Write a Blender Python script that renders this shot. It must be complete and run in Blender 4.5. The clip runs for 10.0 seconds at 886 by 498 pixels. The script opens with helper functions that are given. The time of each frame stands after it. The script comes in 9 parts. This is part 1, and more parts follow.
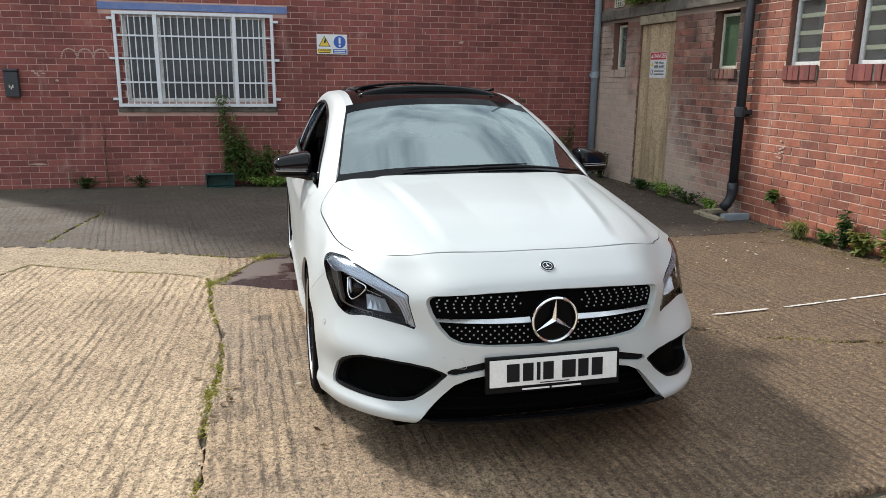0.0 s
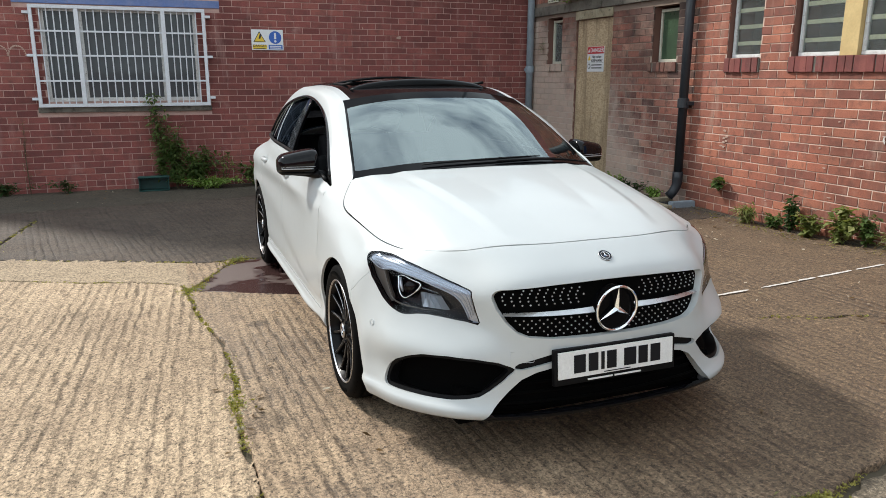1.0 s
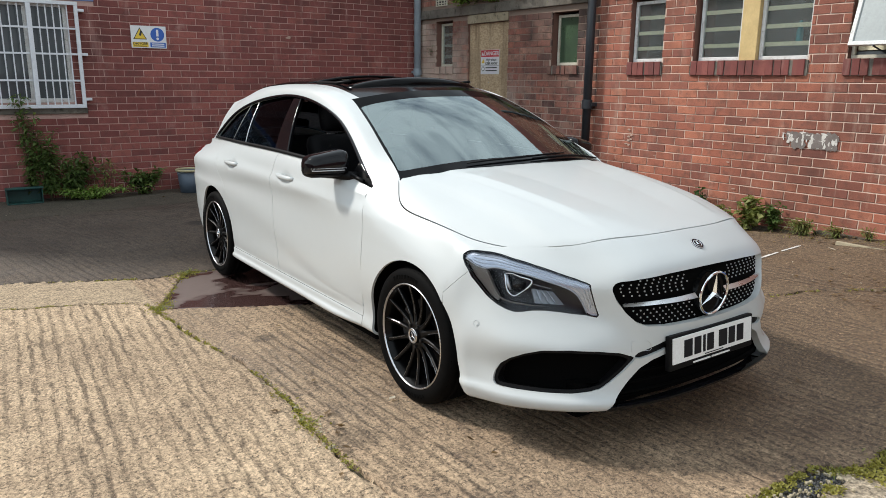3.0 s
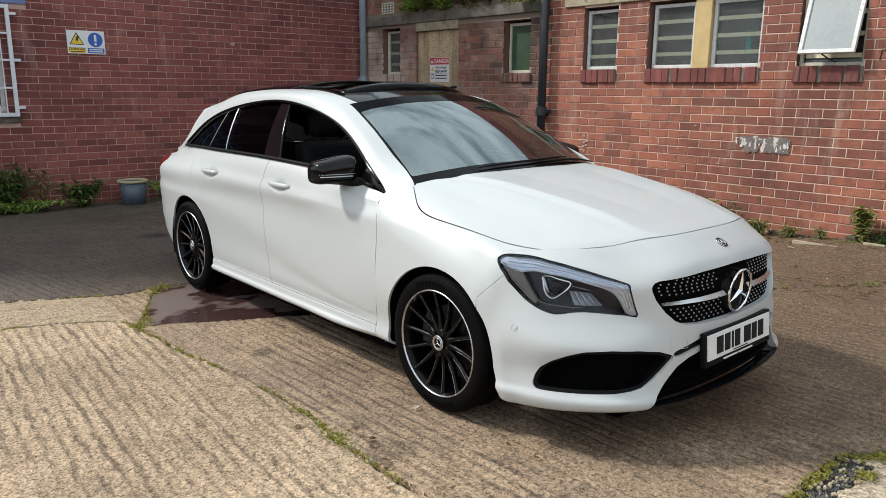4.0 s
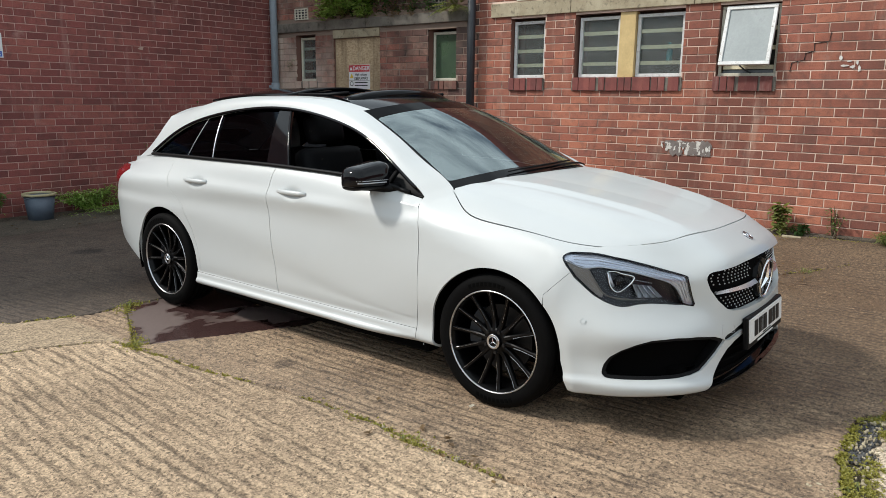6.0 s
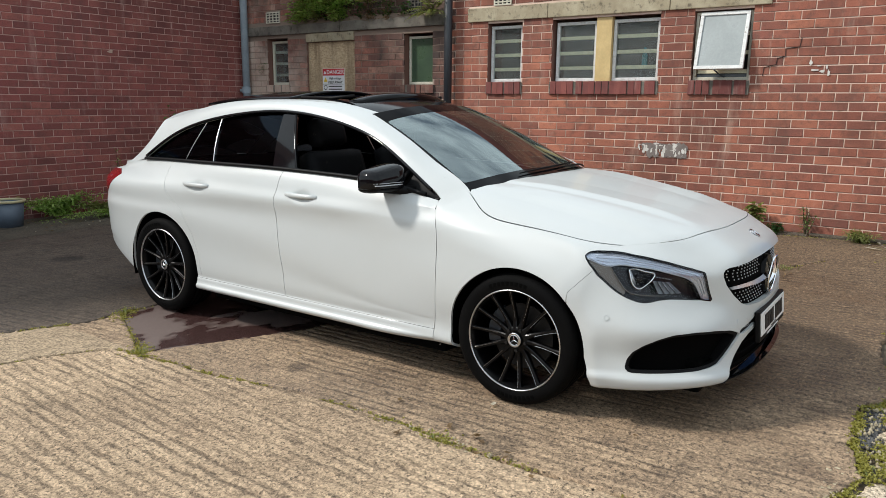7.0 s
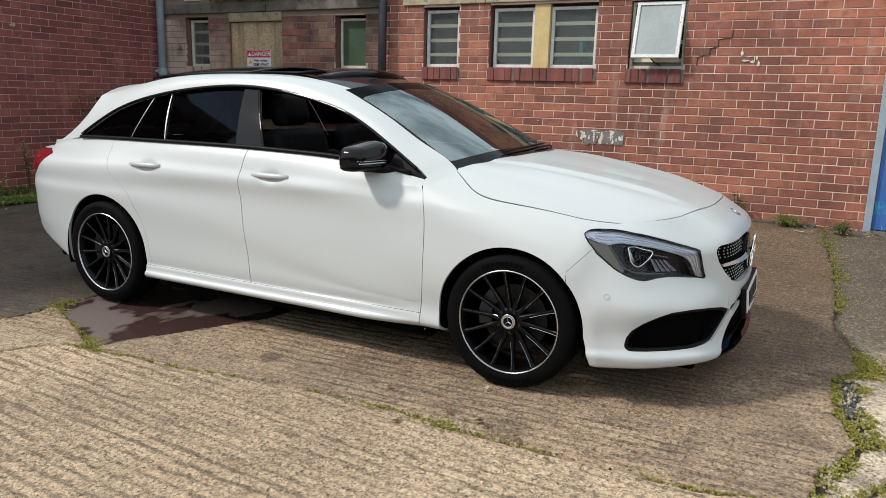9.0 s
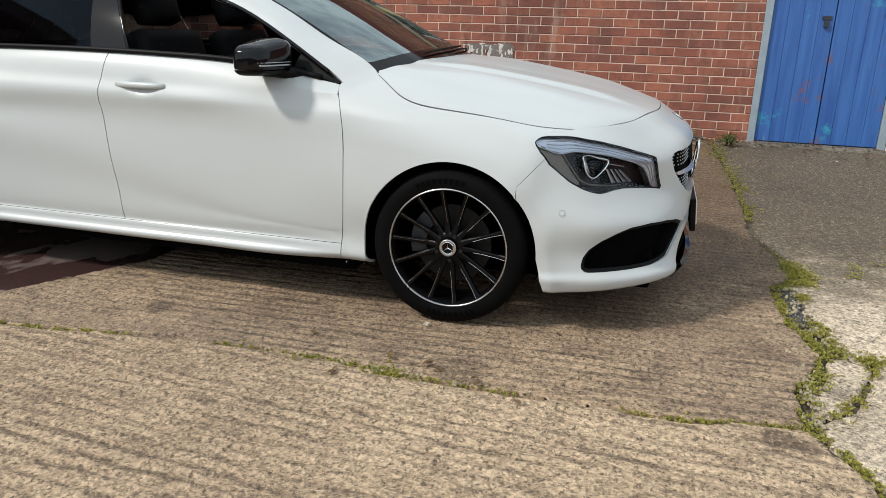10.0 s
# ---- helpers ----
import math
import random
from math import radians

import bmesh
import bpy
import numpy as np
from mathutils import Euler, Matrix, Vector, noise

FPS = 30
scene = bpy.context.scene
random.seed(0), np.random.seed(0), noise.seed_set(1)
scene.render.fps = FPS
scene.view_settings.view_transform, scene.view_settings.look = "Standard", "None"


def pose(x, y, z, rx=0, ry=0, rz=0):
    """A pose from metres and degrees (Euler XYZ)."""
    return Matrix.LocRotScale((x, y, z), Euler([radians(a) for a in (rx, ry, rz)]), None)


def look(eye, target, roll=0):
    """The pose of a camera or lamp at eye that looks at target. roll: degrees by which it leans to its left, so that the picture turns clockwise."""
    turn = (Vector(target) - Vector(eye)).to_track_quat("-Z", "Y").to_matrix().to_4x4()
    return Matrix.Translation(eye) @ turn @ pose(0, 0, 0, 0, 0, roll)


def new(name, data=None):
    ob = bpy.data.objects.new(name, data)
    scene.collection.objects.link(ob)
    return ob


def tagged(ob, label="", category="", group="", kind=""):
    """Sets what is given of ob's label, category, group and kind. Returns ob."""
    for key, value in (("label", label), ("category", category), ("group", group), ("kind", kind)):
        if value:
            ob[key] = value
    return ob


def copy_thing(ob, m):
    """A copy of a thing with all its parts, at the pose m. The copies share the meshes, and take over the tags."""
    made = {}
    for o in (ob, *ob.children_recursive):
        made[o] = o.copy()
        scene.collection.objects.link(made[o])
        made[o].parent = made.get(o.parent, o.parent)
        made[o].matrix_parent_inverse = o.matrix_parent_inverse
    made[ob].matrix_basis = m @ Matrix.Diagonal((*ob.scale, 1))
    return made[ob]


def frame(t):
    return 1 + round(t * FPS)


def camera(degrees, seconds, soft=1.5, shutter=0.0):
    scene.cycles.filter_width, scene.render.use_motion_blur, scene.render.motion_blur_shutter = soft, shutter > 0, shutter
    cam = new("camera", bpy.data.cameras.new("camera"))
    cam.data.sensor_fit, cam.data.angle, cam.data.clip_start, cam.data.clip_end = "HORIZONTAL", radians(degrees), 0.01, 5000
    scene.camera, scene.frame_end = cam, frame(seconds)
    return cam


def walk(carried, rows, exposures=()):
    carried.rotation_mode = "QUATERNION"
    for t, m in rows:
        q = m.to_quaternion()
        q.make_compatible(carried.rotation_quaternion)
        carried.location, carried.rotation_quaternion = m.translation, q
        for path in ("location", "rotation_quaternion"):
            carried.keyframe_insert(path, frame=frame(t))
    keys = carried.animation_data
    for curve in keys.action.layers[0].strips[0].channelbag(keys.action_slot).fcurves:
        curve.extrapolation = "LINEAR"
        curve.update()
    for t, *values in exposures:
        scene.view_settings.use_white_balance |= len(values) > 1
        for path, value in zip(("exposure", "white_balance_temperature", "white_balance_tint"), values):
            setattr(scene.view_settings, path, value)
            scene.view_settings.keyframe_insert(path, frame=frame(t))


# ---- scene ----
cam = camera(62.4, 10.0, soft=0.65)
PATH = [
    (0, (-1.047, -3.394, 1.503), (-0.583, -1.503, 1.044), 0.6),
    (0.5, (-1.332, -3.304, 1.491), (-0.747, -1.449, 1.025), 0.2),
    (1, (-1.592, -3.171, 1.478), (-0.885, -1.359, 1.013), 0.1),
    (1.5, (-1.854, -3.09, 1.488), (-1.033, -1.324, 1.033), 0.1),
    (2, (-2.104, -2.963, 1.47), (-1.176, -1.25, 1.02), 0.0),
    (2.5, (-2.314, -2.764, 1.442), (-1.287, -1.107, 0.995), 0.1),
    (3.8, (-2.821, -2.399, 1.439), (-1.564, -0.907, 0.999), 0.7),
    (4, (-2.861, -2.314, 1.409), (-1.572, -0.846, 0.983), 0.5),
    (4.5, (-2.985, -2.155, 1.409), (-1.618, -0.757, 0.989), 0.7),
    (5, (-3.158, -2.03, 1.411), (-1.722, -0.701, 0.996), 0.8),
    (5.5, (-3.361, -1.902, 1.406), (-1.866, -0.637, 0.998), 0.8),
    (7, (-3.711, -1.567, 1.391), (-2.097, -0.452, 0.999), 0.6),
    (7.5, (-3.893, -1.485, 1.395), (-2.242, -0.423, 1.017), 1.0),
    (8, (-3.99, -1.436, 1.396), (-2.312, -0.411, 1.03), 1.4),
    (8.5, (-3.976, -1.362, 1.373), (-2.275, -0.378, 1.002), 1.5),
    (9, (-3.82, -1.171, 1.308), (-2.076, -0.282, 0.899), 1.6),
    (9.5, (-3.664, -0.969, 1.229), (-1.86, -0.255, 0.745), 1.7),
    (9.7, (-3.604, -0.876, 1.203), (-1.779, -0.246, 0.682), 2.0),
    (10, (-3.516, -0.731, 1.156), (-1.675, -0.212, 0.571), 1.7),
]
walk(cam, [(t, look(eye, target, roll)) for t, eye, target, roll in PATH], [(0.0, 0.26), (2.5, 0.16), (5.0, 0.04), (8.5, 0.01), (10.0, -0.10)])

# ---- light ----
world = bpy.data.worlds.new("sky")
scene.world = world
world.use_nodes = True
wt = world.node_tree
wt.nodes.clear()
SUN_EL, SUN_AZ = 43.0, 320.0   # degrees; azimuth counted from +y towards +x
sky = wt.nodes.new("ShaderNodeTexSky")
sky.sky_type, sky.sun_disc = "NISHITA", False
sky.sun_elevation, sky.sun_rotation = radians(SUN_EL), radians(SUN_AZ)
coord = wt.nodes.new("ShaderNodeTexCoord")
stretch = wt.nodes.new("ShaderNodeMapping")
stretch.inputs["Scale"].default_value = (1.0, 1.5, 2.2)
stretch.inputs["Rotation"].default_value = (0.0, 0.0, 0.6)
cloud = wt.nodes.new("ShaderNodeTexNoise")
cloud.inputs["Scale"].default_value, cloud.inputs["Detail"].default_value = 4.6, 7.0
cloud.inputs["Roughness"].default_value = 0.58
cover = wt.nodes.new("ShaderNodeValToRGB")
cover.color_ramp.elements[0].color = (0.22, 0.22, 0.22, 1)
cover.color_ramp.elements[0].position, cover.color_ramp.elements[1].position = 0.30, 0.57
grey = wt.nodes.new("ShaderNodeMix")
grey.data_type = "RGBA"
grey.inputs[7].default_value = (12.0, 13.5, 14.4, 1)
back = wt.nodes.new("ShaderNodeBackground")
back.inputs["Strength"].default_value = 0.098
wout = wt.nodes.new("ShaderNodeOutputWorld")
wt.links.new(coord.outputs["Generated"], stretch.inputs["Vector"])
wt.links.new(stretch.outputs["Vector"], cloud.inputs["Vector"])
wt.links.new(cloud.outputs["Fac"], cover.inputs["Fac"])
wt.links.new(cover.outputs["Color"], grey.inputs[0])
wt.links.new(sky.outputs["Color"], grey.inputs[6])
wt.links.new(grey.outputs[2], back.inputs["Color"])
wt.links.new(back.outputs["Background"], wout.inputs["Surface"])
sun_data = bpy.data.lights.new("sun", "SUN")
sun_data.energy, sun_data.angle, sun_data.color = 3.6, radians(5.5), (1.0, 0.955, 0.885)
sun = new("sun", sun_data)
sun_way = Vector((math.sin(radians(SUN_AZ)) * math.cos(radians(SUN_EL)), math.cos(radians(SUN_AZ)) * math.cos(radians(SUN_EL)), math.sin(radians(SUN_EL))))
sun.matrix_world = look(sun_way * 40, (0, 0, 0))

# ---- materials ----
def shader(name, base=(0.5, 0.5, 0.5), rough=0.5, metal=0.0, coat=0.0, spec=0.5):
    m = bpy.data.materials.new(name)
    m.use_nodes = True
    b = m.node_tree.nodes["Principled BSDF"]
    b.inputs["Base Color"].default_value = (*base, 1)
    b.inputs["Roughness"].default_value = rough
    b.inputs["Metallic"].default_value = metal
    b.inputs["Coat Weight"].default_value = coat
    b.inputs["Coat Roughness"].default_value = 0.03
    b.inputs["Specular IOR Level"].default_value = spec
    return m


class Nodes:
    """Short hand for wiring one material."""
    def __init__(self, m):
        self.t = m.node_tree
        self.b = self.t.nodes["Principled BSDF"]
        self.co = self.t.nodes.new("ShaderNodeTexCoord").outputs["Object"]

    def put(self, kind, **values):
        n = self.t.nodes.new(kind)
        for key, value in values.items():
            n.inputs[key.replace("_", " ")].default_value = value
        return n

    def link(self, a, b):
        self.t.links.new(a, b)

    def world(self):
        return self.t.nodes.new("ShaderNodeNewGeometry").outputs["Position"]

    def noise(self, scale, detail=4.0, rough=0.6, stretch=None, co=None, offset=None):
        n = self.put("ShaderNodeTexNoise", Scale=scale, Detail=detail, Roughness=rough)
        src = co or self.co
        if stretch or offset:
            mp = self.put("ShaderNodeMapping", Scale=stretch or (1, 1, 1), Location=offset or (0, 0, 0))
            self.link(src, mp.inputs["Vector"])
            src = mp.outputs["Vector"]
        self.link(src, n.inputs["Vector"])
        return n.outputs["Fac"]

    def ramp(self, fac, *stops):
        r = self.t.nodes.new("ShaderNodeValToRGB")
        e = r.color_ramp.elements
        while len(e) < len(stops):
            e.new(0.5)
        for el, (at, c) in zip(e, stops):
            el.position = at
            el.color = (c, c, c, 1) if isinstance(c, (int, float)) else (*c, 1)
        self.link(fac, r.inputs["Fac"])
        return r.outputs["Color"]

    def mix(self, fac, a, b, mode="MIX"):
        n = self.t.nodes.new("ShaderNodeMix")
        n.data_type, n.blend_type = "RGBA", mode
        for slot, v in ((0, fac), (6, a), (7, b)):
            if isinstance(v, (int, float)):
                n.inputs[slot].default_value = v if slot == 0 else (v, v, v, 1)
            elif isinstance(v, tuple):
                n.inputs[slot].default_value = (*v, 1)
            else:
                self.link(v, n.inputs[slot])
        return n.outputs[2]

    def maths(self, op, a, b=0.0, clamp=False):
        n = self.t.nodes.new("ShaderNodeMath")
        n.operation, n.use_clamp = op, clamp
        for slot, v in ((0, a), (1, b)):
            if isinstance(v, (int, float)):
                n.inputs[slot].default_value = v
            else:
                self.link(v, n.inputs[slot])
        return n.outputs[0]

    def bump(self, height, strength=0.3, distance=0.01):
        n = self.put("ShaderNodeBump", Strength=strength, Distance=distance)
        self.link(height, n.inputs["Height"])
        self.link(n.outputs["Normal"], self.b.inputs["Normal"])

    def base(self, c):
        self.link(c, self.b.inputs["Base Color"])

    def rough(self, c):
        self.link(c, self.b.inputs["Roughness"])


def worn(name, c1, c2, rough=0.6, scale=6.0, fine=60.0, bump=0.15, metal=0.0, dirt=(0.05, 0.045, 0.035), dirt_at=0.62, coat=0.0, dist=0.004):
    """Paint, metal or stone with blotches, grain and dirt at two scales."""
    m = shader(name, c1, rough, metal, coat)
    n = Nodes(m)
    w = n.world()
    big, small = n.noise(scale, 5, 0.62, co=w), n.noise(fine, 3, 0.6, co=w)
    c = n.mix(n.ramp(big, (0.35, 0.0), (0.68, 1.0)), c1, c2)
    c = n.mix(n.maths("MULTIPLY", n.ramp(small, (0.3, 0.0), (0.75, 1.0)), 0.35), c, tuple(v * 0.6 for v in c1))
    c = n.mix(n.ramp(n.noise(scale * 2.7, 6, 0.7, co=w, offset=(3, 7, 1)), (dirt_at, 0.0), (dirt_at + 0.14, 0.8)), c, dirt)
    n.base(c)
    n.rough(n.maths("ADD", n.maths("MULTIPLY", big, 0.25), rough - 0.12))
    n.bump(n.mix(0.5, small, big), bump, dist)
    return m


def brick_paint(name, tones, soot, bloom, soot_most=0.55, bloom_most=0.5, drift_most=0.45, smoke=None):
    """Fired brick: a tone of its own for each, dark mottling, lime bloom and a gritty face."""
    m = shader(name, tones[0], 0.85)
    n = Nodes(m)
    w = n.world()
    pick = n.t.nodes.new("ShaderNodeObjectInfo").outputs["Random"]
    isle = n.t.nodes.new("ShaderNodeNewGeometry").outputs["Random Per Island"]
    rnd = n.maths("FRACT", n.maths("ADD", pick, n.maths("MULTIPLY", isle, 3.7)))
    step = 1.0 / (len(tones) - 1)
    c = n.ramp(rnd, *[(i * step, t) for i, t in enumerate(tones)])
    grain, blot = n.noise(150, 4, 0.7, co=w), n.noise(11, 6, 0.68, co=w)
    c = n.mix(n.ramp(grain, (0.34, 0.5), (0.50, 0.0)), c, tuple(v * .45 for v in tones[0]))
    c = n.mix(n.ramp(grain, (0.58, 0.0), (0.75, 0.35)), c, tuple(min(1, v * 1.7 + .03) for v in tones[1]))
    c = n.mix(n.ramp(blot, (0.50, 0.0), (0.74, soot_most)), c, soot)
    c = n.mix(n.ramp(n.noise(3.1, 6, 0.7, co=w, offset=(5, 2, 9)), (0.60, 0.0), (0.80, bloom_most)), c, bloom)
    drift = n.noise(0.55, 5, 0.65, co=w, offset=(1, 4, 2))
    c = n.mix(n.ramp(drift, (0.35, drift_most), (0.52, 0.0)), c, tuple(v * .5 for v in tones[2]))
    # pale runs of lime and dark runs of soot, washed down the face
    runs = n.noise(1.0, 5, 0.68, stretch=(5.0, 5.0, 0.9), co=w, offset=(2, 7, 3))
    c = n.mix(n.ramp(runs, (0.58, 0.0), (0.76, 0.45)), c, bloom)
    c = n.mix(n.ramp(n.noise(1.0, 5, 0.7, stretch=(3.2, 3.2, 0.8), co=w, offset=(9, 1, 4)), (0.54, 0.0), (0.74, 0.55)), c, soot)
    if smoke:   # a ragged paler tone low down and a ragged crust of soot higher up
        sep = n.t.nodes.new("ShaderNodeSeparateXYZ")
        n.link(w, sep.inputs[0])
        rag = n.maths("MULTIPLY", n.maths("SUBTRACT", n.noise(1.5, 6, 0.7, co=w, offset=(4, 4, 1)), 0.5), 3.2)
        up = n.maths("MULTIPLY", n.maths("SUBTRACT", sep.outputs["Z"], smoke[0]), 1 / smoke[1])
        up = n.maths("ADD", up, n.maths("MULTIPLY", n.maths("SUBTRACT", smoke[3], sep.outputs["Y"]), 0.60))   # thicker towards the rain pipe
        c = n.mix(n.maths("MULTIPLY", n.maths("SUBTRACT", rag, n.maths("ADD", up, -0.15), True), 0.68), c, bloom)
        c = n.mix(n.maths("MULTIPLY", n.maths("ADD", n.maths("SUBTRACT", up, 0.35), rag, True), 0.8), c, smoke[2])
    n.base(c)
    n.bump(n.mix(0.4, grain, n.noise(45, 4, 0.6, co=w)), 0.6, 0.004)
    return m


M_BRICK = brick_paint("red_brick", [(0.315, 0.104, 0.067), (0.39, 0.133, 0.081), (0.205, 0.073, 0.053), (0.45, 0.165, 0.098), (0.265, 0.093, 0.067)], (0.10, 0.055, 0.043), (0.50, 0.36, 0.28), 0.8, 0.65, 0.75)
M_BRICK_BACK = brick_paint("wine_brick", [(0.225, 0.063, 0.055), (0.275, 0.080, 0.067), (0.165, 0.048, 0.043), (0.315, 0.101, 0.080), (0.24, 0.066, 0.058)], (0.10, 0.044, 0.04), (0.46, 0.30, 0.26), 0.7, 0.55, 0.7)
M_BRICK_OLD = brick_paint("sooty_brick", [(0.34, 0.120, 0.086), (0.47, 0.25, 0.18), (0.14, 0.070, 0.058), (0.42, 0.160, 0.110), (0.26, 0.105, 0.080)], (0.055, 0.040, 0.034), (0.58, 0.48, 0.40), 0.95, 0.7, 0.6, smoke=(1.45, 1.0, (0.036, 0.029, 0.026), 5.5))
M_MORTAR = worn("mortar", (0.72, 0.55, 0.45), (0.50, 0.365, 0.295), 0.92, 2.2, 90, 0.4, dirt=(0.22, 0.15, 0.12), dirt_at=0.60)
_n = Nodes(M_MORTAR)
_sep = _n.t.nodes.new("ShaderNodeSeparateXYZ")
_n.link(_n.world(), _sep.inputs[0])
_was = _n.b.inputs["Base Color"].links[0].from_socket
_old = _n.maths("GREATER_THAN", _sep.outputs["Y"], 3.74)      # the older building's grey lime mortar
_in = _n.maths("GREATER_THAN", _sep.outputs["X"], 4.136)      # brick brown inside the openings, darker than the wall's face
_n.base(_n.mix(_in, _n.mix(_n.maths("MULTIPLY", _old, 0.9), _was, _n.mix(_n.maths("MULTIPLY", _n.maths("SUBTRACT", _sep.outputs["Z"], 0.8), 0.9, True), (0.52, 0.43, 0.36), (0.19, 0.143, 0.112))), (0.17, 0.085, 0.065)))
M_MORTAR_BACK = worn("dark_mortar", (0.56, 0.37, 0.32), (0.38, 0.24, 0.21), 0.92, 3, 90, 0.4, dirt=(0.16, 0.10, 0.085), dirt_at=0.6)
M_STONE = worn("lintel_stone", (0.44, 0.385, 0.27), (0.28, 0.23, 0.15), 0.9, 5, 70, 0.6, dirt=(0.08, 0.065, 0.045), dirt_at=0.53)
M_STONE_DARK = worn("dark_lintel_stone", (0.20, 0.18, 0.15), (0.09, 0.08, 0.068), 0.9, 4, 70, 0.5, dirt=(0.05, 0.045, 0.035), dirt_at=0.52)
M_CREAM = worn("cream_frame_paint", (0.62, 0.60, 0.50), (0.50, 0.47, 0.37), 0.55, 9, 80, 0.2, dirt=(0.16, 0.12, 0.08), dirt_at=0.64)
M_WHITE = worn("white_frame_paint", (0.70, 0.71, 0.70), (0.54, 0.54, 0.52), 0.5, 12, 80, 0.15, dirt=(0.17, 0.12, 0.085), dirt_at=0.56)
M_YELLOW = worn("yellow_painted_wood", (0.62, 0.46, 0.21), (0.50, 0.36, 0.16), 0.6, 7, 60, 0.25, dirt=(0.13, 0.10, 0.06), dirt_at=0.64)
M_BLUE_LINTEL = worn("faded_blue_paint", (0.10, 0.16, 0.36), (0.18, 0.22, 0.38), 0.7, 6, 60, 0.3, dirt=(0.2, 0.12, 0.1), dirt_at=0.6)
M_PIPE_DARK = worn("black_painted_iron", (0.018, 0.022, 0.028), (0.03, 0.034, 0.04), 0.45, 6, 60, 0.2, dirt=(0.07, 0.05, 0.035), dirt_at=0.66)
M_PIPE_GREY = worn("grey_painted_iron", (0.30, 0.36, 0.41), (0.24, 0.29, 0.33), 0.5, 6, 60, 0.2, dirt=(0.10, 0.08, 0.06), dirt_at=0.66)
# near-black colour that stands for the darkness in rooms, holes and cracks
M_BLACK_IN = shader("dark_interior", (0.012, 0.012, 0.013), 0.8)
M_PLASTER = worn("pale_room_plaster", (0.42, 0.42, 0.38), (0.32, 0.33, 0.3), 0.9, 3, 40, 0.1)
M_ROOF = shader("black_roof_glass", (0.003, 0.003, 0.0035), 0.10, 0.0, 0.0, 0.10)
M_PAINT = shader("white_car_paint", (0.70, 0.72, 0.71), 0.42, 0.0, 0.42)
M_PAINT.node_tree.nodes["Principled BSDF"].inputs["Coat Roughness"].default_value = 0.09
_n = Nodes(M_PAINT)
_w = _n.co
_n.base(_n.mix(_n.ramp(_n.noise(2.2, 5, 0.65), (0.35, 0.0), (0.75, 0.35)), (0.455, 0.478, 0.480), (0.43, 0.45, 0.445)))
_n.rough(_n.maths("ADD", _n.maths("MULTIPLY", _n.noise(14, 4, 0.6), 0.12), 0.36))
M_GLOSS = shader("gloss_black", (0.004, 0.004, 0.005), 0.06, 0.0, 0.10, 0.32)
M_PLASTIC = worn("black_plastic", (0.0035, 0.0035, 0.004), (0.0055, 0.0055, 0.006), 0.5, 8, 200, 0.15, dirt=(0.035, 0.032, 0.028), dirt_at=0.7, dist=0.001)
M_LINER = shader("matt_black_liner", (0.0012, 0.0012, 0.0012), 0.9, spec=0.05)
M_CHROME = shader("chrome", (0.82, 0.83, 0.85), 0.12, 1.0)
M_SILVER = worn("machined_alloy", (0.62, 0.63, 0.65), (0.5, 0.51, 0.53), 0.28, 12, 150, 0.05, metal=1.0, dirt=(0.2, 0.19, 0.17), dirt_at=0.72, dist=0.001)
M_RIM = worn("black_rim_paint", (0.0015, 0.0015, 0.0018), (0.0022, 0.0022, 0.0025), 0.36, 10, 150, 0.03, dirt=(0.007, 0.0065, 0.006), dirt_at=0.75, coat=0.1, dist=0.001)
M_DISC = worn("dark_brake_iron", (0.015, 0.015, 0.016), (0.011, 0.010, 0.0095), 0.5, 12, 150, 0.1, metal=0.5, dirt=(0.05, 0.03, 0.02), dirt_at=0.6, dist=0.001)
M_TYRE = worn("tyre_rubber", (0.0022, 0.0022, 0.0024), (0.0035, 0.0035, 0.0035), 0.7, 12, 180, 0.3, dirt=(0.012, 0.011, 0.009), dirt_at=0.74, dist=0.001)
M_SEAT = worn("black_upholstery", (0.006, 0.006, 0.007), (0.010, 0.010, 0.011), 0.7, 10, 160, 0.2, dist=0.001)
M_RED = shader("tail_lamp_red", (0.16, 0.003, 0.006), 0.12, 0.0, 0.2, 0.3)
M_PLATE = worn("white_plate", (0.78, 0.78, 0.77), (0.72, 0.72, 0.70), 0.35, 14, 120, 0.03, dirt=(0.45, 0.42, 0.36), dirt_at=0.72)
M_INK = shader("black_ink", (0.012, 0.012, 0.014), 0.4)
M_STUD = shader("satin_stud", (0.44, 0.45, 0.47), 0.35, 0.5)
M_BROW = shader("brow_reflector", (0.40, 0.44, 0.52), 0.22, 0.7)
M_LAMP_GREY = shader("lamp_reflector", (0.58, 0.62, 0.68), 0.22, 0.6)
M_LAMP_DARK = shader("smoked_chrome", (0.012, 0.0135, 0.018), 0.24, 0.5)
M_LAMP_SIDE = shader("smoky_reflector", (0.16, 0.145, 0.13), 0.3, 0.5)
M_LAMP_WHITE = shader("light_guide", (0.42, 0.45, 0.50), 0.25, 0.3)


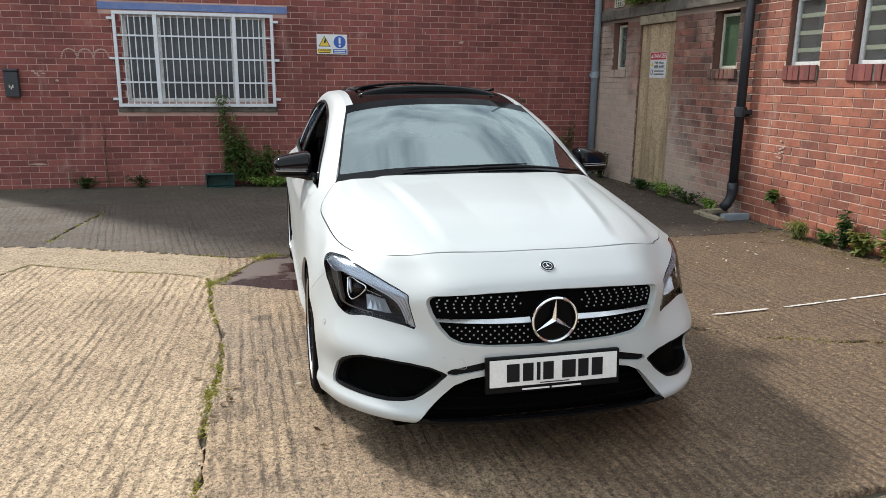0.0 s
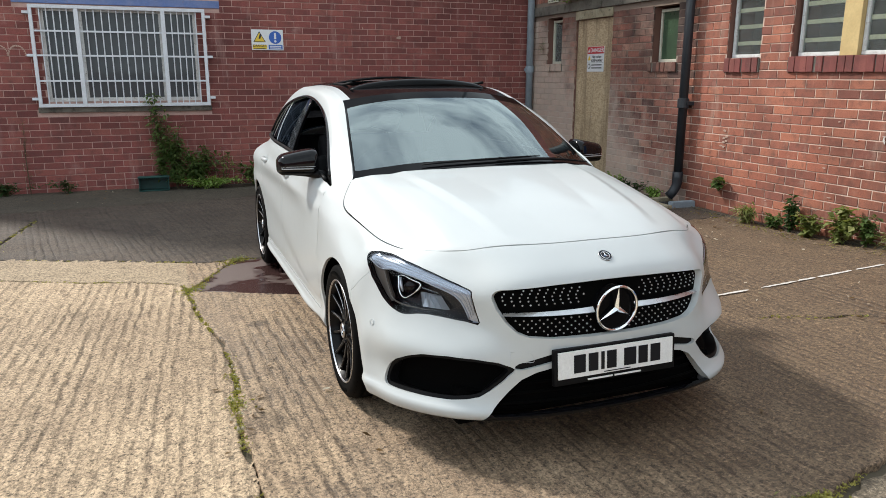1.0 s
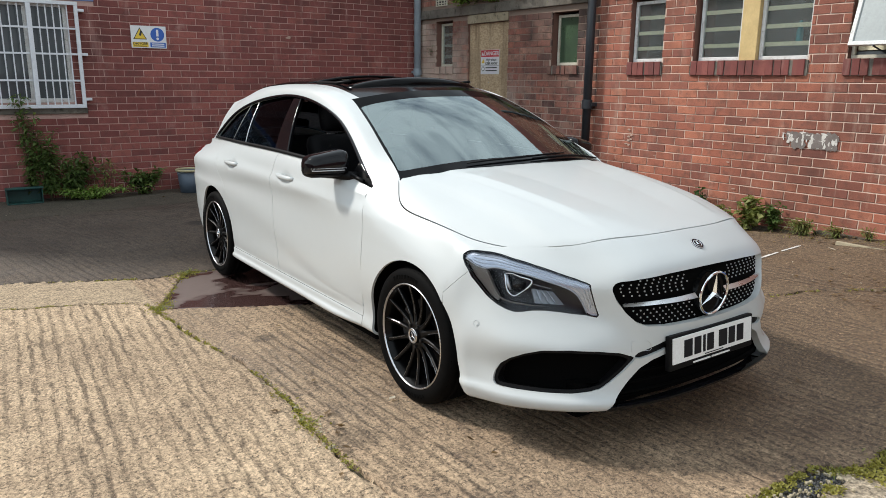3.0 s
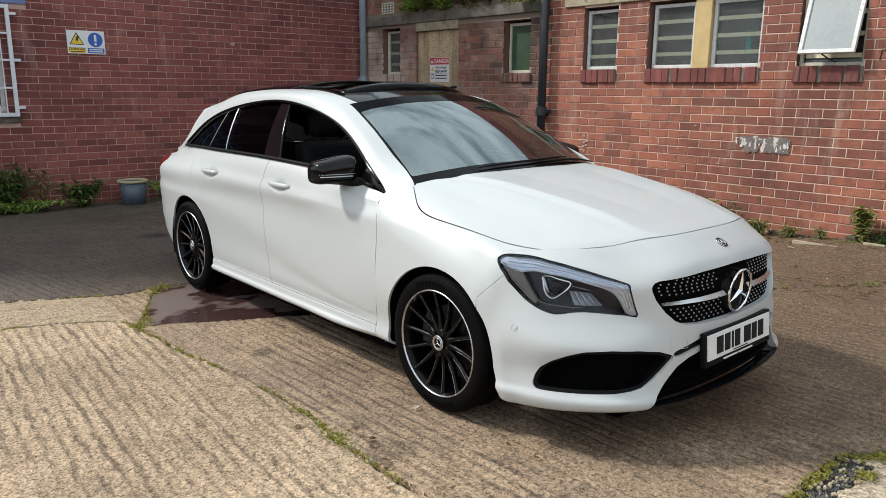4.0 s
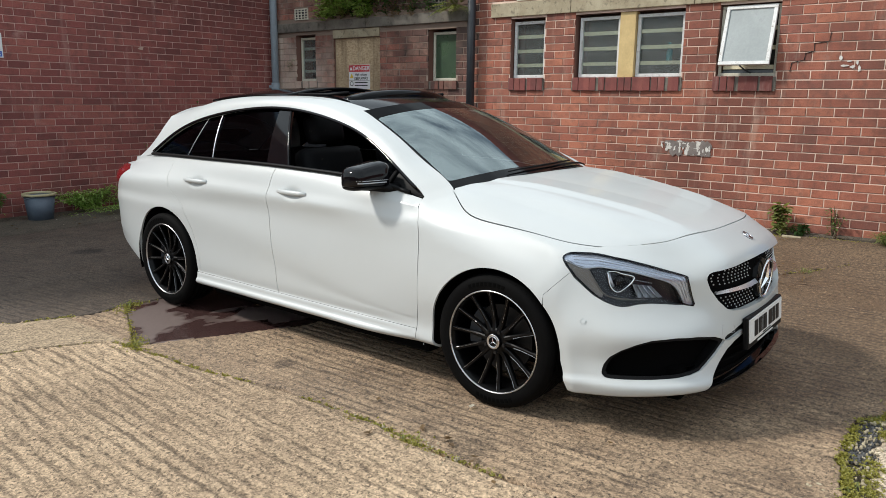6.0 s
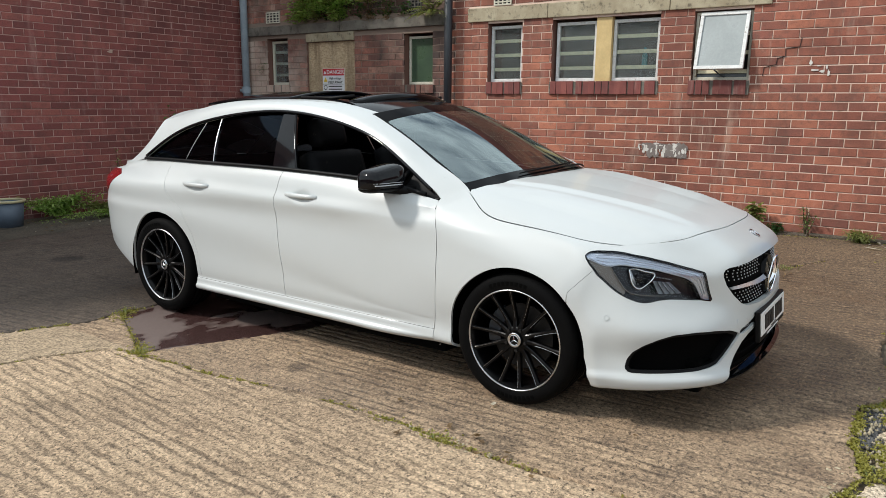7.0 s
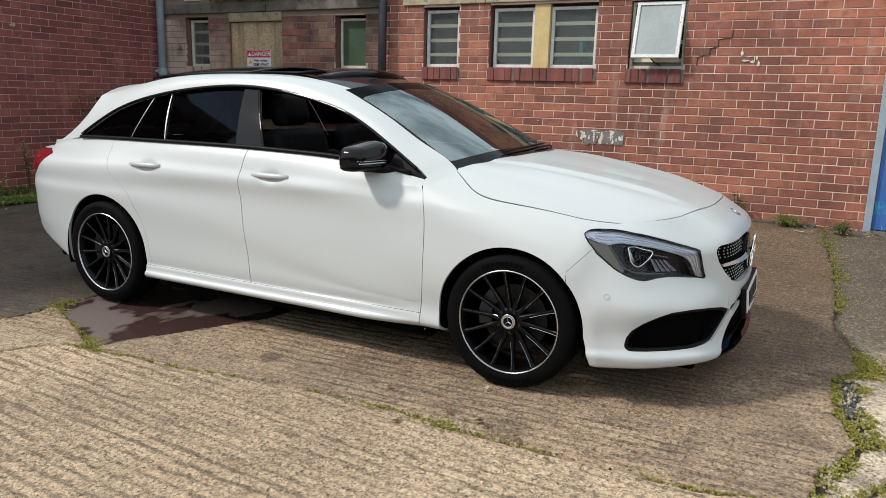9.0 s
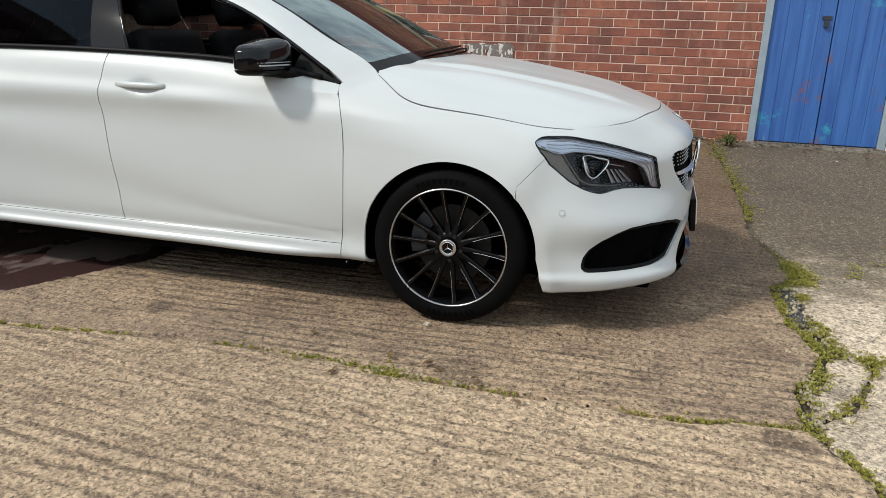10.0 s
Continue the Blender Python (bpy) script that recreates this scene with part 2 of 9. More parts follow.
def pane_glass(name, tint, rough=0.01, mix=0.95, ior=1.6):
    """Clear or tinted glass: a sharp reflection by angle over a see-through sheet."""
    m = bpy.data.materials.new(name)
    m.use_nodes = True
    t = m.node_tree
    t.nodes.clear()
    out = t.nodes.new("ShaderNodeOutputMaterial")
    mixer = t.nodes.new("ShaderNodeMixShader")
    clear = t.nodes.new("ShaderNodeBsdfTransparent")
    clear.inputs["Color"].default_value = (*tint, 1)
    gloss = t.nodes.new("ShaderNodeBsdfGlossy")
    gloss.inputs["Roughness"].default_value = rough
    gloss.inputs["Color"].default_value = (*mix, 1) if isinstance(mix, tuple) else (mix, mix, mix, 1)
    fres = t.nodes.new("ShaderNodeFresnel")
    fres.inputs["IOR"].default_value = ior
    t.links.new(fres.outputs[0], mixer.inputs[0])
    t.links.new(clear.outputs[0], mixer.inputs[1])
    t.links.new(gloss.outputs[0], mixer.inputs[2])
    t.links.new(mixer.outputs[0], out.inputs["Surface"])
    return m


M_GLASS = pane_glass("clear_glass", (0.82, 0.88, 0.87), ior=1.6)
M_SCREEN = pane_glass("coated_windscreen", (0.42, 0.48, 0.48), mix=(0.88, 1.0, 1.0), ior=3.0)
M_TINT = pane_glass("privacy_glass", (0.20, 0.205, 0.21), 0.01, (0.17, 0.21, 0.27), 1.5)
M_LENS = pane_glass("lamp_lens", (0.97, 0.975, 0.98), ior=1.22)
M_HEADER = shader("black_header_glass", (0.003, 0.003, 0.0035), 0.06, 0.0, 0.0, 0.10)

M_HEADER.node_tree.nodes["Principled BSDF"].inputs["IOR"].default_value = 1.18
M_GLOSS.node_tree.nodes["Principled BSDF"].inputs["IOR"].default_value = 1.38
for _m, _k in ((M_TYRE, 0.06), (M_PLASTIC, 0.12), (M_RIM, 0.12), (M_SEAT, 0.12), (M_INK, 0.12)):
    _m.node_tree.nodes["Principled BSDF"].inputs["Specular IOR Level"].default_value = _k

# ---- building tools ----
def put_mesh(name, bm, mat, parent=None, label="", smooth=False, mats=None):
    me = bpy.data.meshes.new(name)
    bm.to_mesh(me)
    bm.free()
    for m in (mats or [mat]):
        me.materials.append(m)
    if smooth:
        me.polygons.foreach_set("use_smooth", [True] * len(me.polygons))
    ob = new(name, me)
    if parent is not None:
        ob.parent = parent
    if label:
        ob["label"] = label
    return ob


def part(name, bm, mat, parent, label="", smooth=False, mats=None):
    return put_mesh(name, bm, mat, parent, label, smooth, mats)


def empty(name, at=(0, 0, 0), turn=0.0):
    ob = new(name)
    ob.empty_display_size = 0.1
    ob.matrix_basis = pose(*at, 0, 0, turn)
    return ob


def add_box(bm, x0, x1, y0, y1, z0, z1, bevel=0.0, m=None):
    made = bmesh.ops.create_cube(bm, size=1.0, matrix=Matrix.LocRotScale(((x0 + x1) / 2, (y0 + y1) / 2, (z0 + z1) / 2), None, (abs(x1 - x0), abs(y1 - y0), abs(z1 - z0))))
    verts = made["verts"]
    if m is not None:
        bmesh.ops.transform(bm, matrix=m, verts=verts)
    if bevel:
        edges = list({e for v in verts for e in v.link_edges})
        bmesh.ops.bevel(bm, geom=edges, offset=bevel, segments=2, profile=0.6, affect="EDGES")
    return bm


def box(x0, x1, y0, y1, z0, z1, bevel=0.0, m=None):
    return add_box(bmesh.new(), x0, x1, y0, y1, z0, z1, bevel, m)


def add_tube(bm, path, radius, sides=12, caps=True):
    """A round tube along a list of points; radius may be a list."""
    pts = [Vector(p) for p in path]
    rad = radius if isinstance(radius, (list, tuple)) else [radius] * len(pts)
    rings, ref = [], None
    for i, p in enumerate(pts):
        d = (pts[min(i + 1, len(pts) - 1)] - pts[max(i - 1, 0)]).normalized()
        if ref is None:
            ref = d.orthogonal().normalized()
        ref = (ref - d * ref.dot(d)).normalized()
        side = d.cross(ref)
        rings.append([bm.verts.new(p + (ref * math.cos(a) + side * math.sin(a)) * rad[i]) for a in [2 * math.pi * k / sides for k in range(sides)]])
    for a, b in zip(rings, rings[1:]):
        for k in range(sides):
            bm.faces.new((a[k], a[(k + 1) % sides], b[(k + 1) % sides], b[k]))
    if caps:
        bm.faces.new(rings[0][::-1])
        bm.faces.new(rings[-1])
    return bm


def add_revolve(bm, profile, steps=48, axis="x", closed=False):
    """Turns a profile of (along, radius) round an axis."""
    rings = []
    for k in range(steps):
        a = 2 * math.pi * k / steps
        c, s = math.cos(a), math.sin(a)
        ring = []
        for u, r in profile:
            co = {"x": (u, r * c, r * s), "y": (r * s, u, r * c), "z": (r * c, r * s, u)}[axis]
            ring.append(bm.verts.new(co))
        rings.append(ring)
    n = len(profile)
    for k in range(steps):
        a, b = rings[k], rings[(k + 1) % steps]
        for i in range(n if closed else n - 1):
            j = (i + 1) % n
            bm.faces.new((a[i], a[j], b[j], b[i]))
    return bm


def add_prism(bm, outline, depth, m=None, bevel=0.0):
    """A flat outline in x and z, given depth along +y."""
    front = [bm.verts.new((x, 0, z)) for x, z in outline]
    rear = [bm.verts.new((x, depth, z)) for x, z in outline]
    n = len(outline)
    bm.faces.new(front)
    bm.faces.new(rear[::-1])
    for i in range(n):
        bm.faces.new((front[i], rear[i], rear[(i + 1) % n], front[(i + 1) % n]))
    bmesh.ops.recalc_face_normals(bm, faces=bm.faces[:])
    if m is not None:
        bmesh.ops.transform(bm, matrix=m, verts=front + rear)
    return bm


def smoothstep(a, b, v):
    k = np.clip((v - a) / (b - a), 0, 1)
    return k * k * (3 - 2 * k)


def ground_z(x, y):
    """The yard's gentle falls: up towards the blue door, down towards the rear wall."""
    up = 0.165 * smoothstep(1.6, 4.3, x) * (1 - smoothstep(-0.6, 2.0, y))
    down = -0.055 * smoothstep(3.5, 7.6, y) * (1 - smoothstep(1.0, 4.0, x))
    return up + down

# ---- walls ----
RX, BY = 4.13, 7.62            # faces of the side wall and the rear wall
COURSE, PITCH, JOINT = 0.0845, 0.238, 0.0088
PALE_TOP = 3.85


def brick_mesh(name, sx, sz, mat):
    """One brick lying along x with its face to -y, chipped a little at the edges."""
    bm = bmesh.new()
    rng = random.Random(name)
    w, h = sx / 2, sz / 2
    out = [(-w, -h), (w, -h), (w, h), (-w, h)]
    rear = [bm.verts.new((x, 0.02, z)) for x, z in out]
    mid = [bm.verts.new((x + rng.uniform(-.001, .001), -0.002, z + rng.uniform(-.001, .001))) for x, z in out]
    face = [bm.verts.new((x * (1 - 0.004 / w) + rng.uniform(-.0015, .0015), -0.005 + rng.uniform(-.001, .001), z * (1 - 0.004 / h) + rng.uniform(-.0015, .0015))) for x, z in out]
    for a, b in ((rear, mid), (mid, face)):
        for i in range(4):
            bm.faces.new((a[i], a[(i + 1) % 4], b[(i + 1) % 4], b[i]))
    bm.faces.new(face)
    bmesh.ops.recalc_face_normals(bm, faces=bm.faces[:])
    me = bpy.data.meshes.new(name)
    bm.to_mesh(me)
    bm.free()
    me.materials.append(mat)
    return me


def lay_bricks(holes, u0, u1, z0, z1, header_every=900):
    """Rows of (middle, height, length) for a wall in garden-wall bond, cut round the holes."""
    rows = []
    k0 = int(math.floor(z0 / COURSE))
    for k in range(k0, int(z1 / COURSE) + 1):
        zb = k * COURSE
        zm = zb + COURSE / 2
        pitch = PITCH / 2 if k % header_every == 0 else PITCH
        shift = pitch / 2 if k % 2 else 0.0
        i0, i1 = int((u0 - shift) / pitch) - 2, int((u1 - shift) / pitch) + 2
        for i in range(i0, i1):
            a, b = i * pitch + shift + JOINT / 2, (i + 1) * pitch + shift - JOINT / 2
            bits = [(max(a, u0), min(b, u1))]
            for h0, h1, g0, g1 in holes:
                if g0 - 0.02 < zm < g1 + 0.02:
                    cut = []
                    for p, q in bits:
                        if q <= h0 or p >= h1:
                            cut.append((p, q))
                        else:
                            cut += [(p, h0), (h1, q)]
                    bits = cut
            rows += [((p + q) / 2, zm, q - p) for p, q in bits if q - p > 0.012]
    return rows


def wall_body(name, m, holes, u0, u1, z0, z1, thick, label, mat=M_MORTAR):
    """A wall along its own x, face at y = 0, with openings right through it, built of butted blocks."""
    us = sorted({u0, u1, *[v for h in holes for v in h[:2]]})
    zs = sorted({z0, z1, *[v for h in holes for v in h[2:]]})
    bm = bmesh.new()
    solid = [[not any(h[0] < (a + b) / 2 < h[1] and h[2] < (c + d) / 2 < h[3] for h in holes) for c, d in zip(zs, zs[1:])] for a, b in zip(us, us[1:])]
    cache = {}

    def v(i, y, k):
        key = (i, y, k)
        if key not in cache:
            cache[key] = bm.verts.new((us[i], y, zs[k]))
        return cache[key]
    nu, nz = len(us) - 1, len(zs) - 1
    for i in range(nu):
        for k in range(nz):
            if not solid[i][k]:
                continue
            bm.faces.new((v(i, 0, k), v(i + 1, 0, k), v(i + 1, 0, k + 1), v(i, 0, k + 1)))
            bm.faces.new((v(i, thick, k), v(i, thick, k + 1), v(i + 1, thick, k + 1), v(i + 1, thick, k)))
            for di, dk, e in ((-1, 0, (0, 0, 0, 1)), (1, 0, (1, 0, 1, 1)), (0, -1, (0, 0, 1, 0)), (0, 1, (0, 1, 1, 1))):
                ii, kk = i + di, k + dk
                if 0 <= ii < nu and 0 <= kk < nz and solid[ii][kk]:
                    continue
                a, b = (i + e[0], k + e[1]), (i + e[2], k + e[3])
                bm.faces.new((v(a[0], 0, a[1]), v(a[0], thick, a[1]), v(b[0], thick, b[1]), v(b[0], 0, b[1])))
    bmesh.ops.recalc_face_normals(bm, faces=bm.faces[:])
    ob = put_mesh(name, bm, mat)
    ob.matrix_basis = m
    return tagged(ob, label, "wall", kind="structure")


def joined_bricks(name, rows, mat, parent, seed):
    """The bricks too many to count singly, as one mesh of separate islands."""
    rng = random.Random(seed)
    verts, faces = [], []
    for u, z, ln in rows:
        w, h = ln / 2, (COURSE - JOINT) / 2
        d = -0.0045 + rng.uniform(-.0025, .0010)
        tilt = rng.uniform(-.0015, .0015)
        b = len(verts)
        for y, s in ((0.02, 0.0), (d + 0.003, 0.0), (d, 0.003)):
            for sx, sz in ((-1, -1), (1, -1), (1, 1), (-1, 1)):
                verts.append((u + sx * (w - s) + rng.uniform(-.0012, .0012), y, z + sz * (h - s) + sx * tilt + rng.uniform(-.001, .001)))
        for r in (0, 4):
            faces += [(b + r + i, b + r + (i + 1) % 4, b + r + 4 + (i + 1) % 4, b + r + 4 + i) for i in range(4)]
        faces.append((b + 8, b + 9, b + 10, b + 11))
    me = bpy.data.meshes.new(name)
    me.from_pydata(verts, [], faces)
    me.materials.append(mat)
    ob = new(name, me)
    ob.parent = parent
    ob["kind"] = "stuff"
    return ob


# the side wall: its own x runs along world -y, its face looks to world -x
SIDE = Matrix(((0, 1, 0, RX), (-1, 0, 0, 0), (0, 0, 1, 0), (0, 0, 0, 1)))
WINDOWS = {"a": (6.66, 7.10, 1.63, 2.30), "b": (4.04, 4.50, 1.62, 2.27), "one": (2.75, 3.22, 1.645, 2.33), "two": (1.11, 2.36, 1.645, 2.33), "four": (0.19, 0.76, 1.645, 2.33)}
BOARD = (5.36, 6.28, -0.3, 2.22)
DOOR = (-2.80, -1.60, -0.3, 2.42)
side_holes = [(-b, -a, c, d) for a, b, c, d in (*WINDOWS.values(), BOARD, DOOR)]
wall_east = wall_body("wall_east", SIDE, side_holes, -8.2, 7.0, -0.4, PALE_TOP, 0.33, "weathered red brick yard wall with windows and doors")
back_hole = (-2.84, -0.95, 1.12, 2.30)
REAR = pose(0, BY, 0)
wall_north = wall_body("wall_north", REAR, [back_hole], -5.05, RX, -0.5, 5.6, 0.33, "dark red brick rear wall with a barred window", M_MORTAR_BACK)

# plain unseen walls added to close the yard; heights tuned for skylight and reflections
for name, x0, x1, y0, y1, z1, label in (
        ("wall_east_upper", RX + .002, RX + .33, -7.0, BY + .33, 4.3, "plain upper brick wall of the side building"),
        ("wall_northwest", -5.05, -4.72, BY + .33, BY + 8, 5.6, "plain brick gable return of the rear building"),
        ("wall_west", -11.33, -11.0, -9.0, BY + 8, 1.5, "low plain brick wall along the yard"),
        ("wall_south", -11.0, RX, -9.33, -9.0, 1.5, "low plain brick wall behind the yard")):
    tagged(put_mesh(name, box(x0, x1, y0, y1, PALE_TOP + .002 if name == "wall_east_upper" else -.4, z1), M_BRICK_BACK), label, "wall", kind="structure")

# ---- windows, doors, pipes and signs on the walls ----
M_PANE = shader("dusty_pane", (0.16, 0.19, 0.17), 0.16, 0.0, 0.3)
_n = Nodes(M_PANE)
_n.base(_n.mix(_n.noise(5, 5, 0.65, co=_n.world()), (0.024, 0.031, 0.037), (0.048, 0.058, 0.066)))
_n.rough(_n.maths("ADD", _n.maths("MULTIPLY", _n.noise(9, 4, 0.6, co=_n.world()), 0.25), 0.22))
M_DUSTY = pane_glass("dusty_window_glass", (0.95, 0.97, 0.95), 0.08, 0.8, 1.2)
_t = M_DUSTY.node_tree
_out = [k for k in _t.nodes if k.type == "OUTPUT_MATERIAL"][0]
_was = _out.inputs["Surface"].links[0].from_socket
_film, _mixer, _dust = _t.nodes.new("ShaderNodeBsdfDiffuse"), _t.nodes.new("ShaderNodeMixShader"), _t.nodes.new("ShaderNodeTexNoise")
_film.inputs["Color"].default_value = (0.42, 0.44, 0.43, 1)
_dust.inputs["Scale"].default_value, _dust.inputs["Detail"].default_value = 7.0, 6.0
_thin = _t.nodes.new("ShaderNodeMath")
_thin.operation = "MULTIPLY"
_thin.inputs[1].default_value = 0.22
_t.links.new(_dust.outputs["Fac"], _thin.inputs[0])
_t.links.new(_thin.outputs[0], _mixer.inputs[0])
_t.links.new(_was, _mixer.inputs[1])
_t.links.new(_film.outputs[0], _mixer.inputs[2])
_t.links.new(_mixer.outputs[0], _out.inputs["Surface"])
# room tone with the dimness indoors put into its colour
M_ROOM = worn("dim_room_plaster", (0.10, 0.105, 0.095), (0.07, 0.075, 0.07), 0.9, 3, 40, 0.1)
M_FROST = worn("frosted_pane", (0.34, 0.37, 0.37), (0.27, 0.30, 0.30), 0.30, 4, 50, 0.05, dirt=(0.22, 0.23, 0.22), dirt_at=0.66)
M_GREEN_PANE = worn("painted_green_pane", (0.055, 0.095, 0.055), (0.04, 0.07, 0.045), 0.3, 5, 60, 0.08, dirt=(0.09, 0.10, 0.07), dirt_at=0.66)
M_SLATS = worn("pale_slat", (0.92, 0.87, 0.64), (0.84, 0.79, 0.57), 0.6, 8, 60, 0.1)
M_BOTTLE = shader("turquoise_plastic", (0.02, 0.30, 0.36), 0.35)
M_BARS = worn("white_bar_paint", (0.70, 0.72, 0.76), (0.60, 0.62, 0.66), 0.5, 11, 80, 0.15, dirt=(0.24, 0.19, 0.16), dirt_at=0.68)
M_SIGN_WHITE = worn("sign_white", (0.76, 0.77, 0.78), (0.70, 0.71, 0.72), 0.4, 12, 120, 0.03, dirt=(0.5, 0.48, 0.44), dirt_at=0.72)
M_INK_SIGN = shader("sign_black", (0.015, 0.015, 0.015), 0.5)
M_SIGN_RED = shader("sign_red", (0.50, 0.03, 0.04), 0.4)
M_SIGN_YELLOW = shader("sign_yellow", (0.72, 0.50, 0.04), 0.4)
M_SIGN_BLUE = shader("sign_blue", (0.02, 0.10, 0.42), 0.4)
M_FLAKE = worn("old_white_paint", (0.66, 0.64, 0.60), (0.50, 0.47, 0.43), 0.8, 20, 120, 0.3, dirt=(0.22, 0.17, 0.14), dirt_at=0.6)
M_SMEAR = worn("grey_smear", (0.15, 0.125, 0.115), (0.22, 0.19, 0.175), 0.9, 14, 90, 0.3, dirt=(0.10, 0.07, 0.06), dirt_at=0.6)
M_LIME = worn("lime_bloom", (0.52, 0.38, 0.31), (0.40, 0.27, 0.21), 0.9, 16, 110, 0.3, dirt=(0.3, 0.17, 0.13), dirt_at=0.55)
M_BLUE_DOOR = shader("weathered_blue_paint", (0.03, 0.13, 0.45), 0.45)
_n = Nodes(M_BLUE_DOOR)
_w = _n.world()
_run = _n.noise(1, 5, 0.65, stretch=(14, 14, 0.8), co=_w)
_c = _n.mix(_n.ramp(_run, (0.32, 0.0), (0.68, 1.0)), (0.016, 0.070, 0.27), (0.045, 0.145, 0.40))
_c = _n.mix(_n.ramp(_n.noise(1, 6, 0.7, stretch=(30, 30, 3), co=_w, offset=(1, 4, 2)), (0.66, 0.0), (0.74, 0.8)), _c, (0.36, 0.40, 0.46))
_c = _n.mix(_n.ramp(_n.noise(3.0, 5, 0.7, stretch=(1, 1, .7), co=_w, offset=(8, 3, 3)), (0.64, 0.0), (0.70, 0.8)), _c, (0.16, 0.07, 0.08))
_c = _n.mix(_n.ramp(_n.noise(2.4, 5, 0.7, co=_w, offset=(2, 9, 6)), (0.62, 0.0), (0.70, 0.8)), _c, (0.03, 0.30, 0.42))
_n.base(_c)
_n.bump(_n.mix(0.5, _run, _n.noise(60, 4, 0.6, co=_w)), 0.25, 0.004)
M_OSB = shader("chipboard", (0.38, 0.27, 0.15), 0.75)
_n = Nodes(M_OSB)
_w = _n.world()
_a = _n.noise(1, 3, 0.65, stretch=(20, 20, 70), co=_w)
_b = _n.noise(1, 3, 0.65, stretch=(20, 75, 24), co=_w, offset=(4, 1, 2))
_c = _n.mix(_n.ramp(_a, (0.38, 0.0), (0.62, 1.0)), (0.34, 0.235, 0.135), (0.56, 0.43, 0.27))
_c = _n.mix(_n.ramp(_b, (0.5, 0.0), (0.6, 0.8)), _c, (0.60, 0.47, 0.31))
_c = _n.mix(_n.ramp(_n.noise(2.2, 4, 0.6, co=_w), (0.45, 0.0), (0.75, 0.6)), _c, (0.19, 0.14, 0.09))
_c = _n.mix(_n.ramp(_n.noise(1, 5, 0.65, stretch=(9, 9, 0.7), co=_w, offset=(3, 3, 3)), (0.48, 0.0), (0.66, 0.7)), _c, (0.20, 0.135, 0.08))
_n.base(_c)
_n.bump(_n.mix(0.5, _a, _b), 0.3, 0.004)


def frame_ring(bm, u0, u1, z0, z1, w, y0, y1, bevel=.004):
    """Four butted bars round an opening, in the wall's own axes."""
    add_box(bm, u0, u1, y0, y1, z0, z0 + w, bevel)
    add_box(bm, u0, u1, y0, y1, z1 - w, z1, bevel)
    add_box(bm, u0, u0 + w, y0, y1, z0 + w, z1 - w, bevel)
    add_box(bm, u1 - w, u1, y0, y1, z0 + w, z1 - w, bevel)
    return bm


def side_thing(name, label, category, kind=""):
    ob = empty(name)
    ob.matrix_basis = SIDE
    return tagged(ob, label, category, kind=kind)


def sill_bricks(u0, u1, z0, z1, parent, mat, tilt=0.0):
    """Bricks on edge under a window."""
    n = max(3, round((u1 - u0) / .0775))
    w = (u1 - u0) / n
    rng = random.Random(u0)
    me = None
    for k in range(n):
        if me is None:
            bm = box(-w / 2 + .004, w / 2 - .004, -.03, .11, z0 + .003, z1, .005)
            o = part("brick", bm, mat, parent)
            me = o.data
        else:
            o = new("brick", me)
            o.parent = parent
        o.matrix_basis = pose(u0 + w * (k + .5), rng.uniform(-.004, .004), rng.uniform(-.003, .002), 0, rng.uniform(-.8, .8), 0)
    part("sill_bed", box(u0, u1, -.018, .10, z0 + .001, z1 - .006), M_STONE_DARK, parent)


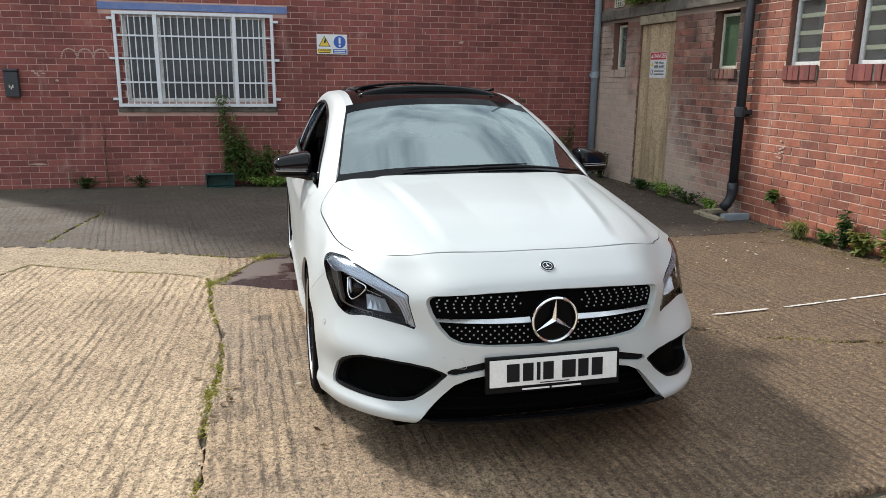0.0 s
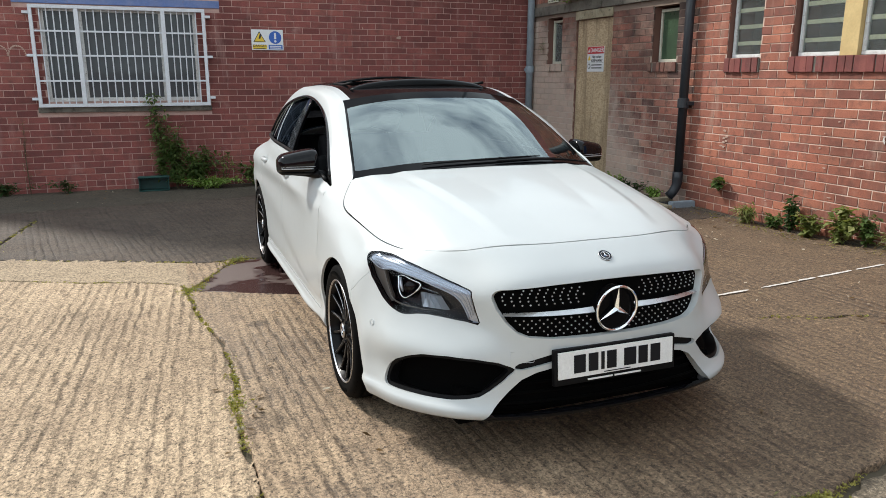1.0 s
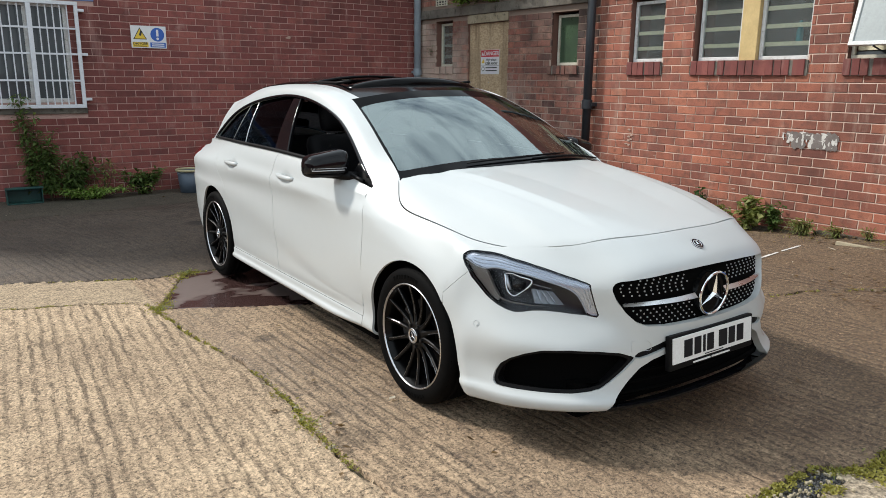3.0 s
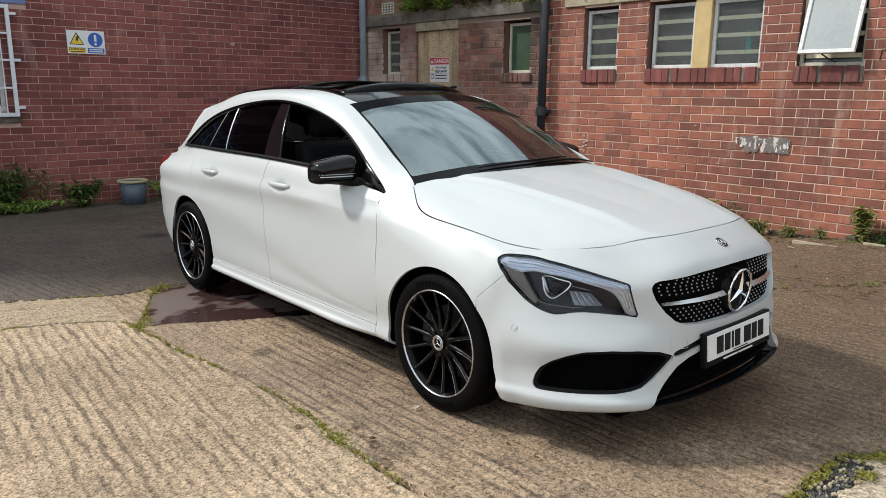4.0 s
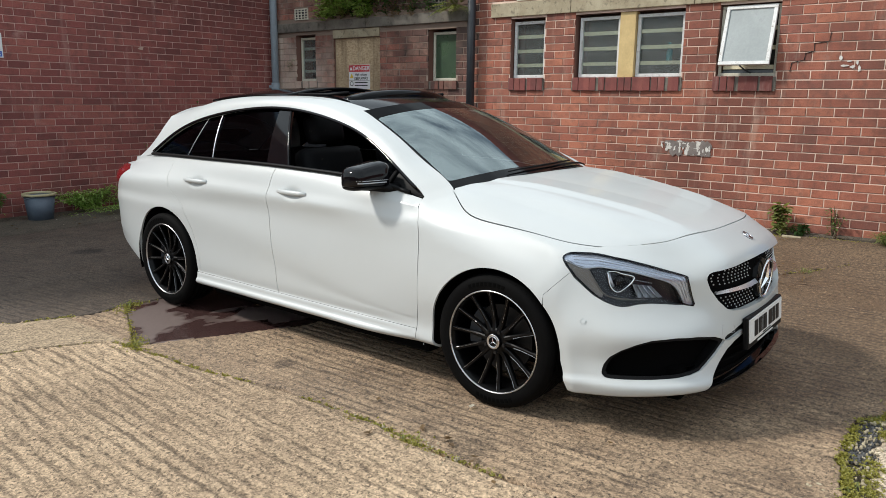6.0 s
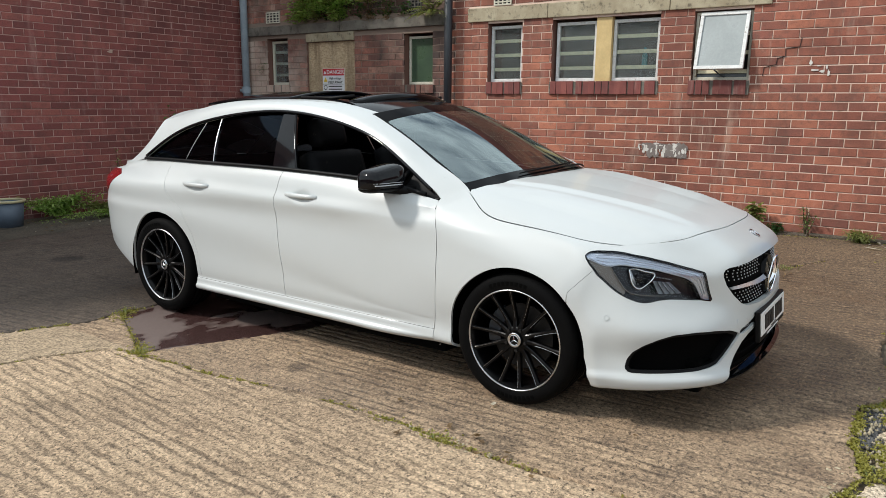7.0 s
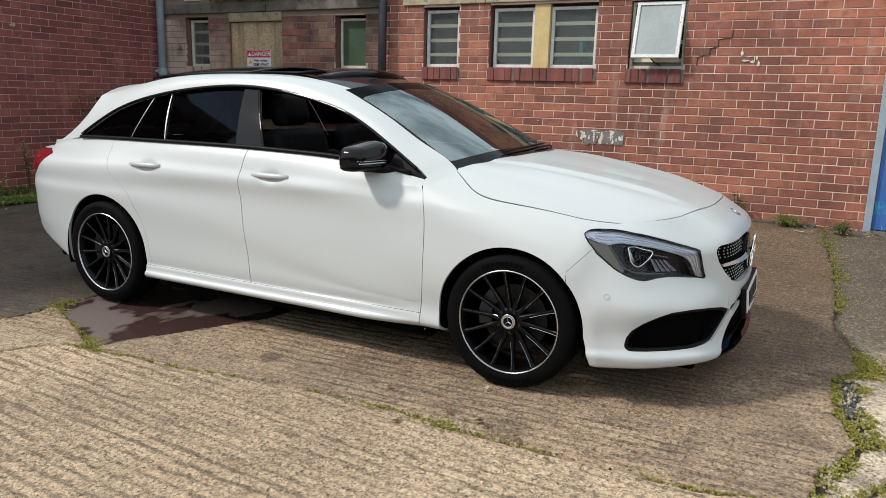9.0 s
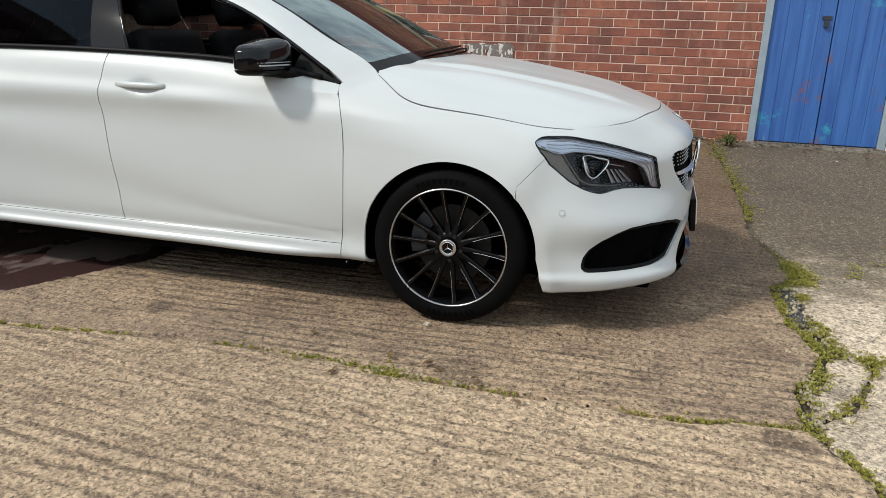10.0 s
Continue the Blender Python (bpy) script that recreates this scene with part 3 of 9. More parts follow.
count = 0
for key, (a, b, z0, z1) in WINDOWS.items():
    count += 1
    far = key in "ab"
    u0, u1 = -b, -a
    label = {"a": "small dusty window in a cream frame with dark panes", "b": "small window with a green pane in a cream frame", "one": "small steel window with a pale frame and brick sill", "two": "pair of pale steel windows with a yellow post between", "four": "top-hung pale window propped open over a brick sill"}[key]
    w = side_thing("window_%d" % count, label, "window", "structure")
    # a sheet behind the opening, coloured dark in place of an unlit room
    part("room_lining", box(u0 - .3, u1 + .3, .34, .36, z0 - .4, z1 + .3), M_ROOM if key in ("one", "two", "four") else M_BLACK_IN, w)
    if not far:
        sill_bricks(u0 - .01, u1 + .01, z0 - .145, z0, w, M_BRICK_BACK)
    else:
        sill_bricks(u0 - .03, u1 + .03, z0 - .11, z0, w, M_BRICK_OLD)
    sashes = [(u0 + .015, u1 - .015)] if key != "two" else [(u0 + .03, u0 + .525), (u0 + .715, u1 - .01)]
    if key == "two":
        part("post", box(u0 + .53, u0 + .71, .015, .11, z0, z1, .006), M_YELLOW, w, "yellow painted wooden post")
    for s0, s1 in sashes:
        zt = z1 - .03
        paint = M_CREAM if far else M_WHITE
        if key == "four":
            part("window_frame", frame_ring(bmesh.new(), s0 - .01, s1 + .01, z0 + .002, z1 - .01, .030, .05, .085), M_CREAM, w)
            sash = part("sash", frame_ring(bmesh.new(), s0 + .045, s1 - .018, -.585, 0, .034, -.018, .018), M_WHITE, w, "open white sash")
            part("pane", box(s0 + .076, s1 - .048, -.004, .004, -.555, -.030), M_FROST, sash)
            sash.matrix_basis = pose(0, .03, z1 - .02, -15.5, 0, 0)
            for k in range(3):
                zz = z0 + .07 + k * .185
                part("slat", box(s0 + .02, s1 - .02, .10, .125, zz, zz + .04, .004), M_SLATS, w)
            bm = bmesh.new()
            add_tube(bm, [((s0 + s1) / 2 + .04, .06, z0 + .03), ((s0 + s1) / 2, -.02, z0 + .06), ((s0 + s1) / 2 - .02, -.14, z0 + .10)], .007, 8)
            part("stay", bm, M_PIPE_DARK, w)
            part("pane", box(s0 + .02, s1 - .02, .09, .095, z0 + .03, z0 + .06), M_PANE, w)
        else:
            depth = .06 if not far else .09
            part("window_frame", frame_ring(bmesh.new(), s0, s1, z0 + .004, zt, .034, depth, depth + .04), paint, w)
            part("pane", box(s0 + .03, s1 - .03, depth + .018, depth + .024, z0 + .03, zt - .03), M_GREEN_PANE if key == "b" else M_DUSTY, w)
            if key != "b":
                for k in range(3):
                    zz = z0 + .13 + k * .165
                    part("slat", box(s0 + .025, s1 - .025, depth + .030, depth + .055, zz, zz + .040, .004), M_SLATS if not far else M_PLASTER, w)
    if key == "two":
        bm = bmesh.new()
        add_revolve(bm, [(0, .0001), (0, .032), (.11, .032), (.15, .014), (.20, .012), (.20, .0001)], 16, "z")
        bottle = tagged(put_mesh("bottle", bm, M_BOTTLE), "turquoise plastic bottle standing behind the window", "bottle")
        bottle.matrix_basis = SIDE @ pose(u1 - .22, .20, z0 + .165)

# lintels
lintel = side_thing("lintel_1", "long pale weathered stone lintel in three lengths", "lintel", "structure")
for a, b in ((2.42, 3.50), (1.02, 2.414), (.03, 1.014)):
    part("lintel_stone", box(-b, -a, -.028, .10, 2.355, 2.515, .008), M_STONE, lintel)
lintel = side_thing("lintel_2", "dark sooty stone band under the ledge plants", "lintel", "structure")
for a, b in ((5.6, 7.60), (3.80, 5.593)):
    part("lintel_stone", box(-b, -a, -.045, .10, 2.345, 2.475, .01), M_STONE_DARK, lintel)
part("door_lintel", box(-6.27, -5.36, -.022, .08, 2.225, 2.342, .006), M_STONE, lintel)

# air bricks
for y0, y1, z0, z1, mat in ((2.90, 3.14, 2.53, 2.69, M_CREAM), (6.80, 7.09, 2.52, 2.68, M_CREAM), (1.28, 1.50, 2.535, 2.68, M_PIPE_DARK), (4.21, 4.43, 2.505, 2.685, M_STONE_DARK)):
    v = side_thing("air_brick", "pale pierced air brick set in the wall" if mat is M_CREAM else "dark pierced air brick set in the wall", "vent")
    bm = frame_ring(bmesh.new(), -y1, -y0, z0, z1, .016, -.020, .01, 0)
    n = 4
    for k in range(1, n):
        u = -y1 + (y1 - y0) * k / n
        add_box(bm, u - .008, u + .008, -.018, .01, z0 + .016, z1 - .016)
    for k in range(1, 4):
        z = z0 + (z1 - z0) * k / 4
        add_box(bm, -y1 + .016, -y0 - .016, -.017, .01, z - .007, z + .007)
    part("grid", bm, mat, v)["kind"] = "stuff"
    part("backing", box(-y1 + .01, -y0 - .01, -.006, .0, z0 + .01, z1 - .01), M_BLACK_IN, v)

# the boarded door
board = side_thing("boarded_door", "doorway closed with a weathered chipboard sheet", "door", "structure")
part("board", box(-6.275, -5.365, .035, .055, .10, 2.218, .002), M_OSB, board)
part("threshold", box(-6.28, -5.36, .0, .32, -.2, .10, .01), M_STONE_DARK, board)
part("backing", box(-6.28, -5.36, .30, .32, .1, 2.22), M_BLACK_IN, board)
bm = bmesh.new()
for u in (-6.24, -5.82, -5.40):
    for z in (.3, .9, 1.4, 2.0):
        bmesh.ops.create_cone(bm, cap_ends=True, segments=8, radius1=.006, radius2=.004, depth=.003, matrix=pose(u, .034, z, 90, 0, 0))
part("screws", bm, M_PIPE_GREY, board)["kind"] = "stuff"


def words(text, size, at, parent, mat, m=None, bold=0.0):
    c = bpy.data.curves.new("words", "FONT")
    c.body, c.size, c.align_x, c.align_y = text, size, "CENTER", "CENTER"
    c.extrude, c.offset, c.resolution_u = .0006, bold, 3
    tmp = bpy.data.objects.new("words", c)
    scene.collection.objects.link(tmp)
    me = bpy.data.meshes.new_from_object(tmp.evaluated_get(bpy.context.evaluated_depsgraph_get()))
    bpy.data.objects.remove(tmp)
    me.materials.clear()
    me.materials.append(mat)
    o = new("lettering", me)
    o.parent = parent
    o.matrix_basis = (m or Matrix()) @ pose(at[0], at[1], at[2], 90, 0, 0)
    return o


def triangle(u, y, z, r, mat, parent, name):
    bm = bmesh.new()
    out = [(u + r * math.sin(a), z + r * math.cos(a)) for a in (0, 2 * math.pi / 3, 4 * math.pi / 3)]
    add_prism(bm, out, .0015, pose(0, y, 0))
    return part(name, bm, mat, parent)


def disc(u, y, z, r, mat, parent, name):
    bm = bmesh.new()
    bmesh.ops.create_cone(bm, cap_ends=True, segments=28, radius1=r, radius2=r, depth=.0015, matrix=pose(u, y, z, 90, 0, 0))
    return part(name, bm, mat, parent)


# warning sign on the board
sign = side_thing("warning_sign", "white danger sign with a red heading on chipboard", "sign")
part("plate", box(-6.00, -5.585, .030, .034, 1.515, 1.852, .001), M_SIGN_WHITE, sign)
part("heading", box(-5.995, -5.59, .0285, .0305, 1.755, 1.848), M_SIGN_RED, sign)
words("DANGER", .082, (-5.755, .0278, 1.80), sign, M_SIGN_WHITE, bold=.0012)
triangle(-5.955, .0272, 1.792, .033, M_SIGN_WHITE, sign, "triangle")
triangle(-5.945, .0287, 1.690, .042, M_SIGN_YELLOW, sign, "triangle")
words("High voltage", .046, (-5.76, .0285, 1.715), sign, M_INK_SIGN, bold=.0004)
words("KEEP AWAY", .050, (-5.755, .0285, 1.660), sign, M_INK_SIGN, bold=.0012)
disc(-5.945, .0287, 1.590, .034, M_INK_SIGN, sign, "round_mark")
disc(-5.945, .0275, 1.590, .024, M_SIGN_WHITE, sign, "round_mark")
for z in (1.605, 1.565):
    part("print_bar", box(-5.885, -5.63, .0287, .0297, z - .007, z + .007), M_INK_SIGN, sign)
part("divider", box(-5.995, -5.59, .0287, .0297, 1.632, 1.635), M_INK_SIGN, sign)

# two-part sign on the rear wall
sign = tagged(empty("warning_sign"), "white double safety sign with yellow triangle and blue disc", "sign")
sign.matrix_basis = pose(-.025, BY - .018, 1.938)
part("plate", box(-.218, .218, -.003, .003, -.138, .138, .001), M_SIGN_WHITE, sign)
triangle(-.108, -.0045, .018, .098, M_INK_SIGN, sign, "triangle")
triangle(-.108, -.0060, .018, .080, M_SIGN_YELLOW, sign, "triangle")
part("mark", box(-.120, -.096, -.0085, -.0065, -.02, .045, 0, pose(0, 0, 0, 0, 18, 0)), M_INK_SIGN, sign)
part("caption_panel", box(-.205, -.012, -.0055, -.0035, -.126, -.066), M_SIGN_YELLOW, sign)
words("DANGER", .046, (-.108, -.0062, -.083), sign, M_INK_SIGN, bold=.0006)
part("print_bar", box(-.19, -.03, -.0072, -.0058, -.119, -.110), M_INK_SIGN, sign)
disc(.108, -.0045, .033, .086, M_SIGN_BLUE, sign, "round_mark")
part("stroke", box(.094, .122, -.0072, -.0052, .012, .095, .0), M_SIGN_WHITE, sign)
disc(.108, -.0062, -.018, .016, M_SIGN_WHITE, sign, "dot")
part("caption_panel", box(.012, .205, -.0055, -.0035, -.126, -.066), M_SIGN_BLUE, sign)
for z in (-.084, -.108):
    part("print_bar", box(.03, .187, -.0072, -.0058, z - .006, z + .006), M_SIGN_WHITE, sign)

# blue double door
door = side_thing("door_1", "weathered blue double door with a pale frame", "door", "structure")
part("door_frame", box(1.60, 1.665, -.012, .10, .10, 2.42, .005), M_PIPE_GREY, door, "pale grey door frame")
part("door_frame", box(2.735, 2.80, -.012, .10, .10, 2.42, .005), M_PIPE_GREY, door)
part("door_frame", box(1.665, 2.735, -.012, .10, 2.355, 2.42, .005), M_PIPE_GREY, door)
for a, b in ((1.668, 2.196), (2.204, 2.732)):
    leaf = part("door_leaf", box(a, b, .030, .075, .175, 2.352, .004), M_BLUE_DOOR, door)
    n = 4
    w = (b - a) / n
    for k in range(n):
        part("board", box(a + w * k + .0012, a + w * (k + 1) - .0012, .020, .031, .178, 2.348, .002), M_BLUE_DOOR, leaf)
part("threshold", box(1.60, 2.80, -.16, .33, -.2, .168, .02), M_STONE_DARK, door, "worn concrete threshold")
bm = box(2.09, 2.17, .008, .020, 1.30, 1.335, .003)
add_box(bm, 2.11, 2.15, -.012, .02, 1.235, 1.29, .006)
part("hasp", bm, M_PIPE_DARK, door, "rusty hasp and padlock")
part("handle", box(2.17, 2.185, .0, .02, 1.52, 1.64, .003), M_PIPE_DARK, door)
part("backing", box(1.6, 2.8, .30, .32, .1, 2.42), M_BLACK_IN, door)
tagged(put_mesh("white_pier", box(RX - .014, RX - .004, -4.2, -2.805, .12, 3.6), M_FLAKE), "flaking white paint on the brickwork beside the door", "paint", kind="structure")

# rain pipes
pipe = tagged(empty("rain_pipe"), "black cast-iron rain pipe with a collar and shoe", "pipe")
bm = bmesh.new()
add_tube(bm, [(4.035, 3.74, 3.8), (4.035, 3.74, .32)], .050, 20)
part("pipe", bm, M_PIPE_DARK, pipe, smooth=True)
for z in (1.16, 3.0):
    bm = bmesh.new()
    add_tube(bm, [(4.035, 3.74, z - .055), (4.035, 3.74, z - .05), (4.035, 3.74, z + .05), (4.035, 3.74, z + .055)], [.055, .064, .064, .055], 20)
    add_box(bm, 4.03, 4.125, 3.66, 3.82, z - .022, z + .022, .004)
    part("collar", bm, M_PIPE_DARK, pipe, smooth=False)
bm = bmesh.new()
add_tube(bm, [(4.035, 3.74, .38), (4.035, 3.74, .30), (4.03, 3.742, .22), (3.99, 3.75, .14), (3.94, 3.76, .09)], [.060, .060, .056, .054, .052], 20)
part("shoe", bm, M_PIPE_DARK, pipe, smooth=True)
pipe = tagged(empty("rain_pipe"), "grey painted rain pipe in the wall corner", "pipe")
bm = bmesh.new()
add_tube(bm, [(4.045, 7.50, 6.9), (4.045, 7.50, 0.0)], .055, 20)
part("pipe", bm, M_PIPE_GREY, pipe, smooth=True)
for z in (1.55, 3.3):
    bm = bmesh.new()
    add_tube(bm, [(4.045, 7.50, z - .05), (4.045, 7.50, z - .045), (4.045, 7.50, z + .045), (4.045, 7.50, z + .05)], [.058, .066, .066, .058], 20)
    add_box(bm, 4.0, 4.09, 7.50, 7.61, z - .02, z + .02, .004)
    part("collar", bm, M_PIPE_GREY, pipe)
gully = tagged(empty("gully"), "pale concrete gully surround under the rain pipe", "drain")
gz0 = float(ground_z(3.95, 3.7))
part("surround", box(3.72, 3.80, 3.50, 3.98, gz0 - .02, gz0 + .035, .01), M_STONE, gully)
part("surround", box(3.80, 4.12, 3.50, 3.58, gz0 - .02, gz0 + .07, .01), M_PIPE_GREY, gully)
part("surround", box(3.80, 4.12, 3.90, 3.98, gz0 - .02, gz0 + .05, .01), M_STONE, gully)
bm = bmesh.new()
for k in range(6):
    add_box(bm, 3.81, 4.11, 3.60 + k * .05, 3.625 + k * .05, gz0 - .01, gz0 + .01)
part("grate", bm, M_PIPE_DARK, gully)

# barred window in the rear wall
w = tagged(empty("window_6"), "wide window behind a white welded bar screen", "window", kind="structure")
w.matrix_basis = REAR
U0, U1, Z0, Z1 = -2.94, -.845, 1.055, 2.315
part("bar_frame", frame_ring(bmesh.new(), U0, U1, Z0, Z1, .042, -.085, -.045), M_BARS, w)
for u in (-2.405, -1.375):
    part("bar_post", box(u - .026, u + .026, -.085, -.045, Z0 + .042, Z1 - .042, .004), M_BARS, w)
for z in (1.385, 1.70, 2.0):
    part("bar_rail", box(U0 + .042, U1 - .042, -.072, -.052, z - .011, z + .011, .002), M_BARS, w)
stick = None
for a, b, n in ((U0 + .042, -2.431, 5), (-2.379, -1.401, 10), (-1.349, U1 - .042, 5)):
    for k in range(1, n + 1):
        u = a + (b - a) * k / (n + 1)
        if stick is None:
            bm = bmesh.new()
            add_tube(bm, [(0, 0, Z0 + .03), (0, 0, Z1 - .03)], .0075, 8)
            o = part("bar", bm, M_BARS, w)
            stick = o.data
        else:
            o = new("bar", stick)
            o.parent = w
        o.matrix_basis = pose(u, -.062, 0)
for u in (U0, U1):
    for z in (1.16, 1.70, 2.22):
        d = -.07 if u == U0 else .07
        part("lug", box(min(u, u + d), max(u, u + d), -.075, .0, z - .016, z + .016, .003), M_BARS, w)
part("window_frame", frame_ring(bmesh.new(), back_hole[0], back_hole[1], back_hole[2], back_hole[3], .05, .06, .11), M_WHITE, w)
for u in (-2.38, -1.40):
    part("mullion", box(u - .03, u + .03, .06, .11, back_hole[2] + .05, back_hole[3] - .05, .004), M_WHITE, w)
for a, b in ((-2.79, -2.41), (-2.35, -1.43), (-1.37, -1.0)):
    part("pane", box(a, b, .078, .084, back_hole[2] + .05, back_hole[3] - .05), M_PANE, w)
part("lintel", box(-3.12, -.645, -.014, .10, 2.335, 2.43, .006), M_BLUE_LINTEL, w, "faded blue painted lintel")
part("sill", box(-2.96, -.83, -.035, .06, .985, 1.05, .008), M_STONE_DARK, w)
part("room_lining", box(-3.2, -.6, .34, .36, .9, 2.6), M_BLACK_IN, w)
box_ = tagged(empty("letter_box"), "black metal letter box fixed to brick", "letter box")
box_.matrix_basis = pose(-4.235, BY - .012, 1.36)
part("body", box(-.085, .085, -.09, 0, -.18, .15, .012), M_PIPE_DARK, box_)
part("lid", box(-.092, .092, -.105, 0, .15, .185, .012), M_PIPE_DARK, box_)
for k in range(3):
    part("mark", box(-.03 + k * .02, -.02 + k * .022, -.0935, -.089, -.06 - .02 * (k % 2), -.02 - .02 * (k % 2)), M_FLAKE, box_)


def flakes(name, label, spots, seed, m, depth=.0012, mat=None):
    """Thin irregular remnants of paint on a wall: spots of (u, z, width, height)."""
    rng = random.Random(seed)
    bm = bmesh.new()
    for u, z, w, h in spots:
        k = rng.randint(7, 11)
        out = []
        for i in range(k):
            a = 2 * math.pi * i / k
            r = rng.uniform(.55, 1.15)
            out.append((u + w / 2 * r * math.cos(a), z + h / 2 * r * math.sin(a)))
        add_prism(bm, out[::-1], depth, pose(0, -.0125 - rng.uniform(0, .0008), 0))
    ob = put_mesh(name, bm, mat or M_FLAKE)
    ob.matrix_basis = m
    return tagged(ob, label, "paint", kind="stuff")


rng = random.Random(5)
flakes("paint_smear", "dark grey smear of old paint on brick", [(-1.185 + .052 * i, .952 - .075 * (j == 0) + rng.uniform(-.006, .006), .095, .098) for j in range(2) for i in range(9) if not (j == 0 and i in (0, 3))], 3, SIDE, .0006, M_SMEAR)
letters = []
for u, ln, w in ((-1.255, .05, .016), (-1.20, .08, .022), (-1.175, .06, .03), (-1.14, .10, .03), (-1.115, .07, .022), (-1.06, .09, .018), (-1.03, .06, .014), (-.985, .11, .03), (-.955, .08, .026), (-.915, .11, .024), (-.88, .07, .03), (-.855, .11, .022), (-.815, .08, .018), (-.785, .10, .026), (-.755, .07, .016)):
    letters += [(u + rng.uniform(-.006, .006), .945 - f * ln + .02, w * rng.uniform(.9, 1.5), ln * .6) for f in (.15, .5, .85)]
letters += [(rng.uniform(-1.27, -.74), .975 + rng.uniform(-.018, .012), rng.uniform(.02, .06), rng.uniform(.008, .018)) for _ in range(16)]
flakes("paint_remains", "broken white paint marks left on brick", letters, 4, SIDE, .0014)
flakes("paint_remains", "small white paint splashes on brick", [(.36, 1.80, .03, .06), (.40, 1.73, .07, .025), (.46, 1.72, .05, .03), (.50, 1.76, .02, .05), (.52, 1.70, .03, .07), (.43, 1.77, .05, .015)], 6, SIDE, .0014)
flakes("paint_remains", "scuffed pale paint patches on brick", [(-2.05 + rng.uniform(-.7, .7), .55 + rng.uniform(-.35, .7), rng.uniform(.02, .07), rng.uniform(.006, .016)) for i in range(14)] + [(-3.15 + rng.uniform(-.08, .08), .8 + rng.uniform(-.1, .1), .05, .025) for i in range(7)], 8, SIDE, .0010, M_LIME)
flakes("paint_remains", "faint pale scribble and scuffs on dark brick", [(-3.52 + .20 * j + .095 * math.cos(a), 1.70 + .115 * math.sin(a), .026, .024) for j in range(3) for a in np.linspace(0, math.pi, 15)] + [(-3.98 + .03 * i, 1.52 - .03 * (i % 3), .06, .03) for i in range(5)] + [(-4.05, .28, .24, .03), (.95, 2.05, .012, .12), (1.35, 2.12, .02, .05), (-3.7, 1.4, .05, .04), (1.9, 2.0, .10, .05)], 9, REAR, .0010, M_LIME)

# a stepped crack along the joints beside the open window
def crack(points, m, width, label):
    bm = bmesh.new()
    for (u0, z0), (u1, z1) in zip(points, points[1:]):
        e = Vector((u1 - u0, 0, z1 - z0))
        side = Vector((-e.z, 0, e.x)).normalized() * width / 2
        a, b = Vector((u0, -.0125, z0)) - e * .02, Vector((u1, -.0125, z1)) + e * .02
        lo = [bm.verts.new(p) for p in (a - side, b - side, b + side, a + side)]
        hi = [bm.verts.new(v.co + Vector((0, .02, 0))) for v in lo]
        bm.faces.new(lo)
        for i in range(4):
            bm.faces.new((lo[i], lo[(i + 1) % 4], hi[(i + 1) % 4], hi[i]))
    bmesh.ops.recalc_face_normals(bm, faces=bm.faces[:])
    ob = put_mesh("wall_crack", bm, M_BLACK_IN)
    ob.matrix_basis = m
    tagged(ob, label, "crack", kind="structure")


crack([(.26, 2.03), (.25, 1.95), (.127, 1.934), (.132, 1.865), (.06, 1.849), (.054, 1.789), (-.053, 1.764), (-.062, 1.683)], SIDE, .0032, "dark stepped crack along the brick joints")

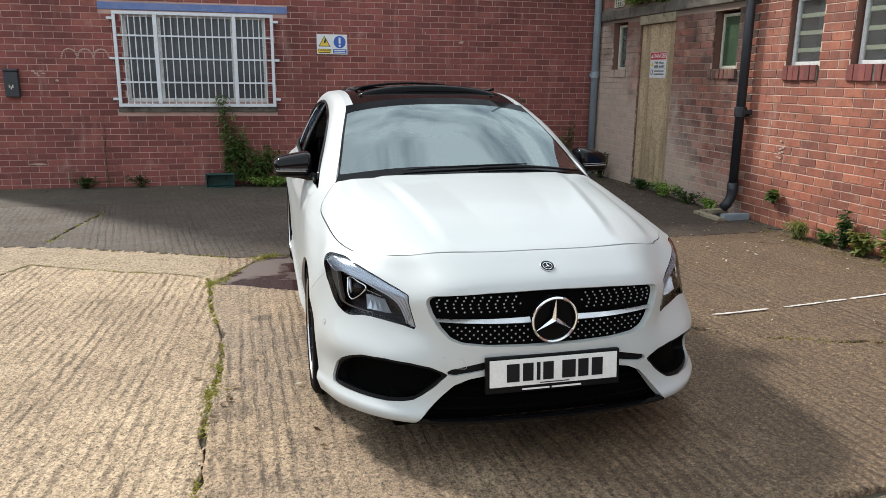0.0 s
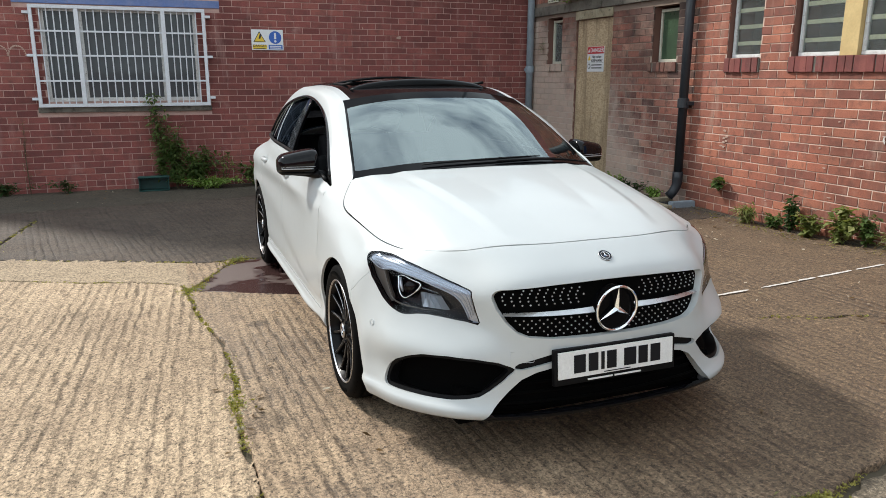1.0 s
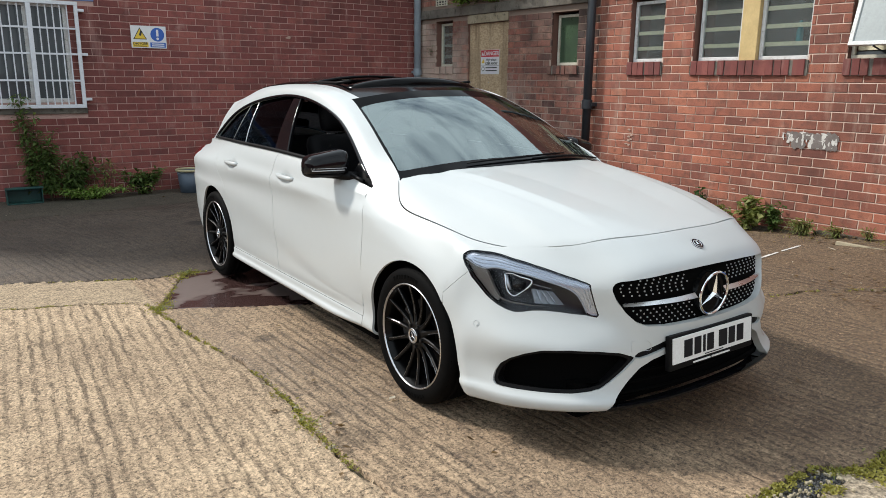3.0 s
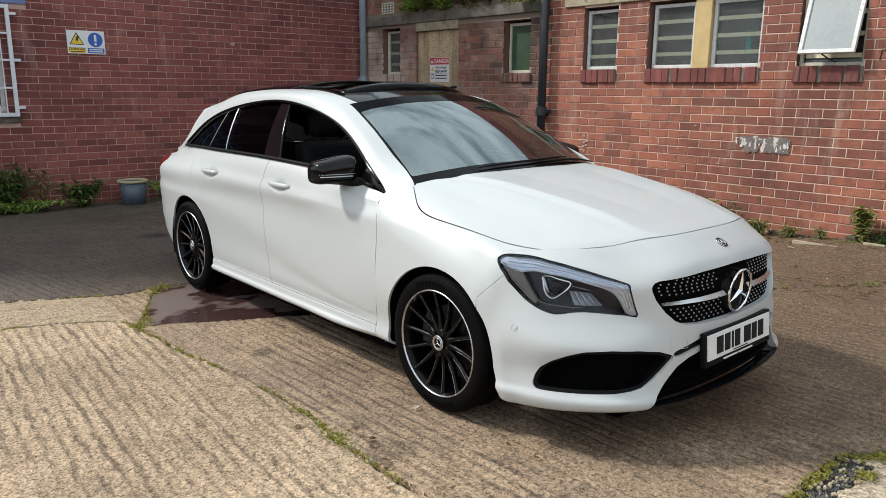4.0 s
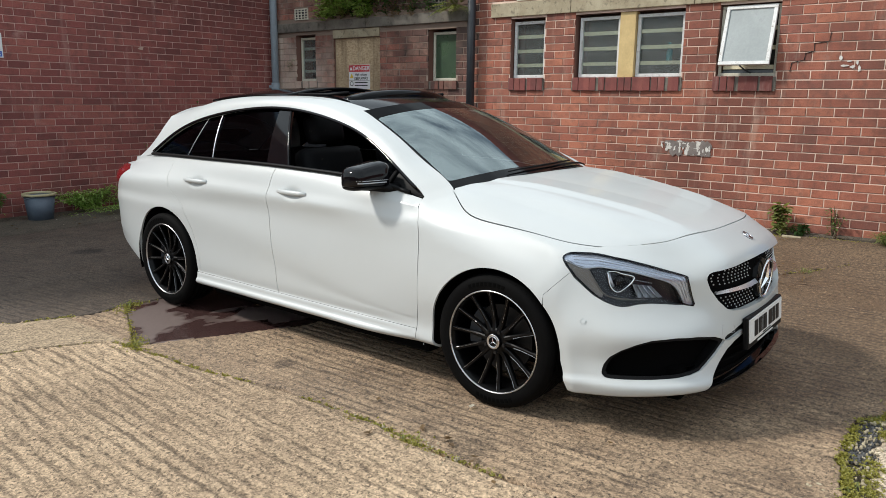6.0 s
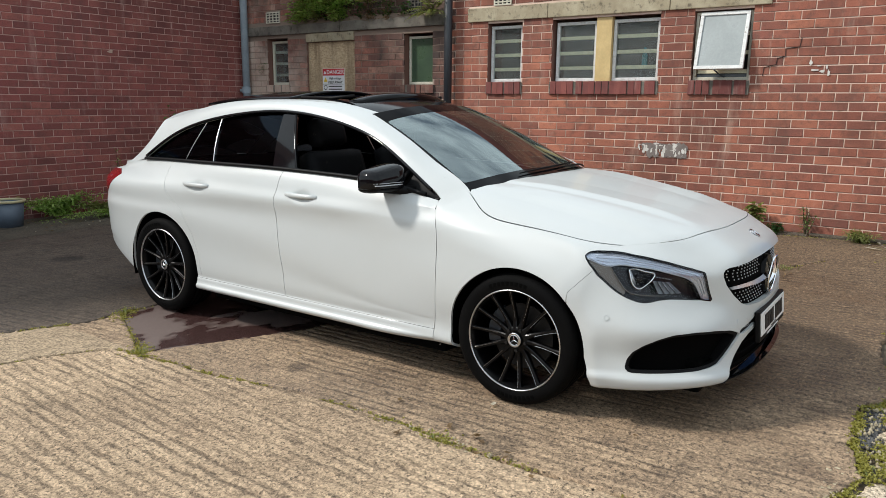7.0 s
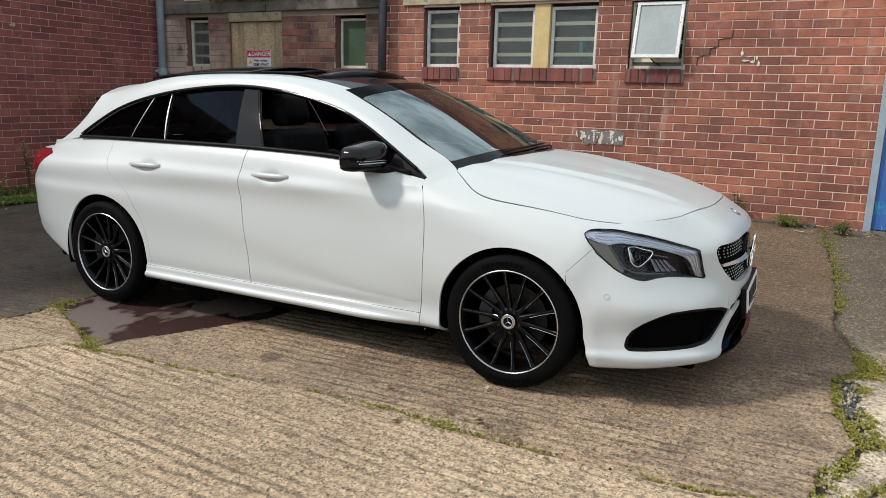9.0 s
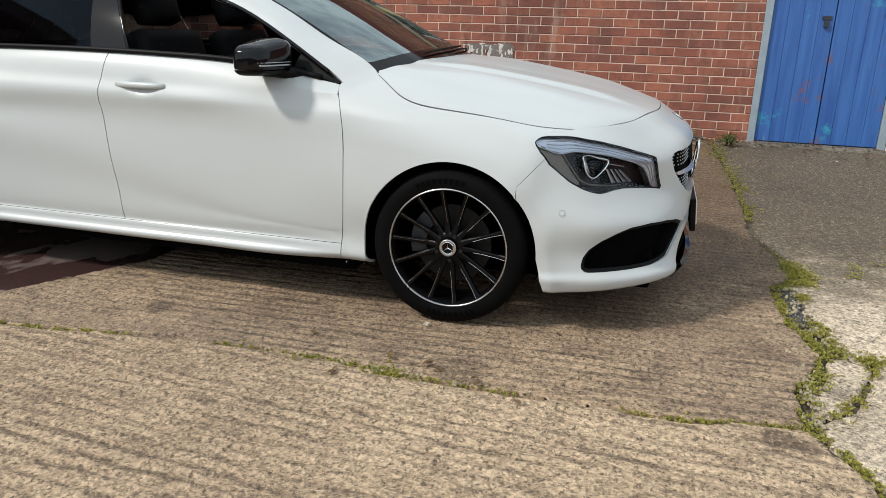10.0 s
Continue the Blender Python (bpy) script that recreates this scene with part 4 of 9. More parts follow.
# ---- ground: cast concrete slabs over soil, parted by mossy joints ----
def concrete(name, light, dark, damp, ridge, ridge_turn=0.0, wet=0.0, damp_shade=None, spots=()):
    """Tamped concrete: long ridges, pits, pale stones and damp patches."""
    m = shader(name, light, 0.9)
    n = Nodes(m)
    w = n.world()
    turn = n.put("ShaderNodeMapping", Rotation=(0, 0, radians(ridge_turn)))
    n.link(w, turn.inputs["Vector"])
    t = turn.outputs["Vector"]
    lane = n.noise(1.0, 3, 0.6, stretch=(2.2, 0.5, 1), co=t)
    wave = n.put("ShaderNodeTexWave", Scale=5.0, Distortion=3.4, Detail=4.0, Detail_Scale=1.3, Detail_Roughness=0.66)
    n.link(t, wave.inputs["Vector"])
    gaps = n.noise(1.0, 5, 0.72, stretch=(26, 5.0, 1), co=t, offset=(3, 1, 0))
    comb = n.maths("MULTIPLY", n.ramp(wave.outputs["Fac"], (0.05, 1.0), (0.55, 0.0)), n.ramp(gaps, (0.40, 0.15), (0.58, 1.0)))
    furrow = n.maths("MULTIPLY", n.maths("MULTIPLY", comb, n.ramp(lane, (0.36, 0.12), (0.58, 1.0))), ridge)
    big, mid, fine = n.noise(0.55, 6, 0.62, co=w), n.noise(4.5, 6, 0.68, co=w), n.noise(210, 3, 0.7, co=w)
    grit = n.noise(50, 6, 0.80, co=w)
    cell = n.put("ShaderNodeTexVoronoi", Scale=120.0, Randomness=1.0)
    n.link(w, cell.inputs["Vector"])
    stone = cell.outputs["Color"]
    c = n.mix(n.ramp(mid, (0.32, 0.0), (0.7, 1.0)), light, dark)
    c = n.mix(n.ramp(big, (0.45, 0.0), (0.70, 0.7)), c, damp)
    if damp_shade:   # a broad ragged-edged darkening: damp, and on mid also the car's painted shade
        sep = n.t.nodes.new("ShaderNodeSeparateXYZ")
        n.link(w, sep.inputs[0])
        reach = n.maths("ADD", n.maths("MULTIPLY", n.maths("SUBTRACT", sep.outputs["X"], damp_shade[0]), 1 / damp_shade[1]), n.maths("ADD", n.maths("MULTIPLY", n.maths("SUBTRACT", mid, 0.5), 0.9), n.maths("MULTIPLY", n.maths("SUBTRACT", big, 0.5), 2.6)), True)
        c = n.mix(n.maths("MULTIPLY", reach, 0.8), c, damp_shade[2])
    for x, y, r, depth in spots:   # old oil spots and shallow puddles
        gap = n.t.nodes.new("ShaderNodeVectorMath")
        gap.operation, gap.inputs[1].default_value = "DISTANCE", (x, y, 0.0)
        n.link(w, gap.inputs[0])
        edge_ = n.maths("ADD", n.maths("MULTIPLY", gap.outputs["Value"], 1 / r), n.maths("MULTIPLY", n.maths("SUBTRACT", n.noise(9.0, 5, 0.7, co=w), 0.5), 2.0))
        c = n.mix(n.ramp(edge_, (0.62, depth), (1.05, 0.0)), c, tuple(v * 0.45 for v in damp))
    blotch = n.noise(7.0, 6, 0.72, stretch=(1.5, 1, 1), co=t, offset=(7, 2, 5))
    c = n.mix(n.ramp(blotch, (0.52, 0.0), (0.66, 0.75)), c, tuple(v * 0.8 for v in damp))
    c = n.mix(n.maths("MULTIPLY", furrow, 0.85), c, tuple(v * 0.55 for v in damp))
    c = n.mix(0.65, c, n.mix(1.0, c, n.ramp(stone, (0.1, 0.3), (0.9, 1.7)), "MULTIPLY"))
    c = n.mix(n.ramp(grit, (0.39, 0.95), (0.47, 0.0)), c, tuple(v * 0.30 for v in damp))
    c = n.mix(n.ramp(grit, (0.55, 0.0), (0.66, 0.65)), c, tuple(min(1, v * 1.5) for v in light))
    c = n.mix(n.ramp(fine, (0.60, 0.0), (0.75, 0.6)), c, tuple(min(1, v * 1.45) for v in light))
    c = n.mix(n.ramp(fine, (0.28, 0.7), (0.40, 0.0)), c, tuple(v * 0.35 for v in damp))
    if damp_shade:
        c = n.mix(n.maths("MULTIPLY", reach, 0.6), c, n.mix(1.0, c, damp_shade[3], "MULTIPLY"))
    n.base(c)
    n.rough(n.maths("SUBTRACT", 0.92, n.maths("MULTIPLY", n.ramp(big, (0.4, 0.0), (0.7, 1.0)), wet)))
    h = n.mix(0.55, n.maths("SUBTRACT", 1.0, furrow), n.mix(0.3, grit, mid))
    n.bump(h, 0.9, 0.020 * (0.5 + 0.5 * ridge))
    return m


M_SLAB = {
    "west": concrete("dry_ribbed_concrete", (0.505, 0.375, 0.248), (0.402, 0.292, 0.187), (0.211, 0.144, 0.092), 1.0, 4, spots=((-1.385, -1.20, 0.07, 0.8), (-1.41, -1.27, 0.05, 0.7), (-2.15, 1.75, 0.07, 0.5))),
    # mid darkens under and beside the car: damp with the car's shade painted in
    "mid": concrete("damp_ribbed_concrete", (0.391, 0.281, 0.180), (0.283, 0.195, 0.123), (0.113, 0.075, 0.049), 0.9, -2, 0.45, (-0.60, 2.0, (0.105, 0.072, 0.044), (0.85, 0.78, 0.69)), ((-1.25, -0.16, 0.13, 0.5), (-1.10, 1.165, 0.07, 0.75))),
    "strip": concrete("pale_worn_concrete", (0.391, 0.297, 0.196), (0.299, 0.222, 0.142), (0.196, 0.141, 0.094), 0.35, 80, 0.1),
    # much darker than the strip in front of it
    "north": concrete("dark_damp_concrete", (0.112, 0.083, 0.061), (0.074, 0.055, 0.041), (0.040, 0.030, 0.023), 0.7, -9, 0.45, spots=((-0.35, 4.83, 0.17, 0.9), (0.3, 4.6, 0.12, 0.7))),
    "south": concrete("grey_cracked_concrete", (0.60, 0.50, 0.375), (0.46, 0.375, 0.272), (0.22, 0.172, 0.117), 0.15, 0, 0.35, (-0.05, 1.0, (0.036, 0.029, 0.019), (0.48, 0.43, 0.36)), ((.55, -1.72, .15, .75), (-.97, -1.43, .06, .6))),
    "edge": concrete("weathered_edge_concrete", (0.100, 0.080, 0.058), (0.068, 0.056, 0.038), (0.040, 0.033, 0.023), 0.1, 0, 0.1),
}
M_SOIL = worn("joint_soil", (0.10, 0.082, 0.055), (0.065, 0.052, 0.034), 0.95, 14, 120, 0.6, dirt=(0.075, 0.085, 0.03), dirt_at=0.55)

JOINTS = {  # joint: half width and its line in plan
    "west": (.010, [(-1.27, -1.30), (-1.31, -1.07), (-1.35, -.9), (-1.336, -.55), (-1.36, -.36), (-1.348, .04), (-1.32, .36), (-1.335, .91), (-1.43, 1.43), (-1.47, 1.97), (-1.50, 2.2)]),
    "south": (.022, [(-14, -1.75), (-3.2, -1.62), (-1.75, -1.47), (-1.58, -1.43), (-1.42, -1.37), (-1.26, -1.30), (-1.01, -1.31), (-.79, -1.41), (-.62, -1.445), (-.50, -1.41), (-.37, -1.375), (-.1, -1.37), (.14, -1.375), (.26, -1.47), (.60, -1.48), (.85, -1.41), (1.16, -1.37), (1.7, -1.40), (2.6, -1.38), (3.5, -1.30), (4.3, -1.28)]),
    "north": (.012, [(-14, 3.3), (-3.6, 2.55), (-3.04, 2.61), (-2.91, 2.90), (-2.57, 2.73), (-2.16, 2.53), (-1.83, 2.43), (-1.52, 2.23), (-1.46, 2.06)]),
    "strip": (.010, [(-14, 4.6), (-3.6, 3.7), (-2.68, 3.45), (-2.32, 3.27), (-2.03, 3.17), (-1.70, 3.0), (-1.31, 2.84), (-1.08, 2.87), (-.85, 2.83), (0.5, 2.86), (4.3, 2.9)]),
}
CRACKS = [
    (.013, [(-2.99, 3.77), (-2.95, 4.3), (-2.91, 4.64), (-2.83, 5.42)]),
    (.003, [(-14, 6.3), (-4.06, 5.95), (-3.55, 5.94), (-2.83, 5.97), (-1.75, 6.16), (.6, 6.4), (4.1, 6.6)]),
    (.013, [(1.2, .62), (1.55, .40), (1.83, .18), (2.02, .09), (2.21, -.04), (2.37, -.08), (2.62, -.31), (2.70, -.42), (2.88, -.58), (3.2, -.80)]),
    (.007, [(.32, -1.60), (.37, -1.73), (.48, -1.81), (.74, -1.85), (.72, -2.0), (1.1, -2.2)]),
    (.012, [(-.64, -1.50), (-.66, -1.60), (-.72, -1.605), (-.82, -1.57), (-.96, -1.52), (-1.12, -1.42), (-1.22, -1.32)]),
    (.006, [(-.66, -1.58), (-.60, -1.72), (-.45, -1.95), (-.5, -2.4)]),
    (.006, [(.55, -1.56), (.70, -1.72), (.74, -1.85)]),
    (.052, [(.10, -1.415), (-.10, -1.412), (-.33, -1.425)]),
    (.040, [(.52, -1.525), (.38, -1.545), (.25, -1.505)]),
    (.036, [(-.38, -1.43), (-.50, -1.465), (-.62, -1.49)]),
    (.024, [(-.82, -1.40), (-1.0, -1.325), (-1.2, -1.29)]),
]


def line_gap(x, y, pts):
    best = np.full(np.shape(x), 99.0)
    for (ax, ay), (bx, by) in zip(pts, pts[1:]):
        ex, ey = bx - ax, by - ay
        t = np.clip(((x - ax) * ex + (y - ay) * ey) / (ex * ex + ey * ey), 0, 1)
        best = np.minimum(best, np.hypot(x - ax - ex * t, y - ay - ey * t))
    return best


def wobble(x, y, k):
    return (np.sin(x * 23 + k) * np.sin(y * 19 + 2 * k) + .7 * np.sin(x * 61 + 1.7 * k + y * 37) + .5 * np.sin(y * 97 - x * 83 + k)) / 2.2


PATCH = [(-1.07, 2.845), (-1.46, 2.045), (-.60, 1.62), (.1, 1.55), (.2, 2.83)]


def in_patch(x, y):
    inside = np.zeros(np.shape(x), bool)
    for (ax, ay), (bx, by) in zip(PATCH, PATCH[1:] + PATCH[:1]):
        cross = ((ay > y) != (by > y)) & (x < (bx - ax) * (y - ay) / (by - ay + 1e-12) + ax)
        inside ^= cross
    return inside


def clear_of_joints(x, y):
    """Above nought on a slab, below nought in a joint or in the metal patch's bed."""
    f = np.full(np.shape(x), 99.0)
    for k, (w, pts) in enumerate([*JOINTS.values(), *CRACKS]):
        xx, yy = x + .012 * wobble(x, y, k), y + .012 * wobble(y, x, k + 3)
        f = np.minimum(f, line_gap(xx, yy, pts) - w * (1 + .75 * wobble(x * .5, y * .5, k + 7)))
    ring = line_gap(x, y, PATCH + PATCH[:1])
    return np.minimum(f, np.where(in_patch(x, y), -ring, ring) - .006)


def slab_of(x, y):
    js = JOINTS
    south = y < np.interp(x, [p[0] for p in js["south"][1]], [p[1] for p in js["south"][1]])
    wx = np.interp(y, [p[1] for p in js["west"][1]], [p[0] for p in js["west"][1]])
    north_y = np.interp(x, [p[0] for p in js["north"][1]], [p[1] for p in js["north"][1]])
    strip_y = np.interp(x, [p[0] for p in js["strip"][1]], [p[1] for p in js["strip"][1]])
    out = np.where(x < wx, 0, 1)
    out = np.where((x < -1.46) & (y > north_y), 2, out)
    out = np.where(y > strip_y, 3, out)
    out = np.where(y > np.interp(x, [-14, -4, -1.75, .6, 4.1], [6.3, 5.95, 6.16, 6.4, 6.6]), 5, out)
    return np.where(south, 4, out)


def slab_relief(x, y, lab):
    ridges = .0022 * np.sin(x * 2 * math.pi / .052 + 2.2 * np.sin(y * .9) + 1.5 * np.sin(x * 7)) + .0012 * np.sin(x * 2 * math.pi / .031 + y * 2)
    lumps = .004 * wobble(x * .09, y * .09, 1) + .0012 * wobble(x, y, 5)
    return ground_z(x, y) + lumps + np.where((lab == 0) | (lab == 1), ridges, 0) - np.where(lab == 4, .012, 0) + np.where(lab == 5, .002, 0)


ground = tagged(put_mesh("ground", bmesh.new(), M_SOIL), "brown earth and old concrete of the yard", "ground", kind="structure")
xs = np.concatenate([[-300, -120, -60, -30, -18, -12], np.arange(-9, 8.01, .25), [10, 14, 20, 30, 60, 120, 300]])
ys = np.concatenate([[-300, -120, -60, -30, -18, -12], np.arange(-9, 9.01, .25), [12, 20, 30, 60, 120, 300]])
gx, gy = np.meshgrid(xs, ys, indexing="ij")
gz = ground_z(gx, gy) - .030
gv = np.stack([gx, gy, gz], -1).reshape(-1, 3)
ny_ = len(ys)
gf = [(i * ny_ + j, (i + 1) * ny_ + j, (i + 1) * ny_ + j + 1, i * ny_ + j + 1) for i in range(len(xs) - 1) for j in range(ny_ - 1)]
ground.data.from_pydata(gv.tolist(), [], gf)


def spaced(a, b, fine0, fine1, fine, coarse):
    left = np.arange(fine0, a, -coarse)[::-1]
    return np.unique(np.round(np.concatenate([left, [a], np.arange(fine0, fine1, fine), np.arange(fine1, b, coarse), [b]]), 4))


px, py = spaced(-12.0, RX, -3.4, 1.5, .0165, .05), spaced(-9.0, BY, -2.3, 3.0, .02, .055)
gx, gy = np.meshgrid(px, py, indexing="ij")
flat = clear_of_joints(gx, gy)
lab = slab_of(gx, gy)
nj = len(py)
X, Y, F = gx.ravel(), gy.ravel(), flat.ravel()
quad = (np.arange(len(px) - 1)[:, None] * nj + np.arange(nj - 1)[None, :]).ravel()
quads = np.stack([quad, quad + nj, quad + nj + 1, quad + 1], 1)
cx, cy = X[quads].mean(1), Y[quads].mean(1)
qlab = slab_of(cx, cy)
pos = (F[quads] > 0).sum(1)
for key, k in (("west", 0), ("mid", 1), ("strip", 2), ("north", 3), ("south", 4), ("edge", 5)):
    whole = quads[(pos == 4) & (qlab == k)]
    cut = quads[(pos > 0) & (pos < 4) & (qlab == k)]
    used = np.unique(whole)
    index = {int(i): n for n, i in enumerate(used)}
    remap = np.full(len(X), -1)
    remap[used] = np.arange(len(used))
    vx, vy = list(X[used]), list(Y[used])
    faces = remap[whole].tolist()
    rim_pairs = []
    mids = {}

    def vert(i):
        i = int(i)
        if i not in index:
            index[i] = len(vx)
            vx.append(X[i]), vy.append(Y[i])
        return index[i]

    def midpoint(i, j):
        i, j = min(int(i), int(j)), max(int(i), int(j))
        if (i, j) not in mids:
            t = F[i] / (F[i] - F[j])
            mids[(i, j)] = len(vx)
            vx.append(X[i] + (X[j] - X[i]) * t), vy.append(Y[i] + (Y[j] - Y[i]) * t)
        return mids[(i, j)]
    for q in cut:
        poly, ends = [], []
        for a, b in zip(q, np.roll(q, -1)):
            if F[a] > 0:
                poly.append(vert(a))
            if (F[a] > 0) != (F[b] > 0):
                mp = midpoint(a, b)
                poly.append(mp)
                ends.append((mp, F[a] > 0))
        faces.append(poly)
        if len(ends) == 2:
            out_, in_ = [e[0] for e in ends if e[1]], [e[0] for e in ends if not e[1]]
            if out_ and in_:
                rim_pairs.append((out_[0], in_[0]))
    ax, ay = np.array(vx), np.array(vy)
    az = slab_relief(ax, ay, np.full(len(ax), k))
    rim_ids = np.unique(np.array(rim_pairs).ravel()) if rim_pairs else np.array([], int)
    az[rim_ids] -= .004
    verts = np.stack([ax, ay, az], 1).tolist()
    low_id = {}
    for i in rim_ids:
        low_id[int(i)] = len(verts)
        verts.append((ax[i], ay[i], az[i] - .035))
    for a, b in rim_pairs:
        faces.append((b, a, low_id[a], low_id[b]))
    me = bpy.data.meshes.new("concrete_slab")
    me.from_pydata(verts, [], faces)
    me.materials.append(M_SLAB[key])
    me.polygons.foreach_set("use_smooth", [True] * len(me.polygons))
    ob = new("concrete_slab", me)
    ob.parent = ground

# the sunken metal cover with rain water on it
M_COVER = shader("wet_brown_plate", (0.075, 0.052, 0.045), 0.4)
_n = Nodes(M_COVER)
_w = _n.world()
_wet = _n.ramp(_n.noise(1.7, 3, 0.5, stretch=(1.0, 1.6, 1), co=_w, offset=(.35, .1, 0)), (0.47, 0.0), (0.50, 1.0))
_n.base(_n.mix(_wet, _n.mix(_n.noise(30, 4, 0.7, co=_w), (0.150, 0.112, 0.100), (0.105, 0.078, 0.070)), (0.045, 0.024, 0.022)))
_n.rough(_n.mix(_wet, 0.55, 0.22))
_n.bump(_n.mix(_wet, _n.noise(60, 4, 0.6, co=_w), 0.5), 0.12, 0.004)
bm = bmesh.new()
rim = [bm.verts.new((x, y, -.006)) for x, y in PATCH]
bm.faces.new(rim)
low_r = bmesh.ops.extrude_face_region(bm, geom=bm.faces[:])
bmesh.ops.translate(bm, vec=(0, 0, -.03), verts=[v for v in low_r["geom"] if isinstance(v, bmesh.types.BMVert)])
bmesh.ops.recalc_face_normals(bm, faces=bm.faces[:])
tagged(put_mesh("cover_plate", bm, M_COVER), "wet dark brown metal plate let into the concrete", "plate")

# ---- the car: nose to -y, driver's side to -x, front axle over y = 0 ----
def spline_at(knots, vals, t):
    """Natural cubic spline through vals (n, ...) at the knots, read at t."""
    n = len(knots)
    h = np.diff(knots)
    a = np.zeros((n, n))
    r = np.zeros((n,) + vals.shape[1:])
    a[0, 0] = a[-1, -1] = 1
    for i in range(1, n - 1):
        a[i, i - 1], a[i, i], a[i, i + 1] = h[i - 1], 2 * (h[i - 1] + h[i]), h[i]
        r[i] = 6 * ((vals[i + 1] - vals[i]) / h[i] - (vals[i] - vals[i - 1]) / h[i - 1])
    m = np.linalg.solve(a, r.reshape(n, -1)).reshape(r.shape)
    k = np.clip(np.searchsorted(knots, t, side="right") - 1, 0, n - 2)
    sh = (-1,) + (1,) * (vals.ndim - 1)
    hk = h[k].reshape(sh)
    u, v = (knots[k + 1] - t).reshape(sh), (t - knots[k]).reshape(sh)
    return (m[k] * u ** 3 + m[k + 1] * v ** 3) / (6 * hk) + (vals[k] / hk - m[k] * hk / 6) * u + (vals[k + 1] / hk - m[k + 1] * hk / 6) * v


def dense(ctrl, step_u, step_v):
    """A fine grid of points through a net of control points (rows, columns, 3)."""
    c = np.array(ctrl, float)
    du = np.linalg.norm(np.diff(c, axis=0), axis=2).mean(1)
    ku = np.concatenate([[0], np.cumsum(np.maximum(du, 1e-3))])
    dv = np.linalg.norm(np.diff(c, axis=1), axis=2).mean(0)
    kv = np.concatenate([[0], np.cumsum(np.maximum(dv, 1e-3))])

    def ticks(k, step):
        return np.concatenate([np.linspace(a, b, max(2, int(round((b - a) / step))), endpoint=False) for a, b in zip(k, k[1:])] + [k[-1:]])
    tu, tv = ticks(ku, step_u), ticks(kv, step_v)
    g = spline_at(ku, c, tu)
    g = spline_at(kv, np.swapaxes(g, 0, 1), tv)
    return np.swapaxes(g, 0, 1), tu, tv, ku, kv


class Skin:
    """A sheet of polygons with, for each point, a place, a normal and its (u, v) on the net."""
    def __init__(self):
        self.p, self.n, self.uv, self.f = [], [], [], []

    @classmethod
    def net(cls, ctrl, step_u=0.02, step_v=0.02, flip=False):
        s = cls()
        g, tu, tv, s.ku, s.kv = dense(ctrl, step_u, step_v)
        a, b = s.rows, s.cols = g.shape[:2]
        e1, e2 = np.gradient(g, axis=0), np.gradient(g, axis=1)
        nn = np.cross(e1, e2)
        nn /= np.maximum(np.linalg.norm(nn, axis=2, keepdims=True), 1e-9)
        if flip:
            nn = -nn
        s.p, s.n = list(g.reshape(-1, 3)), list(nn.reshape(-1, 3))
        s.uv = [np.array((tu[i], tv[j])) for i in range(a) for j in range(b)]
        for i in range(a - 1):
            for j in range(b - 1):
                q = [i * b + j, (i + 1) * b + j, (i + 1) * b + j + 1, i * b + j + 1]
                s.f.append(q[::-1] if flip else q)
        return s

    def split(self, fn):
        """Cuts the sheet along fn = 0: (the part where fn < 0, the part where fn > 0)."""
        val = [fn(p, uv) or 1e-7 for p, uv in zip(self.p, self.uv)]
        halves = []
        for sign in (1, -1):
            out, seen, mids = Skin(), {}, {}

            def keep(i):
                if i not in seen:
                    seen[i] = len(out.p)
                    out.p.append(self.p[i]), out.n.append(self.n[i]), out.uv.append(self.uv[i])
                return seen[i]

            def cross(i, j):
                key = (min(i, j), max(i, j))
                if key not in mids:
                    i, j = key
                    t = val[i] / (val[i] - val[j])
                    mids[key] = len(out.p)
                    out.p.append(self.p[i] * (1 - t) + self.p[j] * t)
                    nn = self.n[i] * (1 - t) + self.n[j] * t
                    out.n.append(nn / max(np.linalg.norm(nn), 1e-9))
                    out.uv.append(self.uv[i] * (1 - t) + self.uv[j] * t)
                return mids[key]
            for face in self.f:
                poly = []
                for a, b in zip(face, face[1:] + face[:1]):
                    if val[a] * sign < 0:
                        poly.append(keep(a))
                    if (val[a] < 0) != (val[b] < 0):
                        poly.append(cross(a, b))
                if len(poly) > 2:
                    out.f.append(poly)
            halves.append(out)
        return halves

    def moved(self, depth):
        """The same sheet, sunk inwards along its normals."""
        s = Skin()
        s.p = [p - n * depth for p, n in zip(self.p, self.n)]
        s.n, s.uv, s.f = list(self.n), list(self.uv), [list(f) for f in self.f]
        return s

    def rim(self):
        count = {}
        for f in self.f:
            for a, b in zip(f, f[1:] + f[:1]):
                count[(a, b)] = 1
        return [e for e in count if (e[1], e[0]) not in count]

    def mesh(self, name, mat, parent, skirt=0.012, label="", roll=0.002):
        """One mesh with its edge folded inwards, so that the sheet has thickness."""
        verts, faces = [tuple(p) for p in self.p], [tuple(f) for f in self.f]
        if skirt:
            fold = {}
            for a, b in self.rim():
                for i in (a, b):
                    if i not in fold:
                        q = self.p[i]
                        fold[i] = (len(verts), len(verts) + 1)
                        verts += [tuple(q), tuple(q - self.n[i] * skirt)]
                faces.append((fold[b][0], fold[a][0], fold[a][1], fold[b][1]))
        me = bpy.data.meshes.new(name)
        me.from_pydata(verts, [], faces)
        me.materials.append(mat)
        me.polygons.foreach_set("use_smooth", [True] * len(me.polygons))
        ob = new(name, me)
        if parent is not None:
            ob.parent = parent
        if label:
            ob["label"] = label
        return ob

